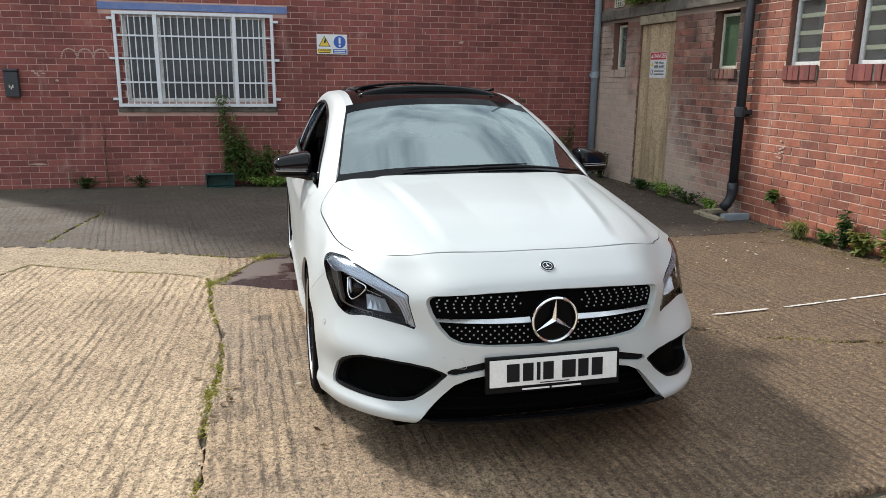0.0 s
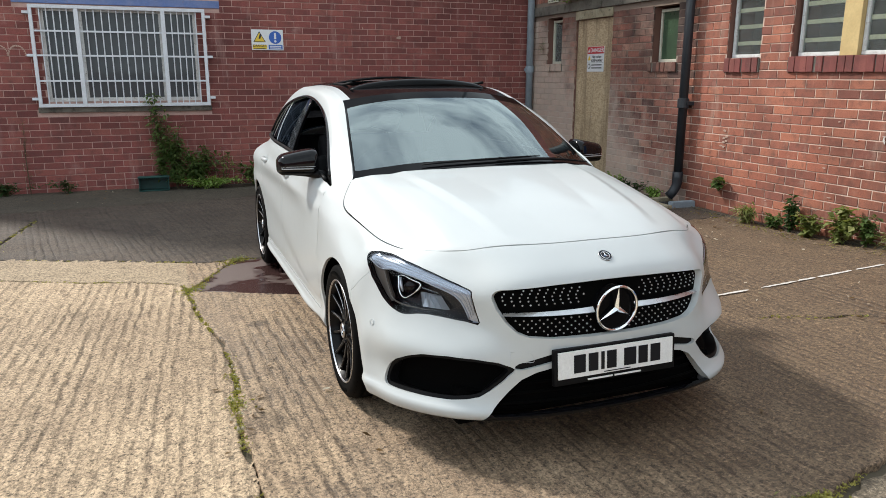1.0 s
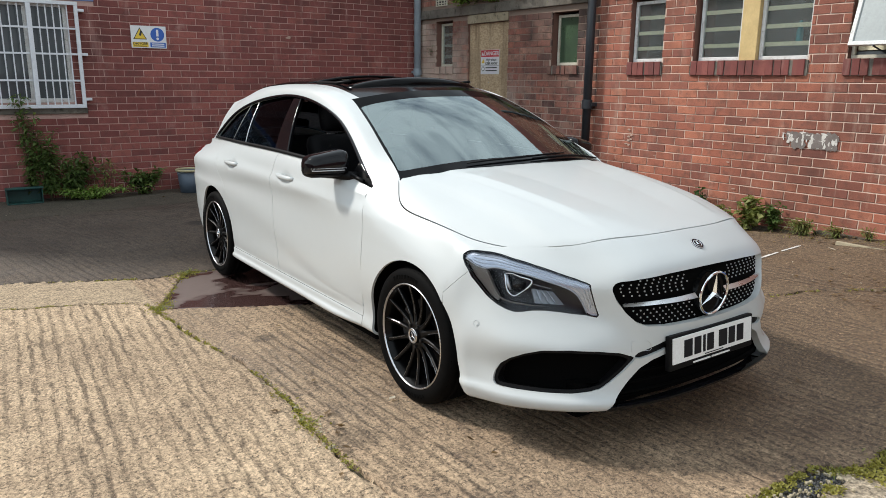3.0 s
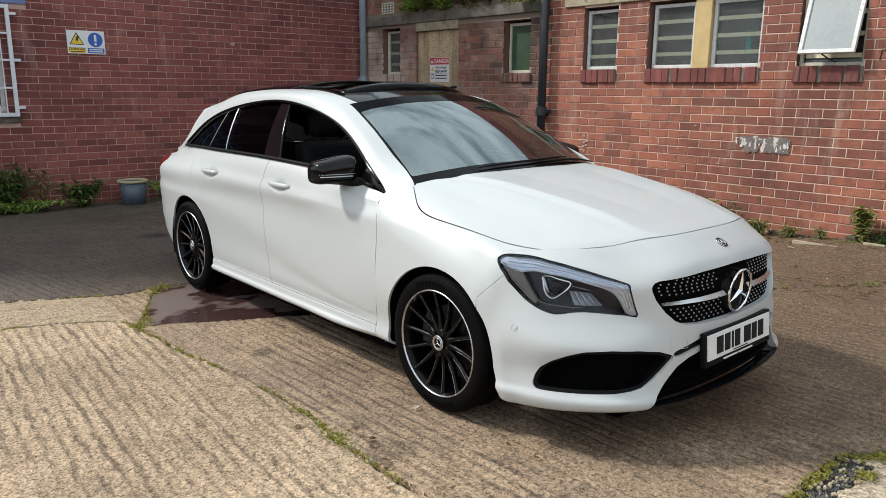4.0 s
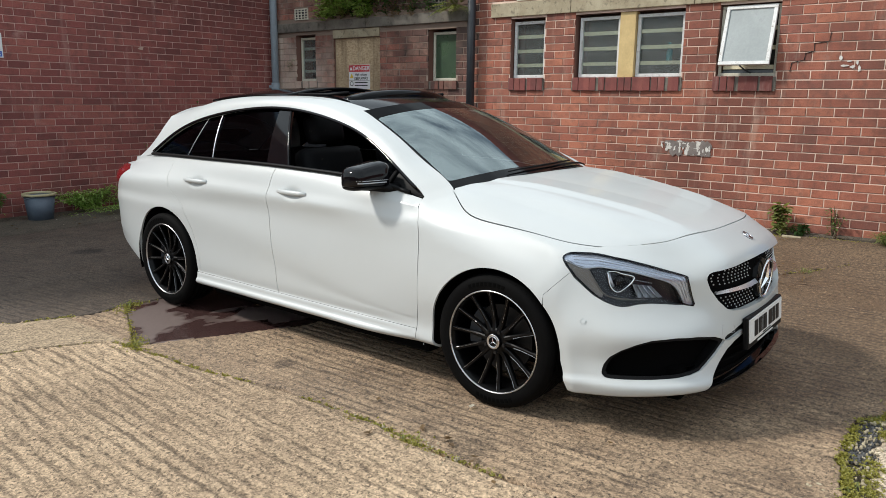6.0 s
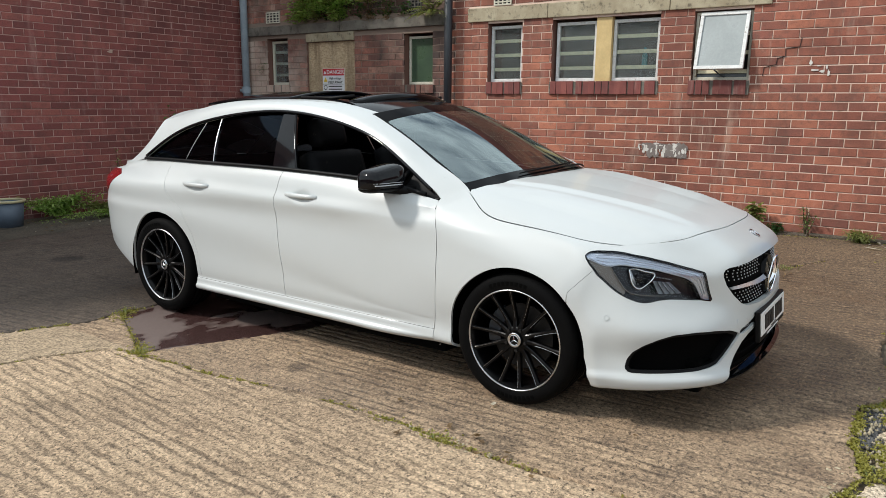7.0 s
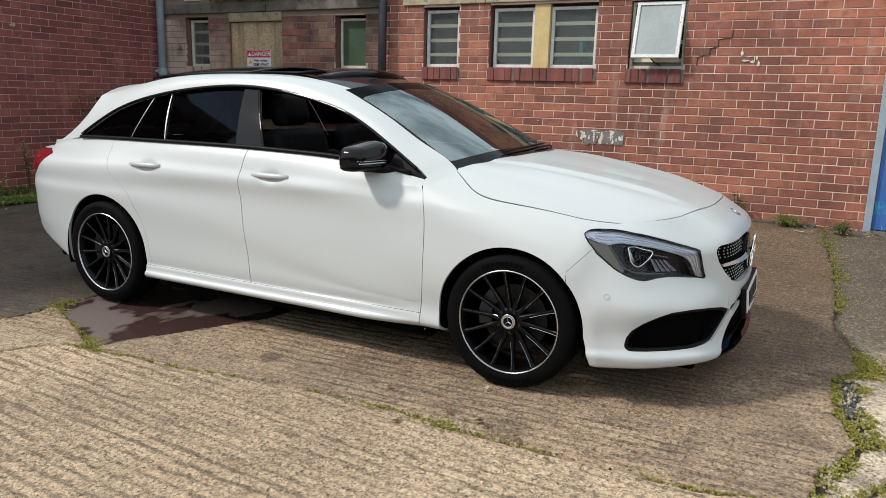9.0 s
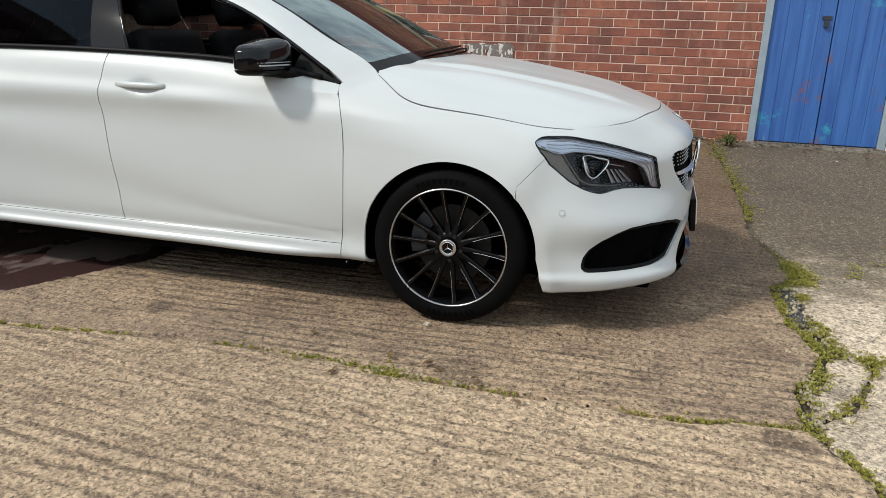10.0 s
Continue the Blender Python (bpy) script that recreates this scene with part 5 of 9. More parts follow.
    def near(self, q):
        """The (u, v) of the sheet's point nearest to q."""
        q, p = np.array(q), np.array(self.p)
        i = int(np.argmin(((p - q) ** 2).sum(1)))
        r, c = divmod(i, self.cols)
        r, c = min(max(r, 1), self.rows - 2), min(max(c, 1), self.cols - 2)
        at = lambda a, b: p[a * self.cols + b]
        e1, e2 = (at(r + 1, c) - at(r - 1, c)), (at(r, c + 1) - at(r, c - 1))
        sol = np.linalg.lstsq(np.stack([e1, e2], 1), q - at(r, c), rcond=None)[0]
        u0, u1 = self.uv[(r - 1) * self.cols + c], self.uv[(r + 1) * self.cols + c]
        v0, v1 = self.uv[r * self.cols + c - 1], self.uv[r * self.cols + c + 1]
        return self.uv[r * self.cols + c] + np.array(((u1[0] - u0[0]) * sol[0], (v1[1] - v0[1]) * sol[1]))

    def at_front(self, x, z, depth=0.0):
        """The place straight behind (x, z) as seen from the front, sunk by depth, and the normal there."""
        y = -.92 + .35 * x * x
        for _ in range(4):
            p, n = self.point(*self.near((x, y, z)))
            y = p.y
        p, n = self.point(*self.near((x, y, z)), depth)
        return Vector((x - n.x * depth, p.y, z - n.z * depth)), n

    def point(self, u, v, depth=0.0):
        """The place on a whole net at (u, v), sunk by depth, and the normal there."""
        us = [k[0] for k in self.uv[::self.cols]]
        vs = [k[1] for k in self.uv[:self.cols]]
        i = min(max(int(np.searchsorted(us, u)) - 1, 0), self.rows - 2)
        j = min(max(int(np.searchsorted(vs, v)) - 1, 0), self.cols - 2)
        a, b = (u - us[i]) / (us[i + 1] - us[i]), (v - vs[j]) / (vs[j + 1] - vs[j])
        p = n = 0
        for di, wi in ((0, 1 - a), (1, a)):
            for dj, wj in ((0, 1 - b), (1, b)):
                k = (i + di) * self.cols + j + dj
                p, n = p + self.p[k] * wi * wj, n + self.n[k] * wi * wj
        n = n / np.linalg.norm(n)
        return Vector(p - n * depth), Vector(n)


def shape(points, pick, rounding=0.0):
    """A signed distance to a closed outline (inside is negative), for Skin.split; pick turns (p, uv) into two numbers."""
    pts = np.array(points, float)
    nxt = np.roll(pts, -1, axis=0)
    e = nxt - pts
    ee = np.maximum((e ** 2).sum(1), 1e-12)

    def fn(p, uv):
        q = np.array(pick(p, uv))
        w = q - pts
        t = np.clip((w * e).sum(1) / ee, 0, 1)
        d = math.sqrt((((w - e * t[:, None]) ** 2).sum(1)).min())
        up = (pts[:, 1] <= q[1]) != (nxt[:, 1] <= q[1])
        cr = e[:, 0] * w[:, 1] - e[:, 1] * w[:, 0]
        inside = np.count_nonzero(up & ((cr > 0) == (e[:, 1] > 0))) % 2
        return (-d if inside else d) - rounding
    return fn


def offset(fn, d):
    return lambda p, uv: fn(p, uv) + d


def join(skins):
    s = Skin()
    for k in skins:
        b = len(s.p)
        s.p += k.p
        s.n += k.n
        s.uv += k.uv
        s.f += [[i + b for i in f] for f in k.f]
    return s


def skew(p):
    """The passenger's corner of the nose stands a little prouder."""
    x, y, z = p
    k = max(0.0, min(1.0, (.45 - y) / .9))
    return (x + .024 * k * min(1.0, x / .7), y, z) if x > 0 else p


def mirrored(row):
    """A row of control points given for x >= 0 from the middle outwards, made whole from the driver's side across."""
    half = [tuple(p) for p in row]
    return [(-x, y, z) for x, y, z in half[::-1]] + [p for p in half[1:]]


side_view, front_view, plan_view = (lambda p, uv: (p[1], p[2])), (lambda p, uv: (p[0], p[2])), (lambda p, uv: (p[0], p[1]))
car = tagged(empty("car"), "white estate car with black wheels and open black roof", "car")
ARCH_F, ARCH_R, R_ARCH = (0.0, 0.312), (2.655, 0.318), 0.350

# bonnet and front wings
row_b = [(0, -.745, .842), (.25, -.731, .84), (.43, -.681, .832), (.526, -.630, .813), (.62, -.535, .80), (.70, -.44, .791), (.758, -.352, .781), (.806, -.305, .765), (.8255, -.2945, .7235), (.844, -.28, .68), (.8755, -.262, .585), (.882, -.27, .42), (.874, -.30, .30), (.862, -.31, .225), (.79, -.31, .2)]
row_c = [(0, .215, 1.022), (.25, .228, 1.018), (.42, .25, 1.008), (.51, .272, 1.0), (.585, .30, .992), (.645, .335, .982), (.697, .37, .97), (.778, .480, .925), (.825, .470, .877), (.850, .447, .80), (.8735, .433, .62), (.872, .437, .42), (.860, .449, .29), (.866, .450, .237), (.79, .450, .2)]
swell = [.025, .024, .028, .034, .017, .013, .011, .004, .001, 0, 0, 0, 0, 0, 0]
wing_net = []
for f in (0, .2, .4, .6, .8, 1.0):
    hump = (f * (1 - f) * 4) ** 0.8
    row = []
    for k, (a, b, s) in enumerate(zip(row_b, row_c, swell)):
        x, y, z = (a[i] * (1 - f) + b[i] * f for i in range(3))
        z += s * hump * (1.25 - 0.5 * f)
        if 9 <= k <= 11:
            x += .008 * hump
        if 8 <= k <= 10:   # rolls in towards the lamp
            x -= (.006, .010, .004)[k - 8] * max(0, 1 - f / .5) ** 2 - (.006, .010, .004)[k - 8] * (1 - f)
        row.append((x, y, z))
    wing_net.append([skew(p) for p in mirrored(row)])
front_skin = Skin.net(wing_net, 0.02, 0.011, flip=True)


def tent(d, inside, outside):
    """One at d = 0, falling straight to nought on either side."""
    return max(0.0, 1 + d / inside) if d < 0 else max(0.0, 1 - d / outside)


def side_line(y):
    """Height of the pressed line along the flanks."""
    return float(np.interp(y, [-.1, .15, .5, .9, 1.35, 2.2, 2.6], [.775, .797, .816, .834, .850, .866, .874]))


wing_front = np.concatenate([np.linspace(a, b, 8) for a, b in zip(front_skin.p[:front_skin.cols], front_skin.p[1:front_skin.cols])])   # its edge beside the bumper
wing_rear = sorted([tuple(p) for p in front_skin.p[-front_skin.cols:] if p[0] < -.775 and p[2] > .2], key=lambda q: q[2])   # its edge beside the door
for p in front_skin.p:   # pressed lines in the bonnet and along the wings
    x, y, z = abs(p[0]), p[1], p[2]
    if x < .74:
        fade = float(smoothstep(-.74, -.45, y)) * (1 - float(smoothstep(.02, .24, y)) * .5)
        p[2] += .013 * fade * tent(x - (.335 + .13 * (y + .7) / .95), .20, .045)
        p[2] += .006 * fade * tent(x - (.555 + .05 * (y + .5) / .75), .06, .05)
    elif z < .9:
        p[0] += math.copysign(.007 * float(smoothstep(-.15, .25, y)) * tent(z - side_line(y), .12, .045), p[0])
arch_f = lambda p, uv: math.hypot(p[1] - ARCH_F[0], p[2] - ARCH_F[1]) - R_ARCH
_, front_skin = front_skin.split(lambda p, uv: arch_f(p, uv) if p[2] < 0.8 else 1.0)
# the bonnet's edge, in plan
edge_line = np.array([(.585, -.590), (.62, -.546), (.663, -.497), (.702, -.432), (.731, -.355), (.754, -.275), (.769, -.19), (.778, -.10), (.785, 0.0), (.790, .09), (.7905, .15), (.785, .20), (.772, .242), (.742, .296), (.704, .358)])
edge_at = np.concatenate([[0], np.cumsum(np.linalg.norm(np.diff(edge_line, axis=0), axis=1))])
edge = [(0, -.95), (.50, -.95), (.56, -.70)] + [tuple(p) for p in spline_at(edge_at, edge_line, np.linspace(0, edge_at[-1], 60))] + [(.66, .42), (0, .45)]
bonnet_line = shape([(-x, y) for x, y in edge] + edge[::-1], plan_view)
hood, wings = front_skin.split(bonnet_line)
hood, _ = hood.split(offset(bonnet_line, 0.0022))
_, wings = wings.split(offset(bonnet_line, -0.0022))
painted = []   # panels whose shading runs on over the seams: (object, points of its sheet)
painted.append((hood.mesh("bonnet", M_PAINT, car), len(hood.p)))
front_skin.moved(0.016).mesh("inner_panel", M_LINER, car, skirt=0)

# nose and front bumper: rows from the bonnet's edge down to the lip
bump_rows = [
    [(0, -.749, .839), (.25, -.735, .837), (.43, -.685, .829), (.526, -.632, .8115), (.62, -.536, .7995), (.70, -.4405, .7905), (.758, -.3525, .781), (.806, -.3055, .765), (.8755, -.2625, .585)],
    [(0, -.830, .790), (.25, -.816, .786), (.43, -.768, .773), (.526, -.684, .758), (.62, -.583, .765), (.70, -.488, .769), (.765, -.385, .768), (.81, -.316, .750), (.8785, -.2634, .565)],
    [(0, -.894, .738), (.25, -.880, .731), (.43, -.836, .716), (.526, -.752, .692), (.62, -.648, .712), (.702, -.545, .733), (.768, -.425, .748), (.814, -.328, .735), (.879, -.265, .545)],
    [(0, -.915, .66), (.25, -.899, .655), (.43, -.853, .645), (.520, -.772, .632), (.612, -.675, .65), (.70, -.575, .672), (.77, -.46, .69), (.817, -.350, .69), (.879, -.269, .52)],
    [(0, -.923, .585), (.25, -.906, .58), (.42, -.866, .57), (.508, -.786, .556), (.608, -.698, .565), (.70, -.603, .58), (.777, -.494, .59), (.822, -.385, .59), (.877, -.277, .49)],
    [(0, -.927, .515), (.25, -.912, .512), (.41, -.876, .50), (.510, -.815, .492), (.616, -.736, .495), (.714, -.637, .505), (.792, -.521, .51), (.833, -.420, .507), (.871, -.296, .45)],
    [(0, -.924, .455), (.25, -.914, .448), (.415, -.884, .436), (.518, -.832, .430), (.628, -.765, .434), (.729, -.664, .440), (.806, -.545, .441), (.843, -.436, .438), (.867, -.325, .40)],
    [(0, -.925, .36), (.25, -.914, .355), (.425, -.880, .345), (.53, -.826, .342), (.632, -.748, .342), (.724, -.648, .343), (.796, -.535, .342), (.838, -.432, .34), (.861, -.347, .325)],
    [(0, -.935, .27), (.25, -.922, .265), (.435, -.890, .262), (.552, -.838, .26), (.655, -.760, .258), (.740, -.660, .257), (.806, -.545, .255), (.843, -.442, .25), (.856, -.368, .243)],
    [(0, -.940, .215), (.25, -.927, .213), (.44, -.895, .212), (.558, -.846, .208), (.662, -.768, .205), (.745, -.668, .20), (.808, -.552, .195), (.842, -.447, .19), (.849, -.383, .186)],
    [(0, -.88, .190), (.25, -.867, .188), (.41, -.838, .187), (.525, -.790, .185), (.62, -.716, .182), (.70, -.626, .180), (.765, -.53, .178), (.80, -.44, .175), (.81, -.385, .175)],
]
for k, r in enumerate(bump_rows):   # one more column where the bumper turns to the arch
    a, b = r[7], r[8]
    out = .005 if k < 3 else .008
    if k == 0:
        r.insert(8, (.844, -.2805, .68))
        continue
    r.insert(8, ((a[0] + b[0]) / 2 + out, (a[1] + b[1]) / 2 + out * .3, (a[2] + b[2]) / 2 + (.008 if k < 3 else 0)))
nose = Skin.net([[skew(p) for p in mirrored(r)] for r in bump_rows], 0.011, 0.011)
for j in range(nose.cols):   # the corners run on a little under the wings
    p, below = nose.p[j], nose.p[nose.cols + j]
    if abs(p[0]) > .635:
        q = wing_front[np.argmin(((wing_front - p) ** 2).sum(1))]
        nose.p[j] = q + (q - below) / max(np.linalg.norm(q - below), 1e-6) * .003 - nose.n[j] * .0003
for p, n in zip(nose.p, nose.n):   # a folded lip along the lower edge, below the side intakes
    if abs(p[0]) > .45:
        p += n * .011 * tent(p[2] - .236, .035, .022) * float(smoothstep(.45, .56, abs(p[0])))
full_nose = nose
_, nose = nose.split(arch_f)
on_net = lambda p, uv: uv


def outline(points):
    """An outline on the bumper's own net, from places in space."""
    return [tuple(full_nose.near(q)) for q in points]


def flip_x(points):
    return [skew((-x, y, z)) for x, y, z in points][::-1]


lamp_pts = [(-.813, -.310, .752), (-.804, -.320, .763), (-.785, -.343, .770), (-.760, -.378, .773), (-.742, -.408, .7725), (-.726, -.445, .768), (-.709, -.495, .760), (-.663, -.577, .743), (-.609, -.650, .720), (-.566, -.704, .702), (-.530, -.749, .686), (-.529, -.755, .660), (-.519, -.769, .607), (-.506, -.783, .558), (-.511, -.779, .555), (-.550, -.745, .563), (-.613, -.692, .570), (-.662, -.645, .574), (-.698, -.609, .571), (-.724, -.584, .564), (-.743, -.562, .561), (-.760, -.536, .566), (-.778, -.497, .580), (-.792, -.450, .604), (-.802, -.412, .634), (-.812, -.370, .667), (-.818, -.334, .712), (-.818, -.318, .735)]
intake_pts = [(-.806, -.520, .268), (-.804, -.515, .290), (-.798, -.520, .320), (-.790, -.540, .355), (-.775, -.580, .388), (-.752, -.634, .414), (-.710, -.687, .434), (-.632, -.760, .441), (-.542, -.817, .436), (-.469, -.860, .428), (-.420, -.872, .412), (-.400, -.874, .400), (-.425, -.872, .378), (-.455, -.868, .348), (-.500, -.848, .310), (-.530, -.832, .288), (-.565, -.805, .274), (-.62, -.770, .266), (-.70, -.690, .262), (-.77, -.600, .262), (-.800, -.545, .262)]
grille_side = [(.05, .722), (.25, .716), (.38, .708), (.452, .700), (.474, .688), (.479, .665), (.466, .625), (.436, .575), (.40, .54), (.356, .523), (.25, .512), (.1, .507)]
grille_line = shape([(-x, z) for x, z in grille_side] + grille_side[::-1], front_view)
low_side = [(.10, .405), (.262, .398), (.33, .385), (.385, .36), (.43, .315), (.49, .25), (.527, .207), (.53, .16), (.1, .16)]
low_line = shape([(-x, z) for x, z in low_side] + low_side[::-1], front_view)
band_side = [(.0, .455), (.26, .455), (.33, .440), (.40, .424), (.42, .405), (.385, .398), (.33, .408), (.262, .420), (0, .425)]
band_line = shape([(-x, z) for x, z in band_side[1:-1]] + band_side[1:-1][::-1], front_view)
lamp_lines = [shape(outline(q), on_net) for q in (lamp_pts, flip_x(lamp_pts))]
intake_lines = [shape(outline(q), on_net) for q in (intake_pts, flip_x(intake_pts))]


def front_only(fn):
    return lambda p, uv: fn(p, uv) if p[1] < -0.6 else 1.0


nose_shell = nose
grille_cut, nose = nose.split(front_only(grille_line))
low_cut, nose = nose.split(front_only(low_line))
band_cut, nose = nose.split(front_only(band_line))
lamps, intakes = [], []
for fn in lamp_lines:
    a, nose = nose.split(fn)
    lamps.append(a)
for fn in intake_lines:
    a, nose = nose.split(fn)
    intakes.append(a)
def behind_seam(p, uv):
    """Below nought on the sliver of the wing between the lamp and the wheel arch."""
    return (p[2] - .688) * .088 + (p[1] + .352) * .098 if .56 < p[2] < .757 and p[1] > -.42 else -1.0


wing_tips, nose = nose.split(lambda p, uv: -behind_seam(p, uv) + .0001)
nose, _ = nose.split(lambda p, uv: behind_seam(p, uv) + .0001)
bumper = nose.mesh("front_bumper", M_PAINT, car, skirt=0.03)
painted.append((bumper, len(nose.p)))
for sgn in (-1, 1):
    one, _ = wings.split(lambda p, uv, s=sgn: -p[0] * s)
    tip, _ = wing_tips.split(lambda p, uv, s=sgn: -p[0] * s)
    one = join([one, tip])
    painted.append((one.mesh("front_wing", M_PAINT, car), len(one.p)))
nose_core, _ = nose_shell.split(lambda p, uv: abs(p[0]) - .60)
nose_core.moved(0.11).mesh("inner_panel", M_LINER, car, skirt=0)


# sides: doors, rear quarters and sills
def belt(y):
    z = np.interp(y, [.475, .62, .78, .97, 1.2, 1.4, 1.7, 2.05, 2.4, 2.72, 3.02, 3.2, 3.35, 3.5, 3.7], [.92, .943, .968, .988, .998, 1.003, 1.006, 1.004, 1.0, .994, .985, .97, .955, .945, .94])
    w = np.interp(y, [.475, .62, .78, .97, 1.2, 1.4, 1.7, 2.05, 2.4, 2.72, 3.02, 3.2, 3.35, 3.5, 3.7], [.779, .79, .80, .807, .813, .815, .812, .802, .78, .745, .70, .675, .66, .64, .60])
    return float(w), float(z)


def door_front(z):
    """Where the front door begins, just behind the wing's edge."""
    return .0035 + float(np.interp(z, [q[2] for q in wing_rear], [q[1] for q in wing_rear]))


def door_edge(z):
    return float(np.interp(z, [q[2] for q in wing_rear], [-q[0] for q in wing_rear])) if z > .21 else .80


side_rows = []
for y, taper in ((.477, 1), (.75, 1), (1.05, 1), (1.35, 1), (1.65, 1), (1.95, 1), (2.2, 1), (2.45, 1), (2.7, 1), (2.95, .985), (3.13, .962), (3.30, .925), (3.44, .86), (3.55, .73), (3.62, .52), (3.655, .26), (3.66, 0.0)):
    w, z = belt(y)
    front, rear = float(smoothstep(.47, 1.0, y)), float(smoothstep(1.9, 2.7, y))
    crease = .838 + .032 * front - .004 * rear
    rise = .37 + .20 * float(smoothstep(.55, 2.1, y))
    hollow = front * (1 - rear)
    plain = float(smoothstep(2.25, 2.6, y))   # no sill ledge behind the rear wheel
    row = [(w, z), (w + .02, z - .028), (.5 * (w + .02 + crease) + .006, .90 - .02 * (1 - front)), (crease + .002, .832 - .012 * (1 - front)), (.866 + .004 * rear - .001 * hollow, .765 - .02 * (1 - hollow)), (.875 + .003 * rear - .004 * hollow, .5 * (.765 + rise) + .02), (.873, rise + .01), (.868 - .002 * hollow, .5 * (rise + .31)), (.862, .307), (.861, .290), (.867 - .007 * plain, .283), (.868 - .010 * plain, .252), (.879 - .022 * plain, .240), (.877 - .024 * plain, .220), (.85 - .004 * plain, .204), (.74, .198)]
    lift = max(0.0, y - 3.0) * 0.40
    late = float(smoothstep(3.32, 3.5, y))
    hold = {0: .2 + .8 * late, 1: .5 + .5 * late}   # the belt stays wide under the rear pillar
    row = [(a, max(b, .205 + lift + .012 * (15 - k)) if y > 3.0 and k > 4 else b) for k, (a, b) in enumerate(row)]
    side_rows.append([(door_edge(b), door_front(b), b) if y < .5 else (a * (1 - (1 - taper) * hold.get(k, 1.0)), y, b) for k, (a, b) in enumerate(row)])
door_gap = [(1.500, 1.10), (1.537, 1.0), (1.560, .86), (1.563, .80), (1.545, .67), (1.53, .56), (1.512, .42), (1.498, .257), (1.49, .1)]
rear_gap = [(2.66, 1.1), (2.64, .98), (2.62, .90), (2.56, .80), (2.42, .70), (2.325, .56), (2.275, .42), (2.26, .289), (2.25, .1)]


def left_of(line):
    ys, zs = [p[0] for p in line][::-1], [p[1] for p in line][::-1]
    return lambda p, uv: p[1] - float(np.interp(p[2], zs, ys))


arch_r = lambda p, uv: (math.hypot(p[1] - ARCH_R[0], p[2] - ARCH_R[1]) - R_ARCH - .006) if p[2] < 0.8 else 1.0
tail_line = shape([(3.20, .885), (3.30, .905), (3.45, .90), (3.64, .89), (3.66, .71), (3.46, .715), (3.36, .765), (3.27, .83)], side_view)
for sgn in (-1, 1):
    skin = Skin.net([[(a * sgn, y, b) for a, y, b in r] for r in side_rows], 0.02, 0.013, flip=sgn > 0)
    for p in skin.p:
        p[0] += sgn * .007 * (1 - float(smoothstep(2.1, 2.6, p[1]))) * tent(p[2] - side_line(p[1]), .12, .045)
        for yc, zc in ((1.345, .872), (2.26, .868)):   # dishes behind the door handles
            d = ((p[1] - yc) / .085) ** 2 + ((p[2] - zc) / .036) ** 2
            p[0] -= sgn * .013 * max(0.0, 1 - d)
    _, skin = skin.split(arch_r)
    _, skin = skin.split(lambda p, uv: arch_f(p, uv) - .002)
    skin.moved(0.018).mesh("inner_panel", M_LINER, car, skirt=0)
    sill_cut = lambda p, uv: (p[2] - .2885) if p[1] < 2.5 else 1.0
    sill, skin = skin.split(sill_cut)
    sill, _ = sill.split(lambda p, uv: p[2] - .2865)
    sill.mesh("side_skirt", M_PAINT, car)
    fr, back_part = skin.split(left_of(door_gap))
    fr, _ = fr.split(offset(left_of(door_gap), .002))
    _, back_part = back_part.split(offset(left_of(door_gap), -.002))
    mid, quarter = back_part.split(left_of(rear_gap))
    mid, _ = mid.split(offset(left_of(rear_gap), .0012))
    _, quarter = quarter.split(offset(left_of(rear_gap), -.0012))
    lamp_red, quarter = quarter.split(tail_line)
    lamp_red.moved(-.003).mesh("tail_lamp", M_RED, car, label="red tail lamp")
    quarter.mesh("rear_quarter", M_PAINT, car)
    doors = [fr.mesh("front_door", M_PAINT, car), mid.mesh("rear_door", M_PAINT, car)]
    painted.append((doors[0], len(fr.p)))
    for door, y0, y1, z in ((doors[0], 1.235, 1.475, .880), (doors[1], 2.15, 2.39, .876)):
        # a slim bar across the dish
        bm = bmesh.new()
        xs = [.866, .876, .880, .880, .876, .864]
        pts = [(y0 + (y1 - y0) * k / 5, x) for k, x in enumerate(xs)]
        prev = None
        for yy, x in pts:
            h = .013 if 0 < pts.index((yy, x)) < 5 else .009
            ring = [bm.verts.new((sgn * (x - .001), yy, z - h)), bm.verts.new((sgn * (x + .006), yy, z - h * .7)), bm.verts.new((sgn * (x + .008), yy, z + h * .2)), bm.verts.new((sgn * (x + .003), yy, z + h)), bm.verts.new((sgn * (x - .02), yy, z + h))]
            if prev:
                for i in range(5):
                    bm.faces.new((prev[i], prev[(i + 1) % 5], ring[(i + 1) % 5], ring[i]))
            else:
                bm.faces.new(ring)
            prev = ring
        bm.faces.new(prev[::-1])
        bmesh.ops.recalc_face_normals(bm, faces=bm.faces[:])
        part("door_handle", bm, M_PAINT, door, smooth=True)
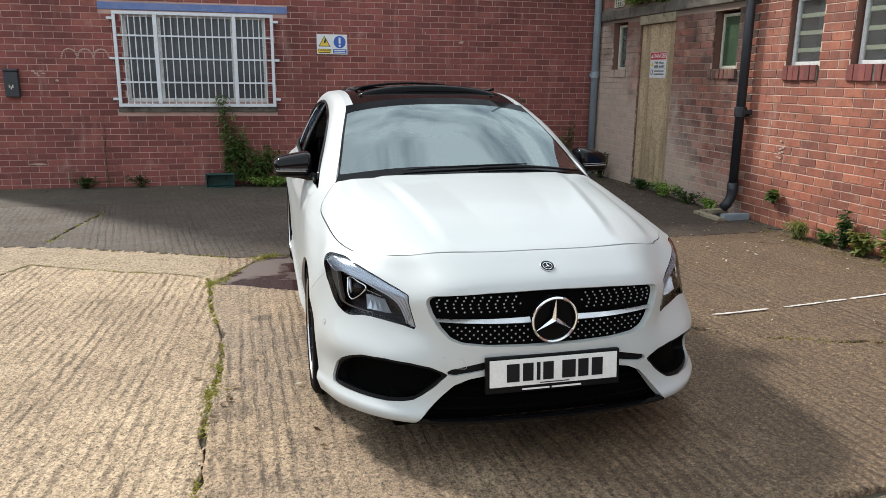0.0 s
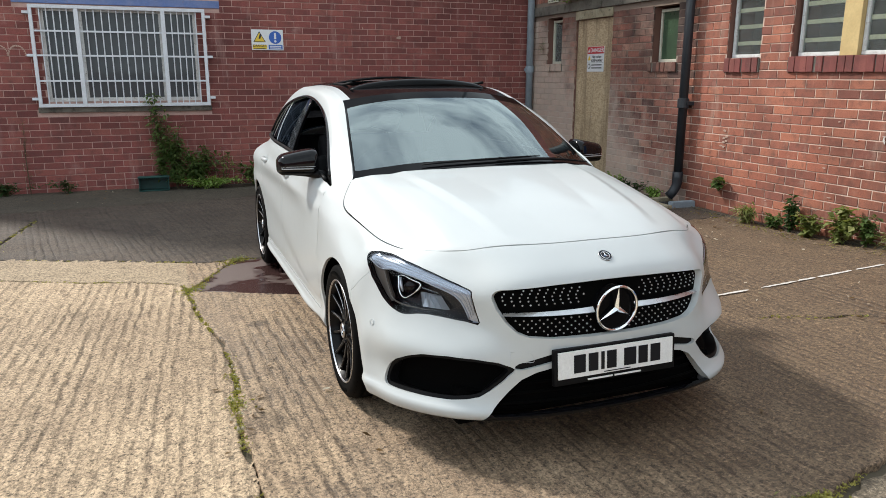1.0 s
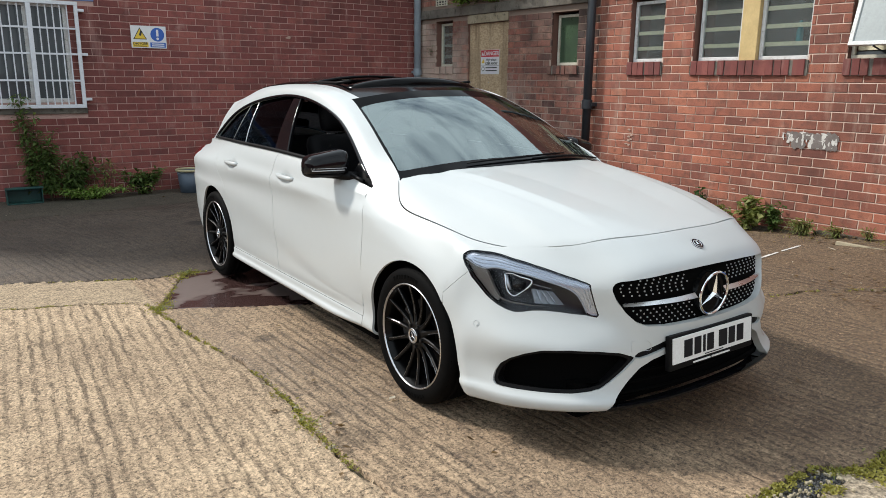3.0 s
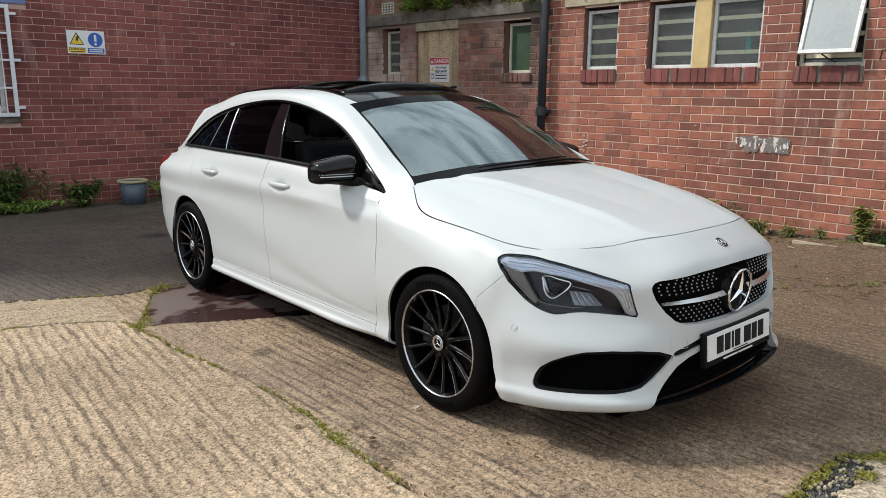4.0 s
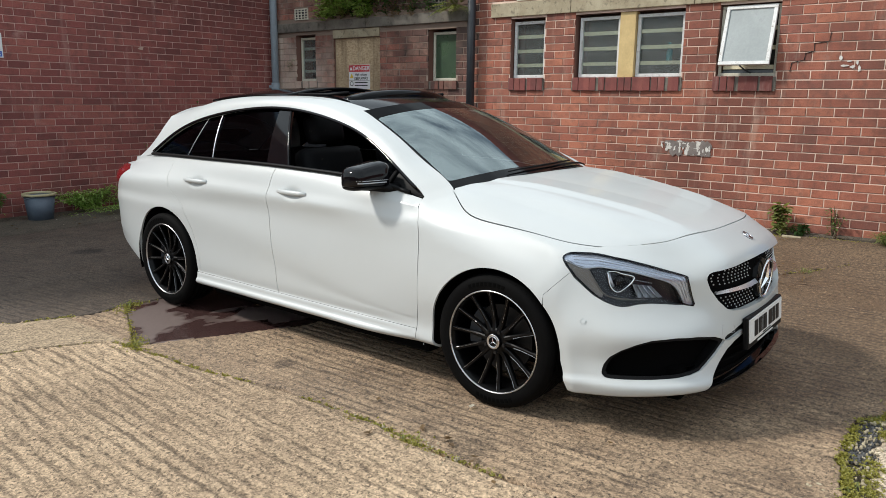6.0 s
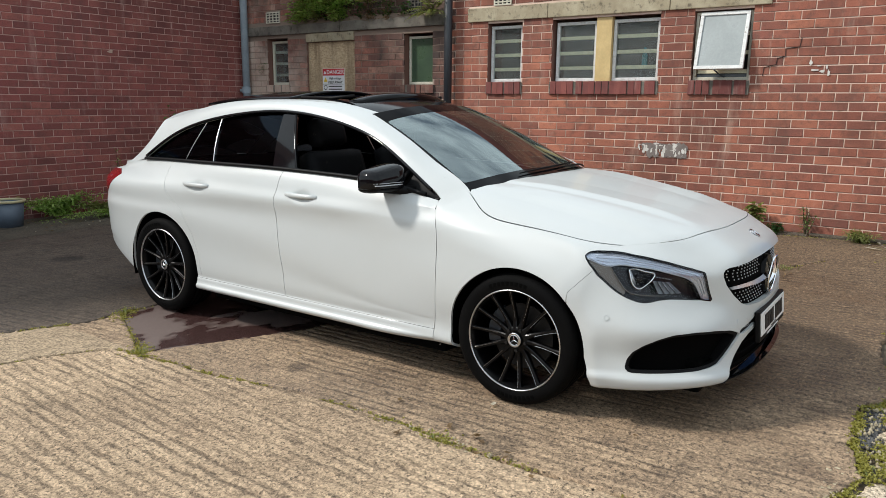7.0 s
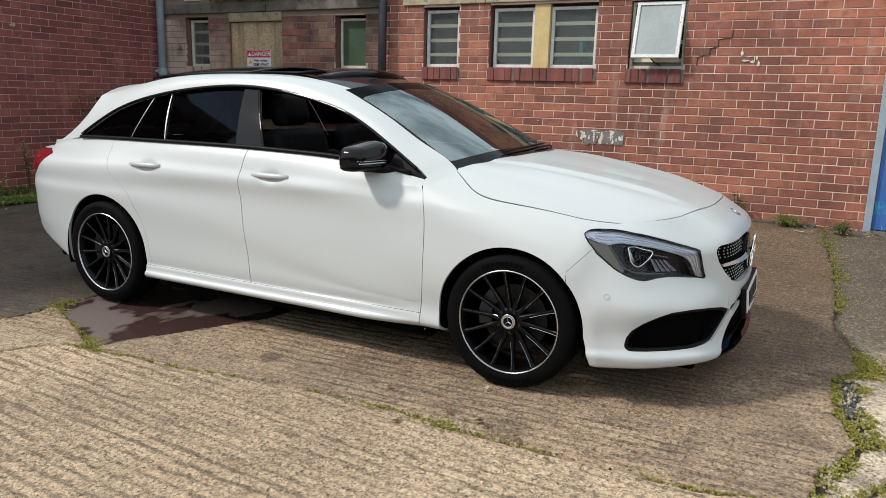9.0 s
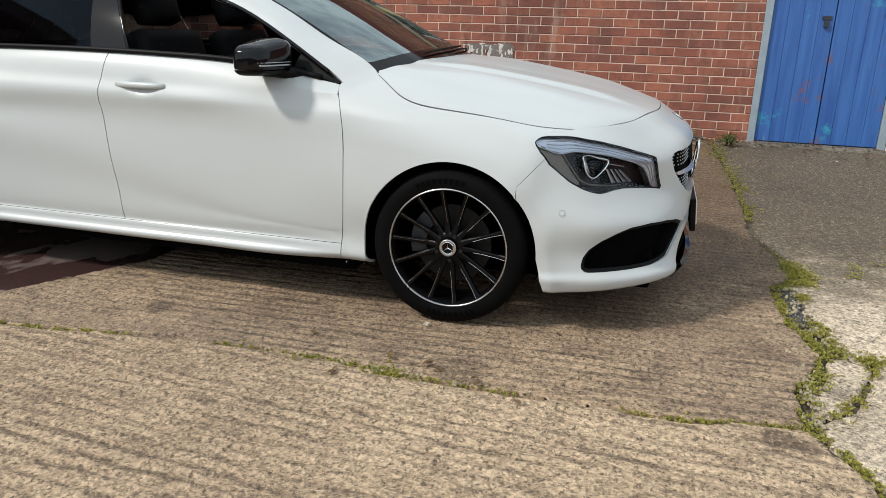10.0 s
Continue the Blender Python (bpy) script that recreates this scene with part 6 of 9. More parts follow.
# greenhouse: rows of belt, window top, roof edge, roof, middle
house = [
    [(.779, .485, .920), (.781, .467, .9225), (.700, .352, .966), (.38, .246, 1.013), (0, .210, 1.023)],
    [(.79, .62, .945), (.752, .64, 1.026), (.655, .56, 1.078), (.36, .465, 1.118), (0, .425, 1.128)],
    [(.80, .78, .970), (.715, .80, 1.115), (.617, .76, 1.182), (.34, .685, 1.224), (0, .645, 1.235)],
    [(.807, .97, .990), (.68, .985, 1.202), (.578, .96, 1.272), (.32, .895, 1.315), (0, .865, 1.328)],
    [(.812, 1.15, .997), (.655, 1.17, 1.256), (.556, 1.10, 1.327), (.31, 1.03, 1.365), (0, 1.005, 1.378)],
    [(.815, 1.4, 1.003), (.637, 1.42, 1.304), (.556, 1.36, 1.378), (.31, 1.32, 1.41), (0, 1.3, 1.42)],
    [(.812, 1.7, 1.006), (.629, 1.72, 1.330), (.56, 1.7, 1.396), (.31, 1.7, 1.425), (0, 1.7, 1.435)],
    [(.802, 2.05, 1.004), (.633, 2.05, 1.314), (.565, 2.05, 1.392), (.31, 2.05, 1.42), (0, 2.05, 1.43)],
    [(.78, 2.4, 1.0), (.648, 2.38, 1.266), (.562, 2.4, 1.367), (.31, 2.42, 1.395), (0, 2.43, 1.405)],
    [(.745, 2.72, .994), (.667, 2.72, 1.168), (.558, 2.75, 1.298), (.31, 2.8, 1.345), (0, 2.83, 1.36)],
    [(.700, 3.05, .985), (.699, 3.05, .988), (.573, 2.960, 1.254), (.32, 3.05, 1.316), (0, 3.09, 1.33)],
]
house_tail = [
    house[-1],
    [(.690, 3.10, .978), (.689, 3.10, .980), (.584, 3.015, 1.185), (.32, 3.11, 1.225), (0, 3.145, 1.235)],
    [(.672, 3.18, .96), (.675, 3.17, .968), (.592, 3.165, 1.06), (.31, 3.31, 1.07), (0, 3.35, 1.075)],
    [(.66, 3.30, .945), (.655, 3.28, .950), (.60, 3.30, .955), (.30, 3.48, .955), (0, 3.53, .955)],
]


RAIL_FOOT = [[(.790, .450, .89), (.786, .446, .895), (.704, .326, .934)], [(.779, .485, .92), (.7795, .466, .9195), (.6985, .351, .9625)]]   # the rail runs on a little under the wing


pillars = [(1.61, 1.44), (1.715, 1.635), (2.275, 2.19), (2.385, 2.505)]   # top and foot of each division of the windows


def past(k, d=0.0):
    top, foot = pillars[k]
    return lambda p, uv: p[1] + d - (foot + (top - foot) * (p[2] - 1.0) / 0.31)


for sgn in (-1, 1):
    rows = []
    for r in house:
        (x0, y0, z0), (x1, y1, z1) = r[0], r[1]
        gap = math.hypot(x1 - x0, z1 - z0)
        mid = ((x0 + x1) / 2 + .028 * gap, (y0 + y1) / 2, (z0 + z1) / 2 + .016 * gap)
        rows.append([(x * sgn, y, z) for x, y, z in ((x0, y0, z0), mid, (x1, y1, z1))])
    panes = Skin.net(rows, 0.02, 0.03, flip=sgn < 0)
    panes = panes.moved(0.014)
    first, rest = panes.split(past(0))
    cover, rest = rest.split(past(1))
    glass_b, rest = rest.split(past(2, .006))
    glass_c, glass_d = rest.split(past(3, .006))
    sail, first = first.split(lambda p, uv: p[1] - .70 + (p[2] - .95) * 0.35)
    sail.mesh("mirror_panel", M_PLASTIC, car)
    cover.moved(-.008).mesh("pillar_cover", M_GLOSS, car, skirt=.02)
    for g in (glass_b, glass_c, glass_d):
        _, g2 = g.split(past(2, -.006)) if g is glass_c else (None, g)
        g2.mesh("rear_window", M_TINT, car, skirt=.004, label="dark privacy glass")
    if sgn > 0:
        first.mesh("front_window", M_GLASS, car, skirt=.004)
    # bright bar beside the rear door's window
    for k, rad, mat in ((2, .0036, M_SILVER), (3, .0022, M_SILVER), (0, .007, M_GLOSS)):
        top, foot = pillars[k]
        zs = np.linspace(.995, 1.335, 30)
        line = []
        for z in zs:
            y = foot + (top - foot) * (z - 1.0) / 0.31
            best = min(panes.p, key=lambda q: (q[1] - y) ** 2 + (q[2] - z) ** 2)
            if abs(best[2] - z) < .02 and abs(best[1] - y) < .03:
                line.append((best[0] + sgn * .006, y, z))
        fit_x = np.polyfit([q[2] for q in line], [q[0] for q in line], 2)
        line = [(float(np.polyval(fit_x, q[2])), q[1], q[2]) for q in line]
        bm = bmesh.new()
        add_tube(bm, line[::3] + line[-1:], rad, 8)
        part("window_bar", bm, mat, car, smooth=True)
    # the white rail from the wing over the doors to the tail
    rail = Skin.net([[(x * sgn, y, z) for x, y, z in (r[1], ((r[1][0] + r[2][0]) / 2 + .012 * bow, (r[1][1] + r[2][1]) / 2, (r[1][2] + r[2][2]) / 2 + .010 * bow), r[2])] for r, bow in zip(RAIL_FOOT + house[1:], (0, 0, .5, 1, 1, 1, 1, 1, 1, 1, 1, 1))], 0.02, 0.015, flip=sgn < 0)
    painted.append((rail.mesh("roof_rail", M_PAINT, car, skirt=.02), len(rail.p)))
    rail.moved(.03).mesh("inner_panel", M_LINER, car, skirt=0)
    bm = bmesh.new()
    add_tube(bm, [(sgn * x, y, z) for x, y, z in ((.704, .505, 1.027), (.722, .521, 1.011), (.740, .531, .994), (.756, .543, .970))], .0010, 5)
    part("pillar_seam", bm, M_STUD, car, smooth=True)
    # black mouldings along the belt and over the windows
    for name, col, lift, r in (("belt_moulding", 0, .010, .011), ("window_moulding", 1, .002, .009)):
        pts = np.array([h[col] for h in house], float)
        k = np.concatenate([[0], np.cumsum(np.linalg.norm(np.diff(pts, axis=0), axis=1))])
        fine = spline_at(k, pts, np.linspace(k[-1] * .03, k[-1] * .985, 60))
        bm = bmesh.new()
        add_tube(bm, [(x * sgn + sgn * .001, y, z + lift) for x, y, z in fine], r, 8)
        part(name, bm, M_PLASTIC if col == 0 else M_GLOSS, car, smooth=True)

def fair(seams):
    """Lets the shading run smoothly over the seams between the painted panels: seams of (points, reach, blur)."""
    place = [np.array([v.co for v in ob.data.vertices[:n]]) for ob, n in painted]
    facing = [np.array([v.vector for v in ob.data.vertex_normals[:n]]) for ob, n in painted]
    for pts, reach, blur in seams:
        pts = np.array(pts, float)
        far = []
        for p in place:
            best = np.full(len(p), 9.0)
            for a, b in zip(pts, pts[1:]):
                e = b - a
                t = np.clip((p - a) @ e / max(e @ e, 1e-12), 0, 1)
                best = np.minimum(best, np.linalg.norm(p - a - t[:, None] * e, axis=1))
            far.append(best)
        all_p = np.concatenate([p[d < reach + 2 * blur] for p, d in zip(place, far)])
        all_n = np.concatenate([n[d < reach + 2 * blur] for n, d in zip(facing, far)])
        for k, (p, d) in enumerate(zip(place, far)):
            for i in np.nonzero(d < reach)[0]:
                w = np.exp(-((all_p - p[i]) ** 2).sum(1) / (2 * blur * blur)) * (all_n @ facing[k][i] > .3)
                mean = (w[:, None] * all_n).sum(0)
                share = 1 - float(smoothstep(reach * .5, reach, d[i]))
                n = mean / max(np.linalg.norm(mean), 1e-9) * share + facing[k][i] * (1 - share)
                facing[k][i] = n / np.linalg.norm(n)
    for (ob, n), way in zip(painted, facing):
        full = np.zeros((len(ob.data.vertices), 3))
        full[:n] = way
        ob.data.normals_split_custom_set_from_vertices(full.tolist())


front_edge, rear_edge = wing_net[0], [[p for p in wing_net[-1] if p[0] * s_ > .775 and p[2] > .22] for s_ in (-1, 1)]
foot_edges = [[(s_ * .781, .467, .9225), (s_ * .740, .41, .945), (s_ * .700, .352, .966)] for s_ in (-1, 1)]
fair([(front_edge, .07, .022), *[(e, .035, .012) for e in rear_edge], *[(e, .05, .018) for e in foot_edges]])

# windscreen with its black border, then the roof
screen_rows = [r[2:] for r in house[:5]]
screen = Skin.net([mirrored(list(r)[::-1]) for r in screen_rows], 0.02, 0.02)
screen = screen if screen.n[0][2] > 0 else Skin.net([mirrored(list(r)[::-1]) for r in screen_rows], 0.02, 0.02, flip=True)
u_end, v_end = screen.ku[-1], screen.kv[-1]
inner = shape([(.07, .014), (.07, v_end - .014), (u_end - .115, v_end - .014), (u_end - .105, v_end - .1), (u_end - .105, .1), (u_end - .115, .014)], on_net)
clear, border = screen.split(inner)
clear.mesh("windscreen", M_SCREEN, car, skirt=0)
border, header = border.split(lambda p, uv: uv[0] - (u_end - .125))
border.mesh("windscreen_border", M_ROOF, car, skirt=.01)
header.mesh("windscreen_header", M_HEADER, car, skirt=.01)
roof_rows = [r[2:] for r in house[4:]]
roof = Skin.net([mirrored(list(r)[::-1]) for r in roof_rows], 0.02, 0.02)
if roof.n[len(roof.n) // 2][2] < 0:
    roof = Skin.net([mirrored(list(r)[::-1]) for r in roof_rows], 0.02, 0.02, flip=True)
panel_line = shape([(-.515, .9), (.515, .9), (.505, 2.55), (-.505, 2.55)], plan_view)
dark, pale = roof.split(panel_line)
pale.mesh("roof", M_PAINT, car)
open_line = shape([(-.42, 1.32), (.42, 1.32), (.42, 1.80), (-.42, 1.80)], plan_view)
_, dark = dark.split(open_line)
dark.mesh("glass_roof", M_ROOF, car, label="gloss black panoramic roof")
tail = Skin.net([mirrored(list(r[2:])[::-1]) for r in house_tail], 0.03, 0.03)
if tail.n[len(tail.n) // 2][2] < 0:
    tail = Skin.net([mirrored(list(r[2:])[::-1]) for r in house_tail], 0.03, 0.03, flip=True)
tail_glass = shape([(-.48, 3.12), (.48, 3.12), (.50, 3.42), (-.50, 3.42)], plan_view)
tg, tail = tail.split(tail_glass)
tailgate = tail.mesh("tailgate", M_PAINT, car)
tg.mesh("rear_screen", M_TINT, car, skirt=.004)
for sgn in (-1, 1):
    flank = Skin.net([[(x * sgn, y, z) for x, y, z in (r[1], ((r[1][0] + r[2][0]) / 2 + .012, (r[1][1] + r[2][1]) / 2, (r[1][2] + r[2][2]) / 2 + .010), r[2])] for r in house_tail], 0.02, 0.02, flip=sgn < 0)
    flank.mesh("tail_pillar", M_PAINT, car)
# wind deflector and the roof pane slid back above the roof
bm = bmesh.new()
lip = [(x, 1.205 + .06 * abs(x / .46) ** 2) for x in np.linspace(-.46, .46, 21)]
rings = []
for x, y in lip:
    zc = 1.412 - .040 * (abs(x) / .46) ** 2
    up = 1 - .45 * (abs(x) / .46) ** 6
    rings.append([bm.verts.new(c) for c in ((x, y, zc - .012), (x, y + .022, zc + .026 * up), (x, y + .04, zc + .036 * up), (x, y + .075, zc + .040 * up), (x, y + .12, zc + .036 * up), (x, y + .125, zc + .028 * up), (x, y + .06, zc - .012))])
for a, b in zip(rings, rings[1:]):
    for i in range(7):
        bm.faces.new((a[i], b[i], b[(i + 1) % 7], a[(i + 1) % 7]))
bm.faces.new(rings[0])
bm.faces.new(rings[-1][::-1])
bmesh.ops.recalc_face_normals(bm, faces=bm.faces[:])
part("wind_deflector", bm, M_ROOF, car, "raised black wind deflector of the open roof", smooth=True)
for sgn in (-1, 1):
    bm = bmesh.new()
    add_tube(bm, [(sgn * .44, 1.33, 1.425), (sgn * .445, 1.5, 1.412), (sgn * .45, 1.75, 1.412)], .009, 8)
    part("deflector_arm", bm, M_PLASTIC, car, smooth=True)
bm = bmesh.new()
top = []
for i, y in enumerate(np.linspace(1.80, 2.60, 12)):
    ring = []
    for x in np.linspace(-.48, .48, 13):
        z = 1.462 - .055 * (x / .48) ** 2 - .035 * ((y - 1.95) / .65) ** 2 * (1 if y > 1.95 else 0)
        ring.append((x, y, z))
    top.append(ring)
for dz in (0, -.014):
    grid = [[bm.verts.new((x, y, z + dz)) for x, y, z in r] for r in top]
    for a, b in zip(grid, grid[1:]):
        for i in range(12):
            bm.faces.new((a[i], a[i + 1], b[i + 1], b[i]))
    if dz == 0:
        upper = grid
    else:
        loop_a = upper[0] + [r[-1] for r in upper[1:]] + upper[-1][-2::-1] + [r[0] for r in upper[-2:0:-1]]
        loop_b = grid[0] + [r[-1] for r in grid[1:]] + grid[-1][-2::-1] + [r[0] for r in grid[-2:0:-1]]
        for i in range(len(loop_a)):
            j = (i + 1) % len(loop_a)
            bm.faces.new((loop_a[i], loop_a[j], loop_b[j], loop_b[i]))
bmesh.ops.recalc_face_normals(bm, faces=bm.faces[:])
part("roof_pane", bm, M_ROOF, car, "gloss black glass roof pane slid back", smooth=True)

# grille, plate, lamps, intakes
floor_g = grille_cut.moved(0.027)
grille = floor_g.mesh("grille", M_LINER, car, skirt=0, label="black diamond grille with bright studs")
bm = bmesh.new()
count = 0
for i in range(-16, 17):
    for k in range(15):
        z = .7145 - k * .0147
        x = (i + (.5 if k % 2 and z < .61 else 0)) * .0325
        x += math.copysign(.55 * (z - .665), -x) if z > .61 else 0
        if grille_line(np.array((x, -.9, z)), None) > -.006 or math.hypot(x, z - .607) < .104 or abs(z - .610) < .022 or (z > .61 and abs(x) < .125):
            continue
        p, n = full_nose.at_front(x, z, .0255)
        q = n.to_track_quat("Z", "Y").to_matrix().to_4x4()
        bmesh.ops.create_cone(bm, cap_ends=True, segments=8, radius1=.0037, radius2=.0028, depth=.003, matrix=Matrix.Translation(p) @ q)
        count += 1
studs = part("studs", bm, M_STUD, grille)
studs["kind"] = "stuff"
bar_x = np.linspace(.06, .46, 9)
bar_y = np.polyfit(bar_x, [full_nose.at_front(-x, .606)[0].y for x in bar_x], 2)
for sgn in (-1, 1):
    bm = bmesh.new()
    pts = []
    for x in np.linspace(.092, .445, 12):
        y = bar_y[0] * x * x + bar_y[1] * x + bar_y[2]
        n = Vector((sgn * -(2 * bar_y[0] * x + bar_y[1]) * -1, -1, 0)).normalized()
        pts.append((Vector((x * sgn, y, .606)) - n * .004, n, x))
    prev = None
    for p, n, x in pts:
        h = .0125 * (1 - .5 * (x - .1) / .33)
        ring = [bm.verts.new(c) for c in (p + Vector((0, 0, h)) - n * .012, p + Vector((0, 0, -h * .35)) + n * .004, p + Vector((0, 0, -h)) - n * .010)]
        if prev:
            for i in range(3):
                bm.faces.new((prev[i], prev[(i + 1) % 3], ring[(i + 1) % 3], ring[i]))
        prev = ring
    bmesh.ops.recalc_face_normals(bm, faces=bm.faces[:])
    part("grille_bar", bm, M_SILVER, grille, "chrome cross bar", smooth=False)
bm = bmesh.new()
disc = pose(0, -.905, .607, 90, 0, 0) @ pose(0, 0, 0, -4, 0, 0)
bmesh.ops.create_cone(bm, cap_ends=True, segments=40, radius1=.094, radius2=.088, depth=.02, matrix=pose(0, -.898, .607, 86, 0, 0))
part("emblem_back", bm, M_ROOF, grille)


def emblem(at, radius, tilt, parent, name):
    """A bright ring with three tapering blades."""
    bm = bmesh.new()
    minor = radius * .062
    ring = [(radius * math.sin(2 * math.pi * k / 48), radius * math.cos(2 * math.pi * k / 48)) for k in range(48)]
    rows = []
    for x, z in ring:
        d = math.hypot(x, z)
        rows.append([bm.verts.new((x / d * (radius + minor * math.cos(a)), minor * math.sin(a), z / d * (radius + minor * math.cos(a)))) for a in [2 * math.pi * j / 8 for j in range(8)]])
    for a, b in zip(rows, rows[1:] + rows[:1]):
        for j in range(8):
            bm.faces.new((a[j], a[(j + 1) % 8], b[(j + 1) % 8], b[j]))
    for k in range(3):
        a = 2 * math.pi * k / 3
        tip, l, r = (0, radius * .97), (-radius * .13, -radius * .075 + radius * .15), (radius * .13, -radius * .075 + radius * .15)
        rot = lambda q: (q[0] * math.cos(a) + q[1] * math.sin(a), -q[0] * math.sin(a) + q[1] * math.cos(a))
        t_, l_, r_ = rot(tip), rot(l), rot(r)
        hub = bm.verts.new((0, -radius * .13, 0))
        vt, vl, vr = bm.verts.new((t_[0], 0, t_[1])), bm.verts.new((l_[0], 0, l_[1])), bm.verts.new((r_[0], 0, r_[1]))
        ridge = bm.verts.new((t_[0] * .5, -radius * .09, t_[1] * .5))
        for f in ((hub, vl, ridge), (vl, vt, ridge), (hub, ridge, vr), (ridge, vt, vr)):
            bm.faces.new(f)
    bmesh.ops.recalc_face_normals(bm, faces=bm.faces[:])
    ob = part(name, bm, M_CHROME, parent)
    ob.matrix_basis = pose(*at, tilt, 0, 0)
    return ob


emblem((0, -.925, .607), .088, 4, grille, "emblem")
bm = bmesh.new()
bmesh.ops.create_cone(bm, cap_ends=True, segments=32, radius1=.029, radius2=.0275, depth=.004)
badge = part("badge", bm, M_LAMP_DARK, car, "small round dark badge with a silver star")
bp, bn = full_nose.point(*full_nose.near((0, -.826, .792)), -.001)
badge.matrix_basis = Matrix.Translation(bp) @ bn.to_track_quat("Z", "Y").to_matrix().to_4x4()
small = emblem((0, 0, 0), .018, 0, badge, "star")
small.matrix_basis = pose(0, 0, .002, -90, 0, 0)
bm = bmesh.new()
add_revolve(bm, [(.001, .0262), (.0028, .0268), (.0028, .0284), (.001, .0290)], 36, "z")
part("badge_ring", bm, M_SILVER, badge, smooth=True)

# number plate: a black holder, the plate and its bars
plate_m = pose(0, -.938, .408, -5, 0, 0)
holder = part("plate_holder", box(-.274, .274, -.004, .02, -.075, .067, .006), M_PLASTIC, car)
holder.matrix_basis = plate_m
plate = part("number_plate", box(-.260, .260, -.009, -.003, -.048, .057, .002), M_PLATE, holder, "white number plate")
for x, w in ((-.168, .050), (-.108, .042), (-.066, .014), (-.026, .042), (.058, .055), (.118, .042), (.176, .045)):
    part("character_bar", box(x - w / 2, x + w / 2, -.0115, -.0085, -.030, .040, .0), M_INK, plate)
for x0, x1 in ((-.13, -.02), (-.01, .11)):
    part("small_print_bar", box(x0, x1, -.0075, -.0035, -.066, -.060), M_PLATE, holder)
part("small_print_bar", box(-.06, .06, -.0115, -.0085, -.042, -.039), M_INK, plate)

# lower intake with splitter, the black band behind the plate, side intakes with fins
low = low_cut.moved(0.05).mesh("lower_intake", M_LINER, car, skirt=0)
low_cut.split(lambda p, uv: p[2] - .222)[0].moved(-.004).mesh("splitter", M_GLOSS, low, skirt=.02)
bm = bmesh.new()
for z in (.262, .298, .334, .37):
    pts = []
    half = float(np.interp(z, [.25, .315, .36, .39], [.47, .415, .37, .30]))
    for x in np.linspace(-half, half, 15):
        u, v = full_nose.near((x, -.935 + .3 * x * x, z))
        pts.append(full_nose.point(u, v, .03)[0])
    add_tube(bm, pts, .006, 6)
part("intake_slats", bm, M_LINER, low)
band_cut.moved(0.012).mesh("bumper_band", M_PLASTIC, car, skirt=0)
for cut, sgn in zip(intakes, (-1, 1)):
    it = cut.moved(0.06).mesh("side_intake", M_LINER, car, skirt=0)
    rim_fn = intake_lines[0 if sgn < 0 else 1]
    _, edge_skin = cut.split(offset(rim_fn, .014))
    edge_skin.moved(.012).mesh("intake_frame", M_PLASTIC, it, skirt=.05)

# head lamps
brow_low = [(-.815, -.322, .741), (-.802, -.368, .7215), (-.784, -.417, .711), (-.768, -.449, .719), (-.744, -.493, .717), (-.696, -.570, .705), (-.638, -.643, .681), (-.600, -.688, .664), (-.576, -.712, .646), (-.556, -.733, .610), (-.543, -.750, .570), (-.525, -.766, .562)]
hook_line = [(-.784, -.417, .711), (-.782, -.439, .679), (-.778, -.465, .642), (-.771, -.494, .610), (-.753, -.531, .597), (-.726, -.568, .593), (-.688, -.612, .590), (-.66, -.64, .590)]
eye_rim = [(-.748, -.492, .701), (-.752, -.501, .672), (-.752, -.516, .637), (-.741, -.539, .620), (-.719, -.562, .634), (-.693, -.585, .664), (-.688, -.589, .676), (-.712, -.554, .693), (-.735, -.515, .705)]
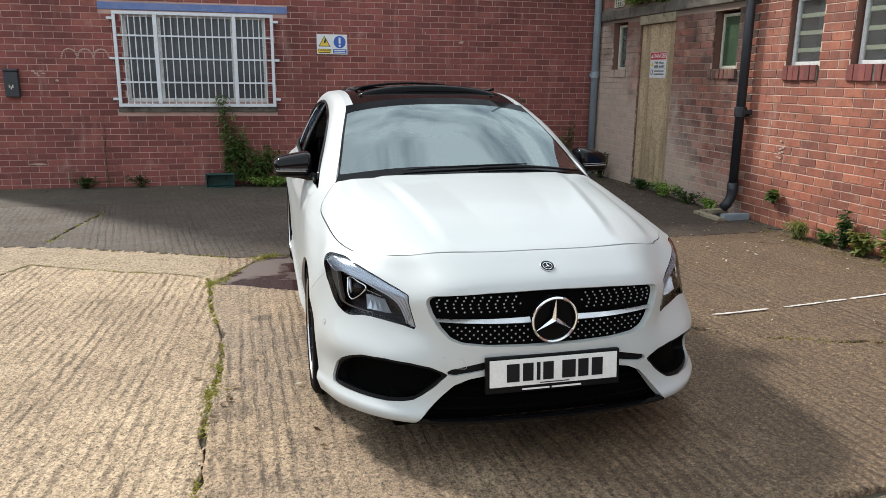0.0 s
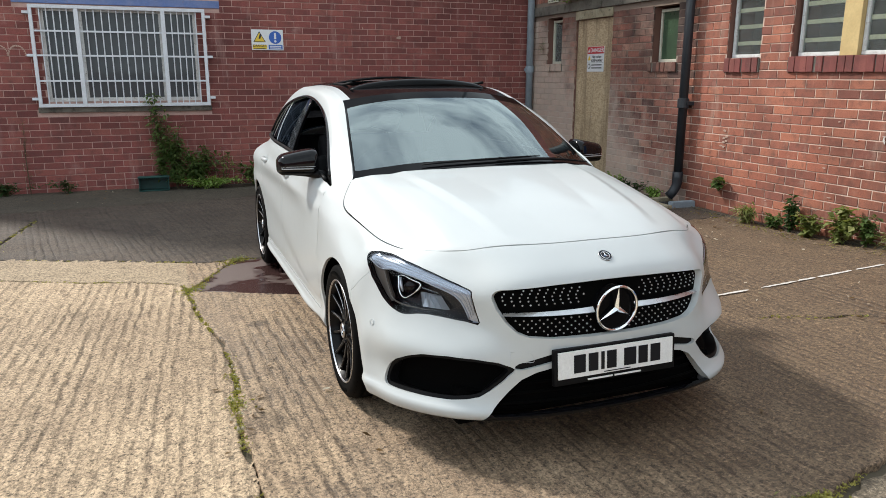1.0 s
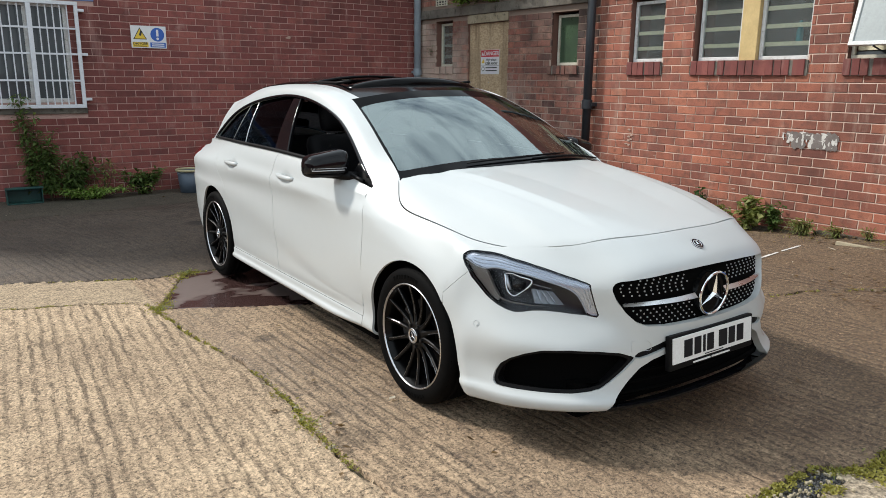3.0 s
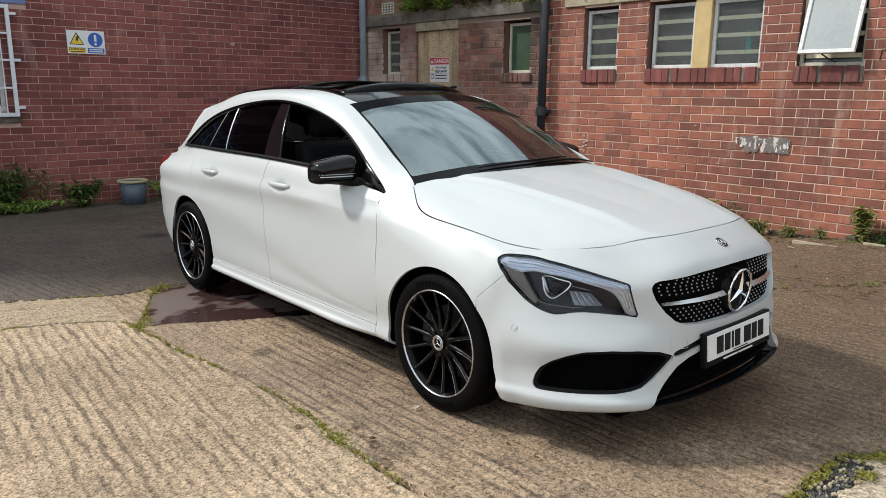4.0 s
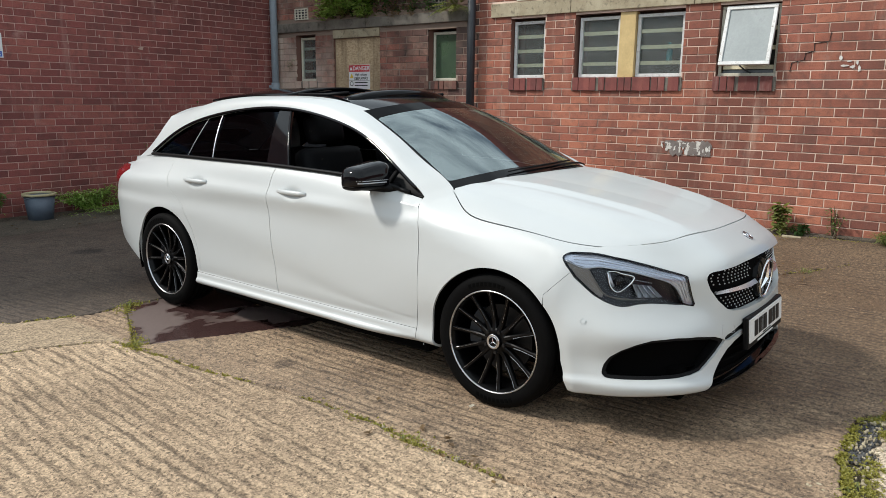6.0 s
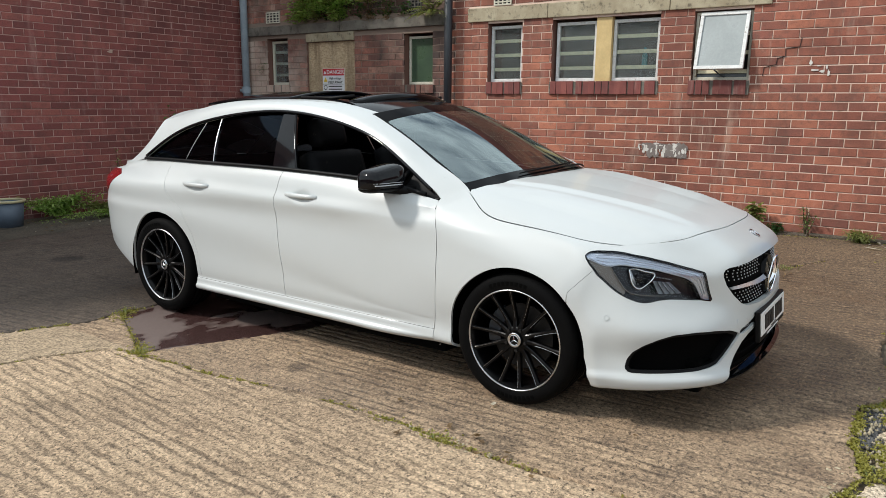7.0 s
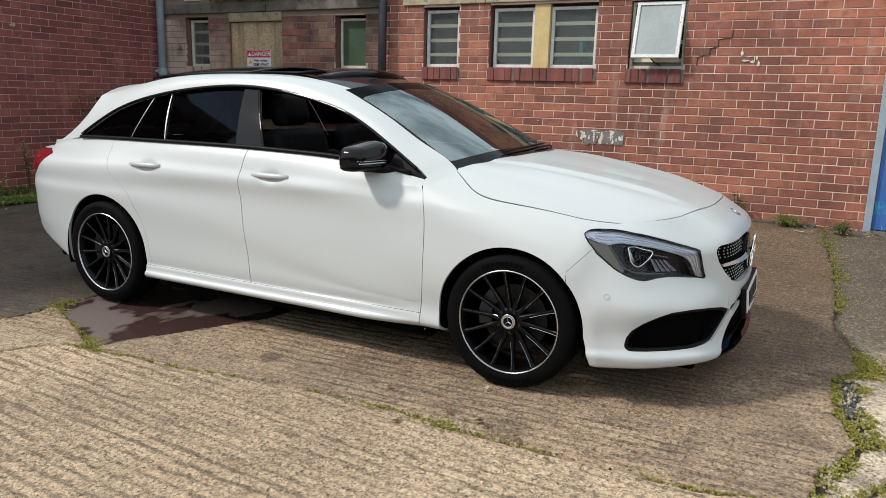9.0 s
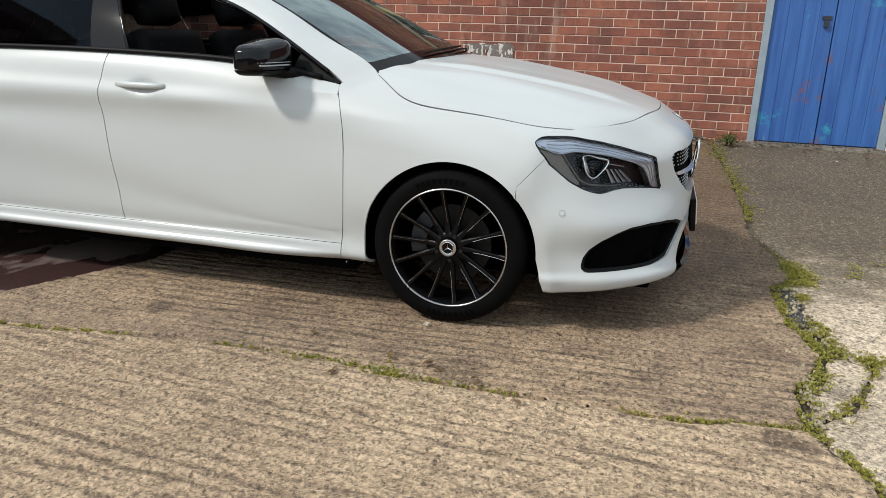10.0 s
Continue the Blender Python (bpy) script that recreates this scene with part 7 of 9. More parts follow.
for cut, fn, sgn in zip(lamps, lamp_lines, (-1, 1)):
    pick = lambda q: full_nose.near(q if sgn < 0 else skew((-q[0], q[1], q[2])))
    sunk = lambda q, d: full_nose.point(*pick(q), d)[0]
    field = lambda pts: shape([tuple(pick(q)) for q in pts], on_net)
    lamp = cut.moved(.055).mesh("head_lamp", M_LAMP_DARK, car, skirt=0, label="black head lamp with clear lens")
    cut.mesh("lens", M_LENS, lamp, skirt=0)
    _, seal = cut.split(offset(fn, .0055))
    seal.moved(.0006).mesh("lamp_seal", M_GLOSS, lamp, skirt=.05)
    # the brow: a bright ribbed strip below the upper edge that turns down at the inner end
    brow = cut.split(offset(fn, .006))[0].split(field(lamp_pts[:14] + brow_low[::-1]))[0]
    brow.moved(.012).mesh("brow_strip", M_BROW, lamp, skirt=.03, label="bright ribbed light strip")
    upper = [lamp_pts[0], lamp_pts[2], lamp_pts[4], lamp_pts[5], lamp_pts[6], lamp_pts[7], lamp_pts[8], lamp_pts[9], lamp_pts[10], lamp_pts[11], lamp_pts[12], lamp_pts[13]]
    for k, rad in ((.30, .0012), (.52, .0016), (.74, .0012), (1.0, .0034)):
        line = [np.array(a) * (1 - k) + np.array(b) * k for a, b in zip(upper, brow_low)]
        line = line[1:11] if k < 1 else line[:11]
        at = np.concatenate([[0], np.cumsum([np.linalg.norm(b - a) for a, b in zip(line, line[1:])])])
        bm = bmesh.new()
        add_tube(bm, [sunk(q, .0105) for q in spline_at(at, np.array(line), np.linspace(0, at[-1], 28))], rad, 6)
        part("light_guide", bm, M_LAMP_WHITE, lamp, smooth=True)
    # grey side reflector between the outer edge and the hook
    side = cut.split(offset(fn, .008))[0].split(field([brow_low[0], brow_low[1], brow_low[2]] + hook_line[1:4] + [(-.785, -.48, .588), (-.80, -.42, .622), (-.815, -.36, .67), (-.822, -.325, .72)]))[0]
    side.moved(.022).mesh("side_reflector", M_LAMP_SIDE, lamp, skirt=.01, label="smoky grey side reflector")
    bm = bmesh.new()
    at = np.concatenate([[0], np.cumsum([math.dist(a, b) for a, b in zip(hook_line, hook_line[1:])])])
    add_tube(bm, [sunk(q, .014) for q in spline_at(at, np.array(hook_line), np.linspace(0, at[-1], 26))], [.0034] * 16 + [.0034 - .00028 * k for k in range(10)], 8)
    part("light_hook", bm, M_LAMP_SIDE, lamp, smooth=True)
    # projector: a bright D-shaped rim round a dark ball lens
    closed = np.array(eye_rim + eye_rim[:1])
    at = np.concatenate([[0], np.cumsum(np.linalg.norm(np.diff(closed, axis=0), axis=1))])
    ring = [sunk(q, .020) for q in spline_at(at, closed, np.linspace(0, at[-1], 40))]
    bm = bmesh.new()
    add_tube(bm, ring, [.0052 - .0030 * abs(k / 20 - 1) if k > 20 else .0022 + .0030 * (k / 20) for k in range(40)][20:] + [.0052 - .003 * k / 20 for k in range(20)], 8)
    part("projector_rim", bm, M_CHROME, lamp, smooth=True)
    bowl = cut.split(field(eye_rim))[0]
    bowl.moved(.048).mesh("projector_bowl", M_LAMP_DARK, lamp, skirt=-.024)
    p, n = full_nose.point(*pick((-.724, -.545, .662)), .040)
    n = Vector((n.x * .6, -1, 0)).normalized()
    bm = bmesh.new()
    bmesh.ops.create_uvsphere(bm, u_segments=24, v_segments=12, radius=.030, matrix=Matrix.LocRotScale((0, 0, 0), None, (1, 1, .62)))
    ball = part("projector_lens", bm, M_GLOSS, lamp, smooth=True)
    ball.matrix_basis = Matrix.Translation(p) @ n.to_track_quat("Z", "Y").to_matrix().to_4x4()
    # the projector's highlight, modelled as a pale tube
    bm = bmesh.new()
    add_tube(bm, [sunk(q, .026) for q in ((-.748, -.497, .695), (-.746, -.508, .665), (-.742, -.522, .640))], [.006, .0075, .004], 8)
    part("projector_glint", bm, M_LAMP_GREY, lamp, "pale tube shaped as a glint in the projector", smooth=True)
    # second chamber: a fan of bright slanting facets over a dark ribbed indicator
    for k in range(4):
        f0, f1 = k / 4, (k + .93) / 4
        top = lambda f: np.array((-.690, -.591, .650)) * (1 - f) + np.array((-.634, -.653, .641)) * f
        low = lambda f: np.array((-.684, -.612, .598)) * (1 - f) + np.array((-.604, -.692, .596)) * f
        bm = bmesh.new()
        face = [sunk(q, d) for q, d in ((low(f0), .016), (low(f1), .030), (top(f1), .044), (top(f0), .026))]
        vs = [bm.verts.new(p) for p in face + [p + Vector((0, .006, 0)) for p in face]]
        for f in ((0, 1, 2, 3), (7, 6, 5, 4), (0, 4, 5, 1), (1, 5, 6, 2), (2, 6, 7, 3), (3, 7, 4, 0)):
            bm.faces.new([vs[i] for i in f])
        bmesh.ops.recalc_face_normals(bm, faces=bm.faces[:])
        part("reflector_cell", bm, M_LAMP_GREY, lamp)
    bm = bmesh.new()
    for k in range(11):
        f = k / 10
        q = np.array((-.684, -.596, .668)) * (1 - f) + np.array((-.640, -.648, .655)) * f
        bmesh.ops.create_uvsphere(bm, u_segments=6, v_segments=4, radius=.0022, matrix=Matrix.Translation(sunk(q, .022)))
    part("indicator_cells", bm, M_LAMP_GREY, lamp)["kind"] = "stuff"

# parking sensors and the towing cover
for q in ((-.827, -.432, .493), (.827, -.432, .493)):
    p, n = full_nose.point(*full_nose.near(q), -.001)
    bm = bmesh.new()
    add_revolve(bm, [(.0012, .0001), (.0012, .009), (-.002, .0095), (-.002, .0125), (.0005, .0125), (.0005, .0135), (-.004, .0138)], 20, "z")
    o = part("parking_sensor", bm, M_PAINT, bumper, smooth=False)
    o.matrix_basis = Matrix.Translation(p) @ n.to_track_quat("Z", "Y").to_matrix().to_4x4()
cover_pts = [(-.425, .470), (-.355, .466), (-.345, .455), (-.340, .432), (-.345, .428), (-.425, .430)]
bm = bmesh.new()
ring = [full_nose.at_front(x, z, -.0006)[0] for x, z in cover_pts]
add_tube(bm, ring + ring[:1], .0010, 5)
part("towing_cover", bm, M_STUD, bumper, smooth=True)

# mirrors: a gloss cap over a matt base, with the repeater let into the cap's face
def mirror_shell(sgn):
    bm = bmesh.new()
    secs = []
    for t in (0, .02, .06, .15, .3, .45, .6, .75, .86, .93, .97, 1.0):
        x = .792 + .208 * t
        shut = math.sqrt(max(0.0, 1 - max(0.0, (t - .80) / .205) ** 2.6)) if t < 1 else .30
        open_ = math.sqrt(1 - max(0.0, 1 - t / .10) ** 2 * .6)
        hz = (.073 - .020 * t ** 1.3) * (.35 + .65 * shut) * open_
        hy = (.104 - .022 * t) * (.25 + .75 * shut) * open_
        cz, cy = .948 + .073 - .019 * t ** 1.3, .775 + .022 * t
        ring = []
        for k in range(28):
            a = 2 * math.pi * k / 28
            c, s_ = math.cos(a), math.sin(a)
            yy = cy + hy * math.copysign(abs(c) ** .62, c) * (1.0 if c < 0 else .50)
            zz = cz + hz * math.copysign(abs(s_) ** .50, s_)
            ring.append(bm.verts.new((sgn * x, yy, zz)))
        secs.append(ring)
    for a, b in zip(secs, secs[1:]):
        for k in range(28):
            bm.faces.new((a[k], a[(k + 1) % 28], b[(k + 1) % 28], b[k]))
    bm.faces.new(secs[0])
    bm.faces.new(secs[-1][::-1])
    bmesh.ops.recalc_face_normals(bm, faces=bm.faces[:])
    return bm


def cut_level(bm, z, upper):
    geom = bm.verts[:] + bm.edges[:] + bm.faces[:]
    bmesh.ops.bisect_plane(bm, geom=geom, plane_co=(0, 0, z), plane_no=(0, 0, 1), clear_inner=upper, clear_outer=not upper)
    bmesh.ops.holes_fill(bm, edges=[e for e in bm.edges if e.is_boundary])
    return bm


for sgn in (-1, 1):
    cap = part("mirror_cap", cut_level(mirror_shell(sgn), .9725, True), M_GLOSS, car, "gloss black door mirror", smooth=True)
    base = cut_level(mirror_shell(sgn), .969, False)
    bmesh.ops.scale(base, vec=(1.004, 1.02, 1), verts=base.verts[:], space=pose(-sgn * .80, -.775, 0))
    part("mirror_base", base, M_PLASTIC, cap, "matt black mirror base", smooth=False)
    bm = bmesh.new()
    add_tube(bm, [(sgn * .765, .645, .952), (sgn * .80, .70, .956), (sgn * .85, .745, .960), (sgn * .93, .775, .962)], [.028, .024, .020, .014], 12)
    part("mirror_arm", bm, M_PLASTIC, cap, smooth=True)
    shell = mirror_shell(sgn)
    face_y = {}
    for v in shell.verts:
        face_y.setdefault(round(abs(v.co.x), 4), []).append(v.co.y)
    shell.free()
    fx = sorted(face_y)
    front_y = lambda x: float(np.interp(x, fx, [min(face_y[k]) for k in fx]))
    for z, x0, x1, rad, mat, nm in ((.9895, .825, .985, .0030, M_STUD, "repeater_lamp"), (1.0005, .815, .988, .0016, M_STUD, "repeater_edge")):
        bm = bmesh.new()
        add_tube(bm, [(sgn * x, front_y(x) + .0008, z - .004 * (x - x0)) for x in np.linspace(x0, x1, 14)], rad, 6)
        part(nm, bm, mat, cap, smooth=True)

# wipers on the cowl
for v0, v1, u0, u1 in ((.24, .72, .030, .062), (.52, .965, .028, .036)):
    bm = bmesh.new()
    line = []
    for k in range(9):
        t = k / 8
        p, n = screen.point(u0 + (u1 - u0) * t, v_end * (v0 + (v1 - v0) * t), -.012)
        line.append(p)
    add_tube(bm, line, [.003, .0045, .005, .0055, .006, .0055, .005, .0045, .003], 8)
    part("wiper", bm, M_PLASTIC, car, smooth=True)
bm = bmesh.new()
rr = [bm.verts.new((x * .68, .20 + .15 * abs(x) ** 2.2, 1.006 - .045 * abs(x) ** 2.2)) for x in np.linspace(-1, 1, 21)]
r2 = [bm.verts.new((x * .68, .29 + .15 * abs(x) ** 2.2, 1.030 - .045 * abs(x) ** 2.2)) for x in np.linspace(-1, 1, 21)]
for i in range(20):
    bm.faces.new((rr[i], rr[i + 1], r2[i + 1], r2[i]))
part("cowl", bm, M_PLASTIC, car, smooth=True)

# wheels
def build_wheel():
    rim = bmesh.new()
    add_revolve(rim, [(-.095, .236), (-.085, .228), (-.05, .222), (.05, .222), (.09, .227), (.098, .2365), (.104, .2375), (.104, .244), (-.095, .244)], 72, "x", closed=True)
    bmesh.ops.recalc_face_normals(rim, faces=rim.faces[:])
    wheel = part("wheel", rim, M_RIM, car, "black alloy wheel with a bright rim edge", smooth=True)
    bm = bmesh.new()
    add_revolve(bm, [(.1015, .2335), (.1065, .2350), (.1085, .2370), (.1078, .2400), (.1040, .2420)], 72, "x")
    part("rim_edge", bm, M_SILVER, wheel, smooth=True)
    bm = bmesh.new()
    prof = [(-.105, .243), (-.112, .262), (-.109, .290), (-.098, .306), (-.080, .3125)]
    for g in (-.055, -.018, .018, .055):
        prof += [(g - .006, .315), (g - .005, .308), (g + .005, .308), (g + .006, .315)]
    prof += [(.080, .3125), (.098, .306), (.109, .290), (.1125, .264), (.106, .242)]
    add_revolve(bm, prof, 90, "x")
    bmesh.ops.recalc_face_normals(bm, faces=bm.faces[:])
    part("tyre", bm, M_TYRE, wheel, smooth=True)
    # shallow tread cuts across the shoulder
    bm = bmesh.new()
    for k in range(60):
        a = 2 * math.pi * k / 60
        add_box(bm, .062, .0985, -.0018, .0018, .2985, .3070, m=Matrix.Rotation(a, 4, "X"))
    cuts = part("tread_pattern", bm, M_LINER, wheel)
    cuts["kind"] = "stuff"
    # raised lettering band on the sidewall, unreadable: plain bars
    bm = bmesh.new()
    for base_a in (-.35, 2.75):
        for k in range(9):
            a = base_a + k * .085
            add_box(bm, .1105, .1128, -.0075, .0075, .262, .280, m=Matrix.Rotation(a, 4, "X"))
    part("sidewall_pattern", bm, M_LINER, wheel)["kind"] = "stuff"
    # spokes
    sp = bmesh.new()
    for a, b in ((0, 1),):
        secs = []
        for r, w, x, d in ((.050, .0125, .080, .030), (.085, .0105, .074, .026), (.140, .0082, .076, .022), (.200, .0080, .087, .020), (.231, .0115, .094, .018)):
            secs.append([sp.verts.new(c) for c in ((x - d, -w, r), (x - .004, -w, r), (x, -w * .55, r), (x, w * .55, r), (x - .004, w, r), (x - d, w, r))])
        for s0, s1 in zip(secs, secs[1:]):
            for i in range(6):
                sp.faces.new((s0[i], s0[(i + 1) % 6], s1[(i + 1) % 6], s1[i]))
        sp.faces.new(secs[0]), sp.faces.new(secs[-1][::-1])
    bmesh.ops.recalc_face_normals(sp, faces=sp.faces[:])
    spoke = part("spoke", sp, M_RIM, wheel)
    eb = bmesh.new()
    prev = None
    for r, w, x in ((.100, .0056, .0752), (.140, .0046, .0768), (.200, .0045, .0880), (.230, .0062, .0948)):
        ring = [eb.verts.new((x, w - .0009, r)), eb.verts.new((x + .0004, w, r)), eb.verts.new((x - .0014, w + .0005, r))]
        if prev:
            for i in range(2):
                eb.faces.new((prev[i], ring[i], ring[i + 1], prev[i + 1]))
        prev = ring
    edge_me = part("spoke_edge", eb, M_SILVER, wheel)
    for k in range(14):
        m = Matrix.Rotation(2 * math.pi * k / 14, 4, "X")
        for src in (spoke, edge_me):
            o = src
            if k:
                o = new(src.name.split(".")[0], src.data)
                o.parent = wheel
            o.matrix_basis = m
    bm = bmesh.new()
    add_revolve(bm, [(.030, .068), (.066, .066), (.078, .058), (.082, .040), (.080, .036), (.078, .0001)], 40, "x")
    part("hub", bm, M_RIM, wheel, smooth=True)
    bm = bmesh.new()
    add_revolve(bm, [(.078, .036), (.093, .035), (.095, .030), (.092, .024), (.091, .0001)], 36, "x")
    part("hub_cap", bm, M_RIM, wheel, smooth=True)
    bm = bmesh.new()
    add_revolve(bm, [(.090, .0352), (.0948, .0345), (.0958, .0325), (.0952, .0262), (.0942, .0250), (.091, .0245)], 36, "x")
    part("cap_ring", bm, M_SILVER, wheel, smooth=True)
    st = emblem((0, 0, 0), .0235, 0, wheel, "hub_emblem")
    st.matrix_basis = pose(.0955, 0, 0, 0, 0, 90)
    for k in range(5):
        a = 2 * math.pi * (k + .5) / 5
        bm = bmesh.new()
        bmesh.ops.create_cone(bm, cap_ends=True, segments=6, radius1=.0095, radius2=.008, depth=.016, matrix=Matrix.Translation((.080, .052 * math.sin(a), .052 * math.cos(a))) @ pose(0, 0, 0, 0, 90, 0))
        part("wheel_bolt", bm, M_DISC, wheel)
    bm = bmesh.new()
    add_revolve(bm, [(-.01, .06), (-.01, .158), (.012, .158), (.012, .06)], 48, "x", closed=True)
    part("brake_disc", bm, M_DISC, wheel, smooth=False)
    bm = bmesh.new()
    for k in range(7):
        a = radians(40 + k * 9)
        add_box(bm, -.03, .038, -.014, .014, .105, .172, .004, m=Matrix.Rotation(a, 4, "X"))
    part("brake_caliper", bm, M_PIPE_DARK, wheel)
    return wheel


wheel = build_wheel()
wheel.matrix_basis = pose(-.762, 0, .3165, 0, 0, 180) @ pose(0, 0, 0, 8, 0, 0)
for m in (pose(-.762, 2.662, .3165, 0, 0, 180) @ pose(0, 0, 0, 20, 0, 0), pose(.762, 0, .3165, 11, 0, 0), pose(.762, 2.662, .3165, 3, 0, 0)):
    copy_thing(wheel, m)
# wheel housings and floor pan
for y in (ARCH_F[0], ARCH_R[0]):
    for sgn in (-1, 1):
        bm = bmesh.new()
        prev = None
        for k in range(25):
            a = radians(-17 + k * 214 / 24)
            r = R_ARCH + .012
            ring = [bm.verts.new((sgn * x, y + r * math.cos(a), ARCH_F[1] + r * math.sin(a))) for x in (.855, .60)]
            if prev:
                bm.faces.new((prev[0], prev[1], ring[1], ring[0]))
            prev = ring
        bmesh.ops.recalc_face_normals(bm, faces=bm.faces[:])
        part("wheel_housing", bm, M_LINER, car, smooth=True)
bm = bmesh.new()
add_box(bm, -.60, .60, -.78, 3.45, .155, .30, .02)
add_box(bm, -.80, .80, .42, 2.22, .150, .30, .02)
part("floor_pan", bm, M_LINER, car)
for y0, y1 in ((-.5, .45), (2.2, 3.2)):
    part("bulkhead", box(-.60, .60, y0, y1, .28, .62, .02), M_LINER, car)

# cabin
def seat_mesh(x, y, rec):
    bm = bmesh.new()
    add_box(bm, x - .25, x + .25, y - .27, y + .25, .42, .58, .05)
    add_box(bm, -.24, .24, -.07, .07, 0, .60, .06, m=pose(x, y + .25, .52, -rec, 0, 0))
    add_box(bm, -.28, -.17, -.11, .05, .05, .45, .04, m=pose(x, y + .25, .52, -rec, 0, 0))
    add_box(bm, .17, .28, -.11, .05, .05, .45, .04, m=pose(x, y + .25, .52, -rec, 0, 0))
    add_box(bm, -.13, .13, -.06, .05, .62, .80, .045, m=pose(x, y + .25, .52, -rec, 0, 0))
    return bm


for x in (-.37, .37):
    part("front_seat", seat_mesh(x, 1.18 if x < 0 else 1.22, 16), M_SEAT, car, "black seat with headrest", smooth=True)
part("rear_bench", box(-.62, .62, 2.0, 2.5, .42, .60, .06), M_SEAT, car)
bm = bmesh.new()
add_box(bm, -.62, .62, -.07, .07, 0, .52, .06, m=pose(0, 2.48, .52, -22, 0, 0))
part("rear_backrest", bm, M_SEAT, car)
bm = bmesh.new()
prev = None
for y, z in ((.24, .985), (.42, 1.0), (.62, .985), (.78, .93), (.80, .80), (.74, .60)):
    ring = [bm.verts.new((x, y + .14 * (abs(x) / .68) ** 2, z - .05 * (abs(x) / .68) ** 3)) for x in np.linspace(-.66, .66, 13)]
    if prev:
        for i in range(12):
            bm.faces.new((prev[i], prev[i + 1], ring[i + 1], ring[i]))
    prev = ring
bmesh.ops.recalc_face_normals(bm, faces=bm.faces[:])
part("dashboard", bm, M_SEAT, car, smooth=True)
bm = bmesh.new()
ring = []
for k in range(33):
    a = 2 * math.pi * k / 32
    ring.append((pose(-.37, .93, .90, 25, 0, 0) @ Vector((.185 * math.cos(a), 0, .185 * math.sin(a)))))
add_tube(bm, ring, .016, 8, caps=False)
part("steering_wheel", bm, M_SEAT, car, smooth=True)
part("rear_view_mirror", box(-.12, .12, .985, 1.01, 1.235, 1.30, .01), M_SEAT, car)
headliner = Skin.net([mirrored(list(r[2:])[::-1]) for r in house[4:]], 0.05, 0.05)
if headliner.n[len(headliner.n) // 2][2] < 0:
    headliner = Skin.net([mirrored(list(r[2:])[::-1]) for r in house[4:]], 0.05, 0.05, flip=True)
_, headliner = headliner.split(open_line)
headliner.moved(.035).mesh("headliner", M_SEAT, car, skirt=0)

# ---- plants, litter and loose things ----
def leaf_paint(name, a, b, c):
    m = shader(name, a, 0.55)
    n = Nodes(m)
    isle = n.t.nodes.new("ShaderNodeNewGeometry").outputs["Random Per Island"]
    col = n.ramp(isle, (0.0, a), (0.5, b), (1.0, c))
    n.base(n.mix(n.ramp(n.noise(60, 3, 0.6, co=n.world()), (0.4, 0.0), (0.8, 0.4)), col, tuple(v * .5 for v in a)))
    thin, both = n.t.nodes.new("ShaderNodeBsdfTranslucent"), n.t.nodes.new("ShaderNodeMixShader")
    out = [k for k in n.t.nodes if k.type == "OUTPUT_MATERIAL"][0]
    n.link(n.mix(1.0, n.b.inputs["Base Color"].links[0].from_socket, (1.2, 1.2, 0.8), "MULTIPLY"), thin.inputs["Color"])
    both.inputs[0].default_value = 0.4
    n.link(n.b.outputs[0], both.inputs[1])
    n.link(thin.outputs[0], both.inputs[2])
    n.link(both.outputs[0], out.inputs["Surface"])
    return m


M_LEAF = leaf_paint("weed_leaf", (0.055, 0.10, 0.025), (0.10, 0.165, 0.04), (0.16, 0.215, 0.065))
M_LEAF_LIGHT = leaf_paint("bright_weed_leaf", (0.14, 0.175, 0.045), (0.21, 0.245, 0.07), (0.30, 0.31, 0.12))
M_LEAF_MID = leaf_paint("ledge_leaf", (0.14, 0.25, 0.045), (0.28, 0.44, 0.09), (0.44, 0.55, 0.19))
M_LEAF_DARK = leaf_paint("dark_weed_leaf", (0.022, 0.055, 0.014), (0.04, 0.09, 0.02), (0.065, 0.12, 0.03))
M_MOSS = leaf_paint("moss", (0.21, 0.195, 0.032), (0.30, 0.28, 0.052), (0.40, 0.37, 0.10))
M_STEM = worn("brown_stem", (0.10, 0.075, 0.04), (0.07, 0.05, 0.03), 0.8, 20, 90, 0.2)
M_DRY = leaf_paint("dry_leaf", (0.15, 0.095, 0.045), (0.22, 0.145, 0.075), (0.10, 0.06, 0.03))
M_PALE_BIT = leaf_paint("pale_litter", (0.50, 0.46, 0.38), (0.62, 0.59, 0.52), (0.40, 0.33, 0.25))


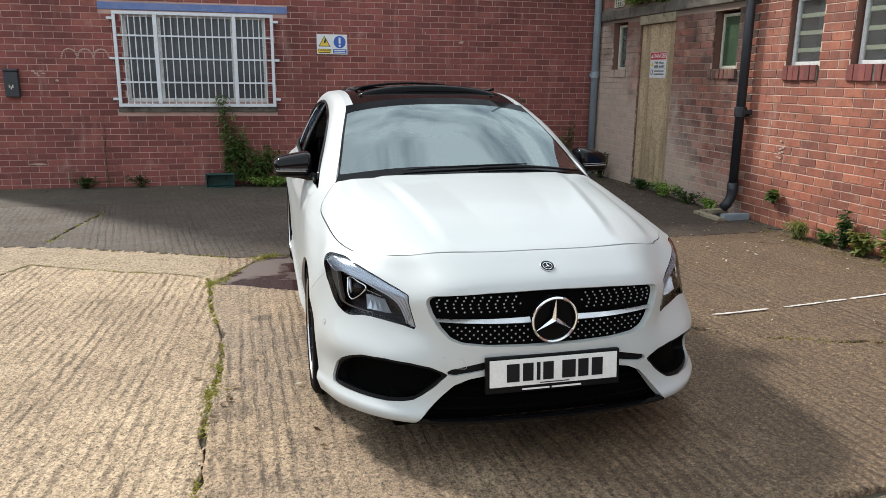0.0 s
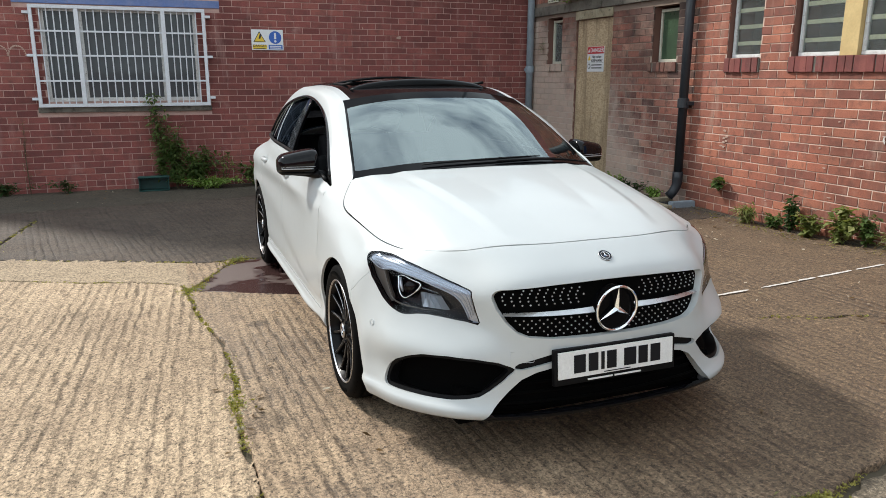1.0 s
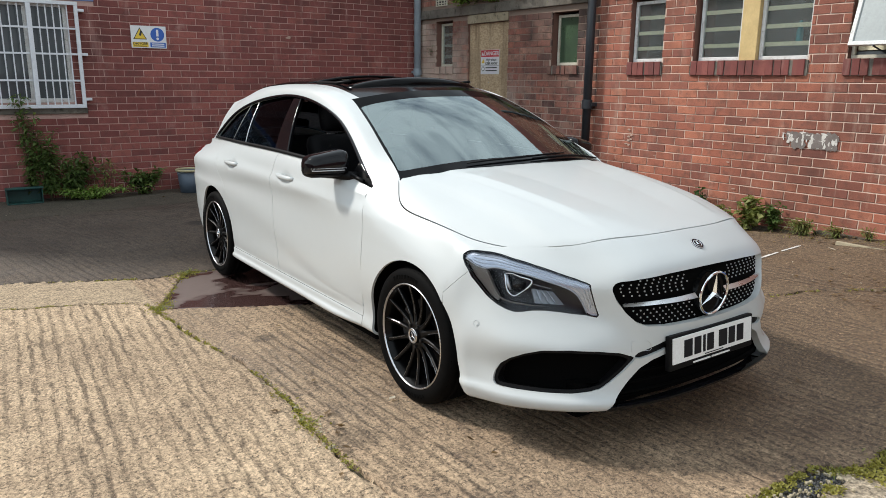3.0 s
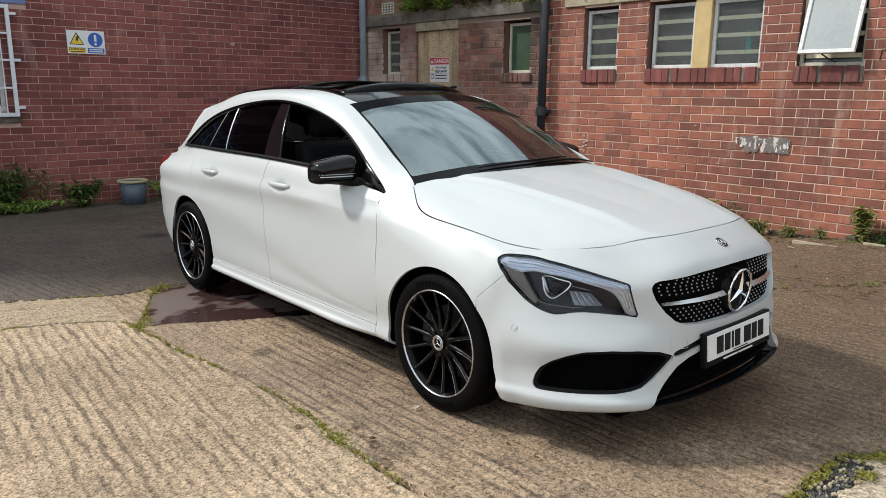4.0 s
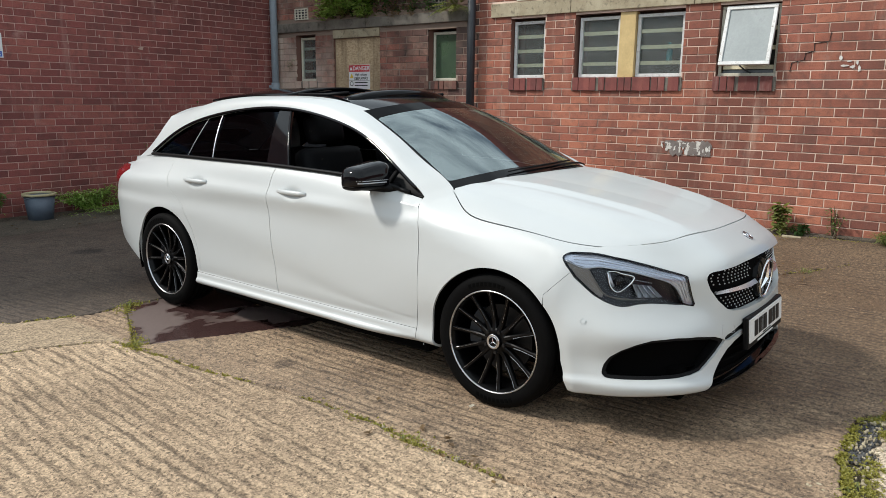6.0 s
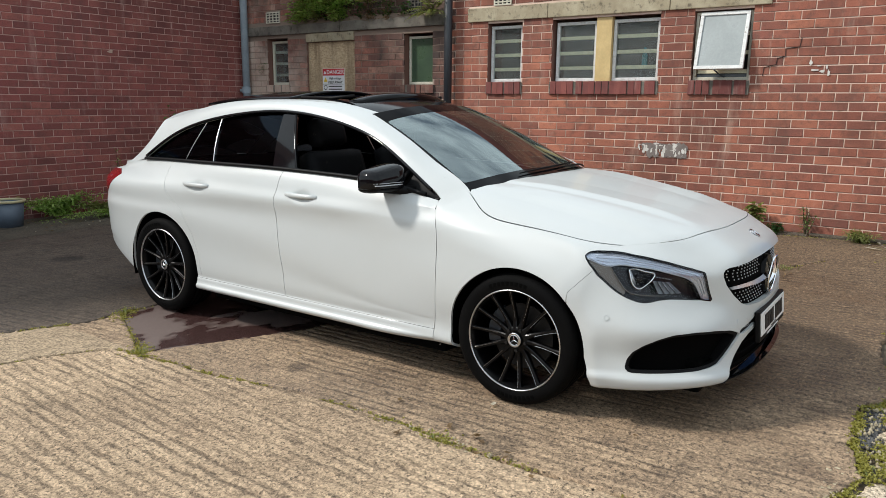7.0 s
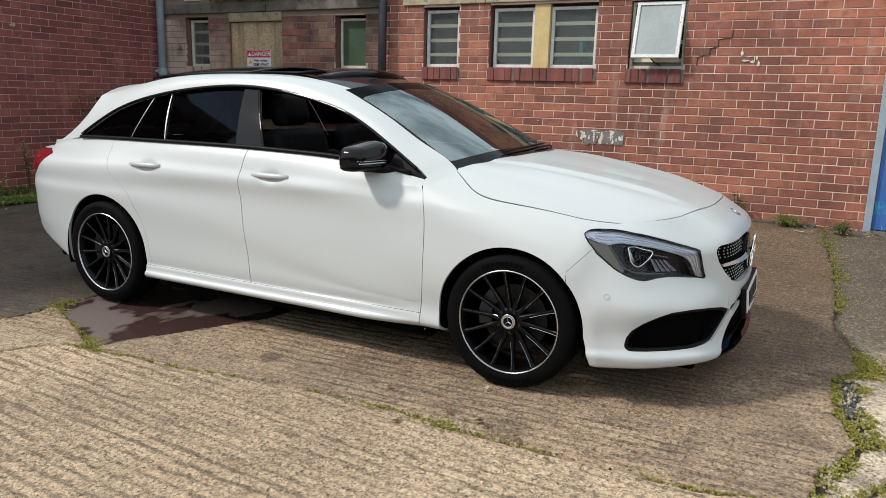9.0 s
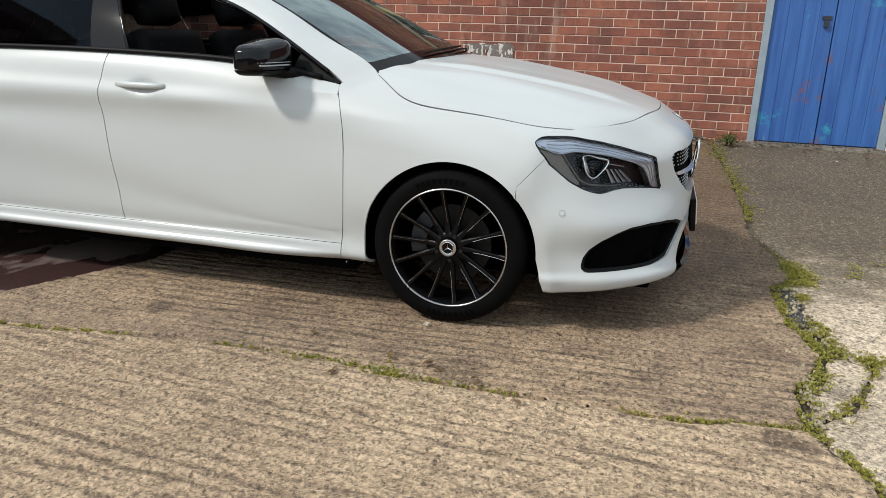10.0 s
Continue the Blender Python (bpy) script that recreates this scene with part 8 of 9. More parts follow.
class Foliage:
    """Collects leaves as small folded blades in one list of points and faces."""
    def __init__(self, seed):
        self.rng, self.v, self.f = random.Random(seed), [], []

    def leaf(self, base, way, length, width, droop=.25):
        way = Vector(way).normalized()
        side = way.cross(Vector((0, 0, 1)))
        if side.length < .1:
            side = Vector((1, 0, 0))
        side = (side.normalized() + Vector((self.rng.uniform(-.3, .3), self.rng.uniform(-.3, .3), self.rng.uniform(-.4, .4)))).normalized()
        up = side.cross(way).normalized()
        b = Vector(base)
        mid = b + way * length * .5 - up * width * .12
        tip = b + way * length - Vector((0, 0, droop * length))
        k = len(self.v)
        self.v += [b, mid + side * width / 2 + up * width * .15, tip, mid - side * width / 2 + up * width * .15, mid]
        self.f += [(k, k + 1, k + 4), (k + 1, k + 2, k + 4), (k + 2, k + 3, k + 4), (k + 3, k, k + 4)]

    def clump(self, at, size, n, leaf, width=.5, rise=.6, wall=None):
        """n leaves round a point; size is the spread in x, y and z; wall keeps them off a wall's face along x or y."""
        r = self.rng
        for _ in range(n):
            d = Vector((r.gauss(0, .42), r.gauss(0, .42), abs(r.gauss(0, .5)) if rise else r.gauss(0, .42)))
            p = Vector(at) + Vector((d.x * size[0], d.y * size[1], d.z * size[2]))
            if wall:
                if wall[0] == "x":
                    p.x = min(p.x, wall[1] - .02)
                else:
                    p.y = min(p.y, wall[1] - .02)
            ln = leaf * r.uniform(.55, 1.25)
            way = Vector((d.x + r.uniform(-.6, .6), d.y + r.uniform(-.6, .6), r.uniform(-.2, 1) * rise + .1))
            self.leaf(p, way, ln, ln * width)

    def blades(self, at, spread, n, height, width=.008):
        r = self.rng
        for _ in range(n):
            p = Vector(at) + Vector((r.gauss(0, spread[0]), r.gauss(0, spread[1]), 0))
            self.leaf(p, (r.uniform(-.6, .6), r.uniform(-.6, .6), 1), height * r.uniform(.5, 1.2), width, .35)

    def frond(self, at, way, length, width):
        """A fern frond: paired leaflets along an arching rib."""
        way = Vector(way).normalized()
        side = way.cross(Vector((0, 0, 1))).normalized()
        for i in range(14):
            t = (i + 1) / 15
            p = Vector(at) + way * length * t + Vector((0, 0, .35 * length * (t - 1.5 * t * t)))
            w = width * math.sin(math.pi * min(1, t * .9 + .12))
            for s in (-1, 1):
                self.leaf(p, side * s + way * .45, w, w * .32, .15)

    def mesh(self, name, mat, parent=None):
        me = bpy.data.meshes.new(name)
        me.from_pydata([tuple(p) for p in self.v], [], self.f)
        me.materials.append(mat)
        o = new(name, me)
        if parent is not None:
            o.parent = parent
        return o


def weed(name, label, at, seed, mat, stems, size, n, leaf, width=.5, wall=None, category="weed"):
    """A plant: brown stems and a mass of leaves along them."""
    rng = random.Random(seed)
    ob = tagged(empty(name, at), label, category)
    fo = Foliage(seed)
    sb = bmesh.new()
    for k in range(stems):
        top = Vector((rng.gauss(0, .5) * size[0], rng.gauss(0, .5) * size[1], size[2] * rng.uniform(.6, 1.0)))
        if wall:
            if wall[0] == "x":
                top.x = min(top.x, wall[1] - at[0] - .02)
            else:
                top.y = min(top.y, wall[1] - at[1] - .02)
        mid = top * .5 + Vector((rng.uniform(-.03, .03), rng.uniform(-.03, .03), .03))
        add_tube(sb, [(0, 0, -.03), mid, top], [.006, .004, .002], 5)
        for j in range(n // stems):
            t = rng.uniform(.12, 1.0)
            p = (mid * (t * 2) if t < .5 else mid + (top - mid) * (t * 2 - 1))
            way = Vector((rng.uniform(-1, 1), rng.uniform(-1, 1), rng.uniform(-.3, .7)))
            if wall:
                if wall[0] == "x":
                    way.x = -abs(way.x)
                else:
                    way.y = -abs(way.y)
            ln = leaf * rng.uniform(.5, 1.2)
            fo.leaf(p + way * .02, way, ln, ln * width)
    part("stem_growth", sb, M_STEM, ob)["kind"] = "stuff"
    fo.mesh("leaves", mat, ob)
    return ob


gz_ = lambda x, y: float(ground_z(x, y))
NW = ("y", BY - .012)
EW = ("x", RX - .012)
weed("wall_weed", "tall dull green weed climbing the dark wall", (-1.55, 7.50, -.05), 11, M_LEAF, 8, (.16, .05, 1.30), 620, .10, .32, NW)
weed("wall_weed", "broad dark green bush at the wall foot", (-1.10, 7.40, -.05), 12, M_LEAF, 24, (.48, .15, .58), 1100, .10, .36, NW)
weed("wall_weed", "dense green weed with arching stems at the wall", (-1.36, 7.42, -.05), 48, M_LEAF, 16, (.20, .10, .85), 900, .10, .30, NW)
weed("wall_weed", "low trailing green weeds along the wall foot", (-.95, 7.30, -.05), 49, M_LEAF_MID, 26, (.70, .16, .14), 900, .07, .34, NW)
weed("wall_weed", "arching pale green shoot at the wall foot", (-.75, 7.44, -.05), 13, M_LEAF_LIGHT, 5, (.16, .08, .60), 110, .075, .34, NW)
weed("wall_weed", "low dark bush with pale leaf tips", (-.30, 7.40, -.05), 14, M_LEAF, 16, (.32, .14, .34), 620, .085, .5, NW)
weed("wall_weed", "low weeds along the dark wall", (-3.45, 7.48, -.05), 15, M_LEAF_DARK, 10, (.42, .06, .16), 260, .06, .5, NW)
weed("wall_weed", "thin brown weed stalk at the wall", (-3.15, 7.50, -.05), 16, M_DRY, 3, (.05, .03, .95), 70, .05, .4, NW)
weed("wall_weed", "low weeds along the dark wall", (-2.72, 7.48, -.05), 17, M_LEAF_DARK, 8, (.22, .06, .16), 160, .06, .5, NW)
weed("wall_weed", "leafy green weed beside the bucket", (.92, 7.38, -.04), 18, M_LEAF_MID, 36, (.52, .16, .30), 2000, .065, .36, NW)
weed("wall_weed", "leafy green weed beside the bucket", (1.50, 7.42, -.03), 19, M_LEAF_LIGHT, 22, (.40, .14, .12), 1000, .055, .4, NW)
weed("wall_weed", "low bright grass along the dark wall", (2.10, 7.38, -.03), 34, M_LEAF_LIGHT, 34, (.50, .16, .09), 1300, .08, .18, NW)
weed("wall_weed", "bright low grass and moss spreading over the concrete", (1.62, 7.02, -.035), 50, M_LEAF_MID, 40, (.85, .20, .055), 3200, .06, .22, NW)
weed("wall_weed", "thin upright weed with pale leaves at the wall", (1.85, 7.46, -.03), 35, M_LEAF_LIGHT, 4, (.10, .04, .85), 110, .06, .4, NW)
weed("wall_weed", "tall leafy shoot against the dark wall", (2.75, 7.48, -.03), 36, M_LEAF, 4, (.14, .04, 1.35), 130, .11, .45, NW)
weed("wall_weed", "green shrub in the wall corner", (3.58, 7.42, -.02), 20, M_LEAF, 12, (.20, .12, .95), 480, .075, .4, NW)
weed("wall_weed", "dark weeds in the wall corner", (4.0, 6.95, .0), 21, M_LEAF_DARK, 10, (.08, .32, .40), 380, .07, .45, EW)
weed("wall_weed", "moss and low weeds at the boarded door", (4.04, 5.8, .0), 22, M_LEAF_DARK, 14, (.06, .55, .14), 420, .05, .6, EW)
weed("wall_weed", "moss and low weeds at the wall foot", (4.04, 4.6, .0), 23, M_LEAF_DARK, 10, (.06, .45, .16), 300, .05, .6, EW)
weed("wall_weed", "small ivy sprig growing from brick joints", (4.09, 3.12, .27), 24, M_LEAF, 5, (.05, .12, .10), 60, .075, .8, EW)
weed("wall_weed", "bright green tuft at the wall foot", (4.0, 2.55, gz_(4, 2.55)), 25, M_LEAF_LIGHT, 18, (.11, .15, .16), 380, .09, .16, EW)
weed("wall_weed", "dark upright weed against the brick", (4.05, 2.05, gz_(4, 2.05)), 26, M_LEAF_DARK, 9, (.06, .11, .37), 260, .065, .6, EW)
weed("wall_weed", "broad-leaved yellow-green plant at the wall", (4.0, 1.45, gz_(4, 1.45)), 27, M_LEAF_LIGHT, 10, (.10, .16, .33), 220, .085, .85, EW)
weed("wall_weed", "dark leafy plant at the wall", (4.03, 1.20, gz_(4, 1.2)), 28, M_LEAF, 8, (.07, .12, .28), 180, .07, .7, EW)
weed("wall_weed", "bright green tuft at the wall foot", (4.0, .90, gz_(4, .9)), 29, M_LEAF_LIGHT, 16, (.10, .14, .14), 320, .085, .16, EW)
weed("wall_weed", "small green tuft at the wall foot", (4.0, .58, gz_(4, .58)), 30, M_LEAF_LIGHT, 10, (.07, .09, .10), 160, .07, .18, EW)
weed("wall_weed", "broad-leaved weed with yellowing leaves", (4.02, 1.78, gz_(4, 1.78)), 41, M_LEAF_LIGHT, 9, (.08, .16, .26), 170, .085, .75, EW)
weed("wall_weed", "low dark weeds at the wall foot", (4.02, 2.25, gz_(4, 2.25)), 42, M_LEAF, 9, (.07, .18, .14), 200, .06, .6, EW)
weed("wall_weed", "low weeds at the foot of the sooty wall", (4.05, 4.15, gz_(4.05, 4.15)), 43, M_LEAF_MID, 9, (.05, .22, .15), 200, .06, .5, EW)
weed("wall_weed", "low weeds at the foot of the sooty wall", (4.03, 5.15, gz_(4.03, 5.15)), 44, M_LEAF_MID, 12, (.07, .36, .18), 360, .06, .5, EW)
weed("wall_weed", "pale broad-leaved seedling against the brick", (4.04, -.01, gz_(4.04, 0)), 45, M_LEAF_LIGHT, 7, (.05, .085, .34), 150, .075, .85, EW)
weed("wall_weed", "low dark weeds at the wall foot", (4.03, -.20, gz_(4.03, -.2)), 46, M_LEAF_DARK, 7, (.05, .12, .11), 150, .05, .6, EW)
weed("wall_weed", "small green tuft at the wall foot", (4.02, .32, gz_(4.02, .32)), 47, M_LEAF_LIGHT, 8, (.05, .06, .09), 90, .06, .2, EW)
weed("wall_weed", "thin dry weed against the brick", (4.08, -.47, gz_(4.1, -.47)), 31, M_LEAF, 5, (.03, .08, .32), 90, .045, .4, EW)
weed("wall_weed", "low green grass cushion at the wall", (3.98, -.95, gz_(4, -.95)), 32, M_LEAF_LIGHT, 22, (.10, .18, .09), 520, .07, .14, EW)
weed("wall_weed", "low green grass cushion at the wall", (3.9, -1.42, gz_(3.9, -1.42)), 33, M_LEAF, 12, (.12, .12, .08), 260, .06, .16, EW)

# ferns and creepers on the ledge
ledge = tagged(empty("ledge_plants"), "thick green creeper hanging over the stone ledge", "plant")
fo = Foliage(41)
for y, z, s, n in ((6.35, 2.60, .16, 260), (6.12, 2.66, .18, 420), (5.85, 2.72, .20, 520), (5.60, 2.60, .16, 380), (5.45, 2.78, .18, 300)):
    fo.clump((RX - .07, y, z - .12), (.17, s, .40), n, .085, .55, .7, EW)
fo.mesh("leaves", M_LEAF_MID, ledge)
fo = Foliage(42)
for y, z, s, n in ((6.15, 2.72, .16, 220), (5.95, 2.62, .10, 120), (5.7, 2.80, .22, 220), (5.25, 2.85, .14, 130), (5.02, 2.80, .10, 120), (4.75, 2.86, .18, 150), (4.5, 2.90, .12, 90)):
    fo.clump((RX - .12, y, z - .12), (.16, s, .30), n, .075, .5, .4, EW)
fo.mesh("leaves", M_LEAF_LIGHT, ledge)
fo = Foliage(45)
for y, s, n in ((5.75, .4, 220), (5.2, .22, 130), (4.8, .2, 120), (4.45, .15, 90)):
    fo.clump((RX - .04, y, 2.50), (.05, s, .26), n, .055, .6, .8, EW)
fo.mesh("leaves", M_LEAF_DARK, ledge)
fo = Foliage(46)
for y, s, n in ((5.05, .14, 200), (4.75, .10, 120)):
    fo.clump((RX - .05, y, 2.44), (.06, s, .26), n, .05, .3, .5, EW)
fo.mesh("dry_leaves", M_DRY, ledge)
fern = tagged(empty("fern"), "yellow-green fern growing from the wall by the pipe", "fern")
fo = Foliage(43)
rng = random.Random(43)
for k in range(26):
    a = rng.uniform(-1.5, 1.5)
    fo.frond((RX - .02, 4.02, 2.52), (-.65, math.sin(a), rng.uniform(-.3, .9)), rng.uniform(.25, .46), .07)
fo.mesh("fronds", M_LEAF_LIGHT, fern)
fern = tagged(empty("fern"), "small fern rooted in the sooty brick corner", "fern")
fo = Foliage(44)
for k in range(9):
    a = rng.uniform(-1.5, 1.5)
    fo.frond((RX - .02, 7.15, 1.78 + .02 * k), (-.6, math.sin(a), rng.uniform(-.2, .7)), rng.uniform(.08, .16), .03)
fo.mesh("fronds", M_LEAF, fern)

# moss in the joints
fo = Foliage(51)
rng = random.Random(51)


def along(line, t):
    seg = [math.dist(a, b) for a, b in zip(line, line[1:])]
    s = t * sum(seg)
    for (a, b), d in zip(zip(line, line[1:]), seg):
        if s <= d:
            return a[0] + (b[0] - a[0]) * s / d, a[1] + (b[1] - a[1]) * s / d
        s -= d
    return line[-1]


moss_runs = [  # line, how many cushions, spread, chance gap
    (JOINTS["south"][1][3:], 480, .014), (JOINTS["west"][1], 620, .013), (CRACKS[4][1], 150, .016), (CRACKS[3][1], 90, .014), (JOINTS["north"][1][2:], 120, .010), (JOINTS["strip"][1][2:9], 170, .012), (CRACKS[0][1], 180, .03),
    ([(-1.48, 1.93), (-1.46, 2.06), (-1.36, 2.22)], 240, .035), ([(-1.15, 2.74), (-1.07, 2.86), (-.95, 2.86)], 200, .035), ([(-1.46, 2.05), (-1.07, 2.85)], 130, .012),
    ([(-1.36, .02), (-1.33, .12)], 150, .025), ([(-1.33, .36), (-1.35, .45)], 60, .02), ([(-.60, -1.46), (-.85, -1.40), (-1.0, -1.33), (-1.22, -1.29)], 280, .022), ([(.56, -1.50), (.40, -1.53), (.22, -1.52)], 460, .032), ([(.62, -1.46), (.22, -1.47), (.10, -1.365)], 200, .016), ([(.12, -1.35), (-.20, -1.355), (-.42, -1.37)], 240, .012), ([(.04, -1.475), (-.02, -1.47)], 60, .02), ([(-.30, -1.47), (-.42, -1.48), (-.62, -1.51)], 190, .022), ([(-.42, -1.40), (-.64, -1.44)], 160, .016), ([(-1.26, -1.28), (-1.40, -1.37), (-1.75, -1.47)], 180, .015), ([(-.65, -1.58), (-.64, -1.67)], 110, .022), ([(1.5, -1.38), (1.9, -1.42)], 120, .04), ([(2.3, -1.40), (3.1, -1.34)], 220, .05), ([(3.2, -1.3), (3.9, -1.25)], 260, .07),
    ([(3.96, .5), (3.95, 3.4)], 1300, .075), (CRACKS[2][1][2:], 160, .022), ([(3.96, -.12), (3.92, .22)], 260, .06), ([(4.06, 4.1), (4.06, 7.1)], 700, .05), ([(3.99, -1.2), (3.97, .4)], 300, .03),
]
for line, n, spread in moss_runs:
    for _ in range(n):
        t = rng.random()
        if math.sin(t * 31 + n) + math.sin(t * 13 + 2 * n) < -.75:
            continue
        x, y = along(line, t)
        x, y = x + rng.gauss(0, spread), y + rng.gauss(0, spread)
        z = gz_(x, y) - .012 + rng.uniform(0, .010)
        for _k in range(5):
            fo.leaf((x + rng.uniform(-.008, .008), y + rng.uniform(-.008, .008), z), (rng.uniform(-1, 1), rng.uniform(-1, 1), rng.uniform(.3, 1.2)), rng.uniform(.007, .015), rng.uniform(.006, .012), .1)
tagged(fo.mesh("moss", M_MOSS), "yellow-green moss in the joints of the concrete", "moss", kind="stuff")
fo = Foliage(52)
for x, y, n, h in ((-1.05, 2.86, 26, .07), (-1.44, 2.05, 22, .06), (-1.35, .08, 22, .05), (-1.33, .40, 8, .04), (.45, -1.50, 30, .05), (-.60, -1.44, 24, .045), (1.75, -1.40, 20, .06), (3.4, -1.28, 40, .08), (2.80, -.53, 46, .07), (2.40, -.1, 10, .04), (3.95, .06, 30, .05), (2.6, -1.38, 30, .06), (-2.97, 4.0, 18, .06), (.15, -1.42, 16, .05)):
    fo.blades((x, y, gz_(x, y) - .015), (.03, .03), n, h, .006)
tagged(fo.mesh("grass_tufts", M_LEAF_LIGHT), "short grass tufts in the concrete joints", "grass", kind="stuff")

M_CHIP = worn("wet_chippings", (0.060, 0.059, 0.060), (0.13, 0.128, 0.125), 0.45, 60, 200, 0.2, dirt=(0.06, 0.058, 0.055), dirt_at=0.5)

# litter: dry leaves, pale scraps, small stones
fo = Foliage(53)
for n, x0, x1, y0, y1 in ((260, 3.35, 4.1, .4, 6.8), (170, 3.3, 3.98, -2.75, -1.2), (30, -1.5, 3.5, -2.2, 3.5), (60, -4.0, 3.8, 6.5, 7.5), (10, -1.42, -1.25, -.3, .5), (30, 2.3, 2.95, -.62, -.05), (60, 3.6, 4.02, -.6, .9)):
    for _ in range(n):
        x, y = rng.uniform(x0, x1), rng.uniform(y0, y1)
        if x > 3:
            x = 4.1 - abs(rng.gauss(0, .25))
        fo.leaf((x, y, gz_(x, y) + .010), (rng.uniform(-1, 1), rng.uniform(-1, 1), rng.uniform(-.05, .3)), rng.uniform(.025, .055), rng.uniform(.015, .035), .02)
tagged(fo.mesh("dry_leaves", M_DRY), "scattered dry brown leaves on concrete", "leaves", kind="stuff")
fo = Foliage(54)
for n, x0, x1, y0, y1 in ((70, 2.6, 4.0, 1.2, 5.5), (26, 3.3, 4.0, -2.4, -1.0), (18, -3.0, 2.8, 6.2, 7.4), (26, 1.3, 3.4, -.3, 2.6)):
    for _ in range(n):
        x, y = rng.uniform(x0, x1), rng.uniform(y0, y1)
        fo.leaf((x, y, gz_(x, y) + .012), (rng.uniform(-1, 1), rng.uniform(-1, 1), .05), rng.uniform(.015, .045), rng.uniform(.01, .022), .02)
for x, y, a, ln in ((3.55, 3.35, .3, .12), (3.0, 4.3, .8, .16), (3.92, -1.12, .2, .14), (3.75, -1.22, 1.5, .20), (3.7, -1.16, 1.4, .16), (4.0, -1.05, 2.0, .10), (1.0, -.1, .5, .05), (-.95, .05, .4, .045), (3.45, .3, 1.2, .10)):
    fo.leaf((x, y, gz_(x, y) + .014), (math.cos(a), math.sin(a), .04), ln, .03, .0)
tagged(fo.mesh("pale_scraps", M_PALE_BIT), "small pale scraps of litter on concrete", "litter", kind="stuff")
bm = bmesh.new()
for _ in range(900):   # grey chippings that fill the hole
    x, y = rng.uniform(-.34, .13), -1.418 + rng.gauss(0, .026)
    s = rng.uniform(.003, .009)
    bmesh.ops.create_icosphere(bm, subdivisions=1, radius=s, matrix=Matrix.LocRotScale((x, y, gz_(x, y) - .024 + rng.uniform(0, .006)), Euler((rng.random() * 6, rng.random() * 6, 0)), (1, rng.uniform(.6, 1), rng.uniform(.5, .8))))
tagged(put_mesh("chippings", bm, M_CHIP), "wet grey stone chippings in the broken concrete", "stones", kind="stuff")
bm = bmesh.new()
for _ in range(300):
    x, y = (rng.uniform(-.55, .15), rng.gauss(-1.43, .03)) if rng.random() < .35 else (-1.345 + rng.gauss(0, .035), rng.uniform(-.2, .6)) if rng.random() < .4 else (rng.uniform(-1.25, -.6), rng.gauss(-1.33, .02))
    s = rng.uniform(.004, .012)
    bmesh.ops.create_icosphere(bm, subdivisions=1, radius=s, matrix=Matrix.LocRotScale((x, y, gz_(x, y) - .006), Euler((rng.random() * 6, rng.random() * 6, 0)), (1, rng.uniform(.6, 1), rng.uniform(.5, .8))))
tagged(put_mesh("loose_stones", bm, M_STONE), "loose grey stones in the broken joint", "stones", kind="stuff")

# white painted line, worn through
bm = bmesh.new()
for x0, x1 in ((1.75, 2.18), (2.29, 2.62), (2.63, 2.80), (2.82, 3.16), (3.2, 3.5)):
    n = int((x1 - x0) / .03)
    lo, hi = [], []
    for k in range(n + 1):
        x = x0 + (x1 - x0) * k / n
        y = .615 + .008 * (x - 1.75)
        w = .013 * (1 if 0 < k < n else .3)
        z = gz_(x, y) + .0075
        lo.append(bm.verts.new((x, y - w * rng.uniform(.5, 1.2), z)))
        hi.append(bm.verts.new((x, y + w * rng.uniform(.5, 1.2), z)))
    for k in range(n):
        bm.faces.new((lo[k], lo[k + 1], hi[k + 1], hi[k]))
tagged(put_mesh("painted_line", bm, M_FLAKE), "worn broken white line painted on concrete", "road marking", kind="structure")

# kerb of old concrete along the side wall
kerb = tagged(empty("kerb"), "broken concrete edging along the wall foot", "kerb", kind="structure")
rng = random.Random(61)
y = -1.2
while y < 3.4:
    ln = rng.uniform(.5, .9)
    z = gz_(4.05, y + ln / 2)
    part("kerb_stone", box(4.03 + rng.uniform(-.02, .01), 4.116, y, min(y + ln - .012, 3.45), z - .05, z + rng.uniform(.004, .030), .012), M_SLAB["edge"], kerb)
    y += ln

for x0, x1, y0, y1 in ((3.70, 3.735, .03, .44), (3.90, 3.935, -.24, -.07)):   # broken pale edging let into the slab
    z = gz_(x0, (y0 + y1) / 2)
    part("kerb_stone", box(x0, x1, y0, y1, z - .05, z + .016, .006), M_STONE, kerb)

# bucket and trough
M_BUCKET = worn("grey_blue_plastic", (0.10, 0.13, 0.17), (0.075, 0.10, 0.135), 0.5, 8, 80, 0.1, dirt=(0.07, 0.06, 0.05), dirt_at=0.62)
M_RIMY = worn("pale_yellow_plastic", (0.52, 0.46, 0.27), (0.42, 0.37, 0.22), 0.5, 9, 80, 0.1)
M_TROUGH = worn("dark_green_plastic", (0.010, 0.075, 0.065), (0.016, 0.05, 0.045), 0.45, 9, 80, 0.1, dirt=(0.05, 0.045, 0.035), dirt_at=0.62)
bucket = tagged(empty("bucket", (.27, 7.22, -.056)), "grey-blue plastic bucket with a pale yellow rim", "bucket")
bm = bmesh.new()
add_revolve(bm, [(0, .0001), (0, .135), (.29, .165), (.29, .158), (.02, .128), (.02, .0001)], 36, "z")
part("body", bm, M_BUCKET, bucket, smooth=True)
bm = bmesh.new()
add_revolve(bm, [(.285, .158), (.287, .182), (.312, .184), (.316, .172), (.312, .156)], 36, "z", closed=True)
part("rim", bm, M_RIMY, bucket, smooth=True)
bm = bmesh.new()
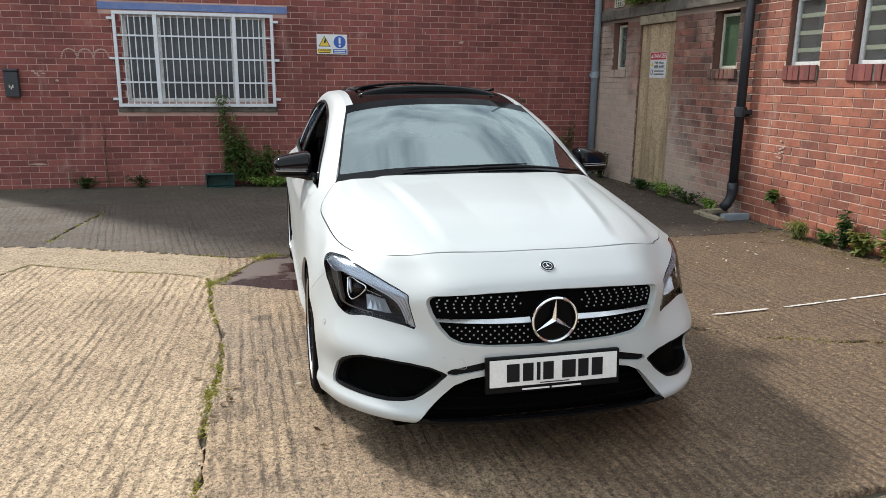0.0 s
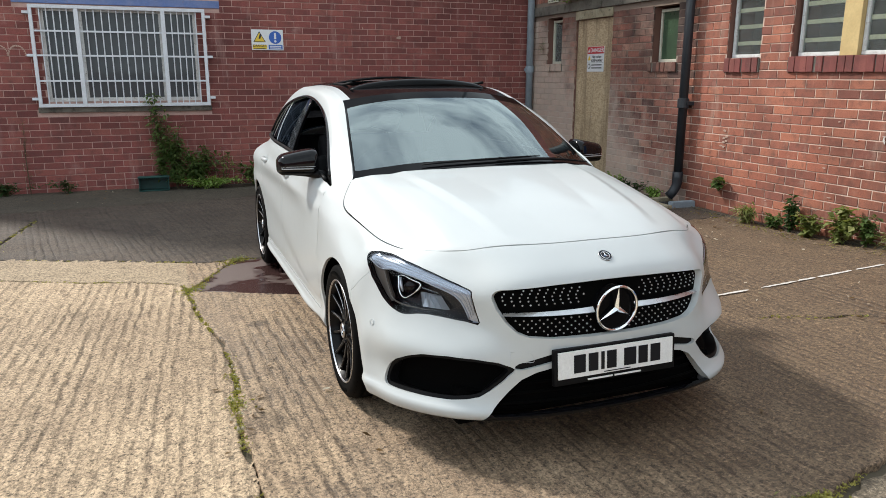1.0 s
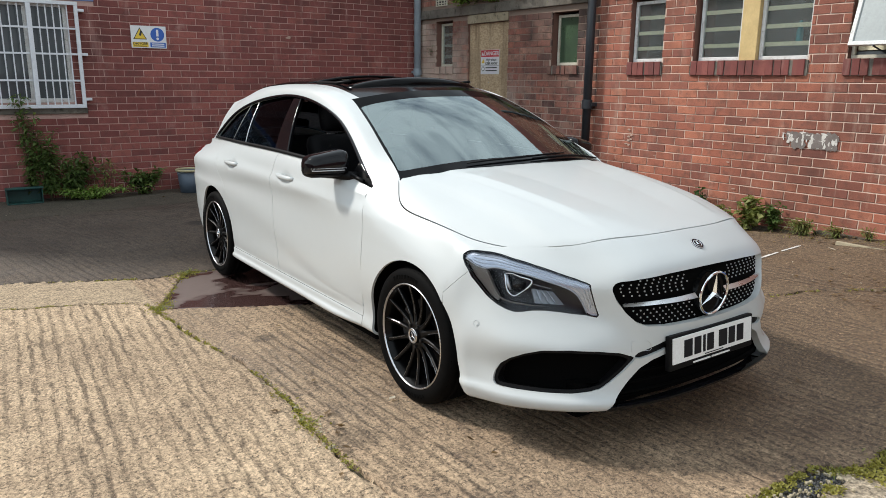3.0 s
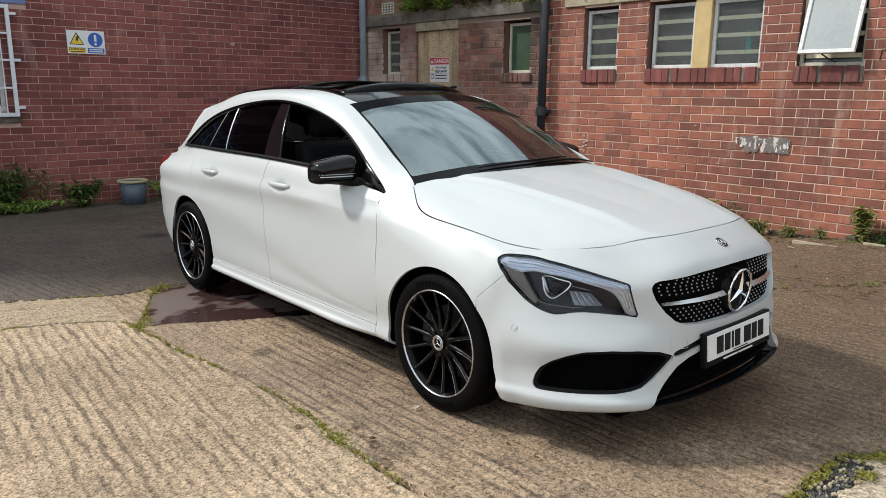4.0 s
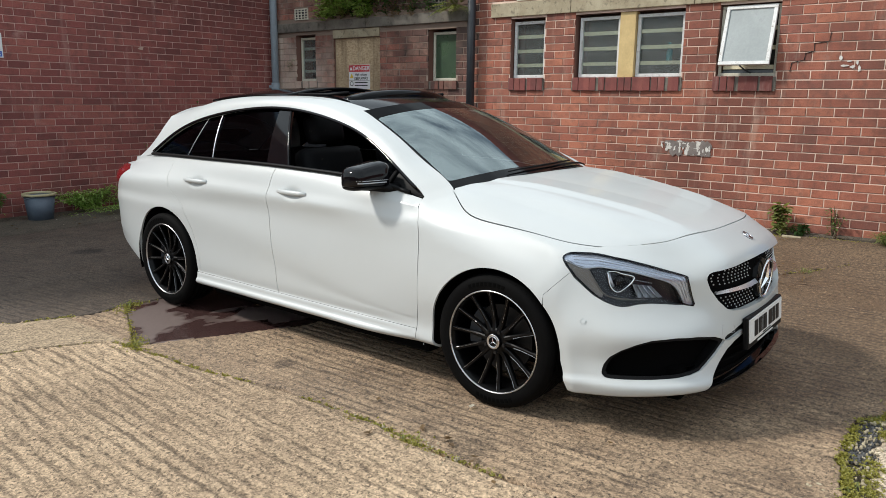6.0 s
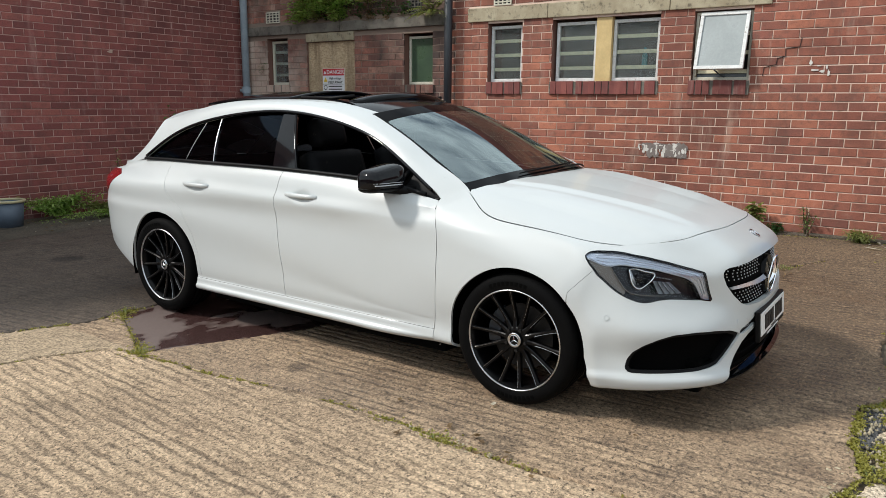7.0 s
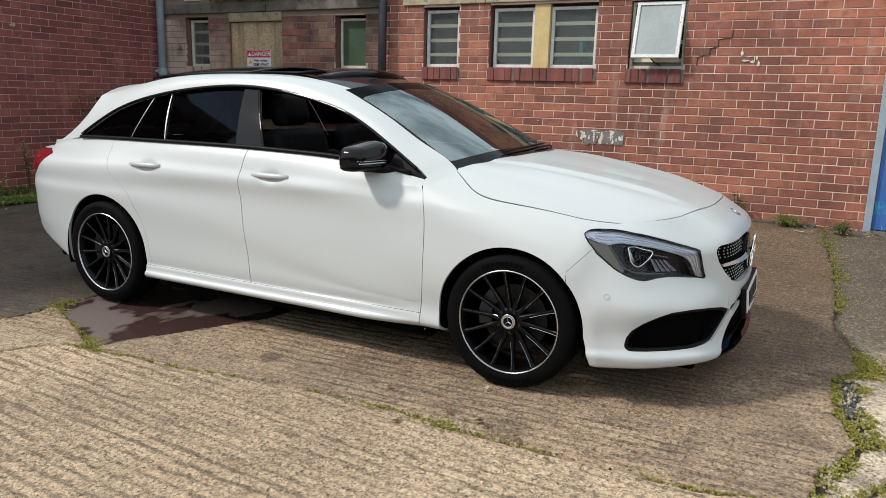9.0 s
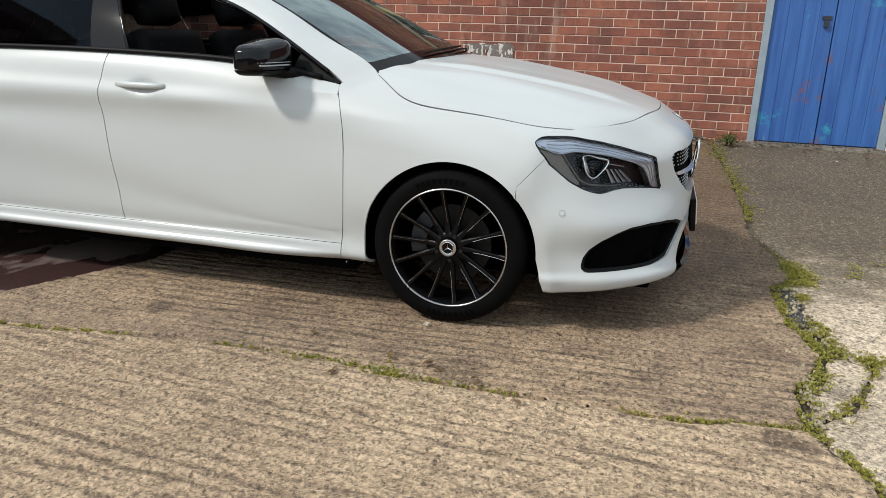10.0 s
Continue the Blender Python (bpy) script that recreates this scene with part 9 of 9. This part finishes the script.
add_tube(bm, [(.17 * math.cos(a), .17 * math.sin(a), .25 - .05 * math.sin(a)) for a in np.linspace(0, math.pi, 13) + math.pi], .004, 6)
part("handle", bm, M_PIPE_GREY, bucket, smooth=True)
trough = tagged(empty("trough", (-1.66, 7.34, -.05)), "dark green plastic trough tipped on its side", "trough")
bm = bmesh.new()
add_box(bm, -.19, .19, .10, .11, 0, .185, .003)
add_box(bm, -.19, -.18, -.08, .10, 0, .185, .003)
add_box(bm, .18, .19, -.08, .10, 0, .185, .003)
add_box(bm, -.18, .18, -.08, .10, 0, .010, .003)
add_box(bm, -.18, .18, -.08, .10, .175, .185, .003)
part("body", bm, M_TROUGH, trough)
part("lip", box(-.20, .20, -.095, -.08, .178, .20, .004), M_TROUGH, trough)

# ---- bricks, last ----
side_all = side_holes + [(-3.50, -.03, 2.35, 2.52), (-7.6, -3.8, 2.34, 2.48), (-6.27, -5.36, 2.2, 2.35), (-3.235, -2.735, 1.505, 1.66), (-2.375, -1.095, 1.505, 1.66), (-.775, -.175, 1.505, 1.66), (-4.53, -4.01, 1.505, 1.63), (-7.13, -6.63, 1.515, 1.64), (-3.14, -2.90, 2.53, 2.69), (-7.09, -6.80, 2.52, 2.68), (-1.50, -1.28, 2.535, 2.68), (-4.43, -4.21, 2.505, 2.685)]
OLD_FROM = -3.74
rows_all = lay_bricks(side_all, -BY, 1.598, -.3, PALE_TOP)
old = [r for r in rows_all if r[0] < OLD_FROM and r[1] < 3.2]
near_rows, other = [], []
for r in rows_all:
    if r[0] < OLD_FROM and r[1] < 3.2:
        continue
    whole = abs(r[2] - (PITCH - JOINT)) < .002
    (near_rows if whole and -1.75 < r[0] < 1.6 and .15 < r[1] < 1.85 and len(near_rows) < 300 else other).append(r)
joined_bricks("bricks", other, M_BRICK, wall_east, 71)["label"] = "red brown bricks with pale joints"
joined_bricks("bricks", old, M_BRICK_OLD, wall_east, 72)["label"] = "sooty mixed old bricks"
joined_bricks("bricks", lay_bricks(side_holes, 2.802, 7.0, -.1, PALE_TOP), M_BRICK, wall_east, 74)
shapes = [brick_mesh("brick_%s" % k, PITCH - JOINT, COURSE - JOINT, M_BRICK) for k in "abcd"]
rng = random.Random(73)
for u, z, ln in near_rows:
    o = new("brick", rng.choice(shapes))
    o.parent = wall_east
    o.matrix_basis = pose(u, rng.uniform(-.0015, .0015), z, rng.uniform(-.4, .4), rng.uniform(-.25, .25), rng.uniform(-.25, .25))
back_rows = lay_bricks([back_hole, (-3.12, -.645, 2.335, 2.43), (-2.96, -.83, .985, 1.05)], -5.04, RX - .34, -.3, 5.0)
joined_bricks("bricks", back_rows, M_BRICK_BACK, wall_north, 75)["label"] = "dark wine-red bricks with thin joints"
joined_bricks("bricks", lay_bricks([], RX - .339, RX - .002, -.3, 5.0), M_BRICK_BACK, wall_north, 76)
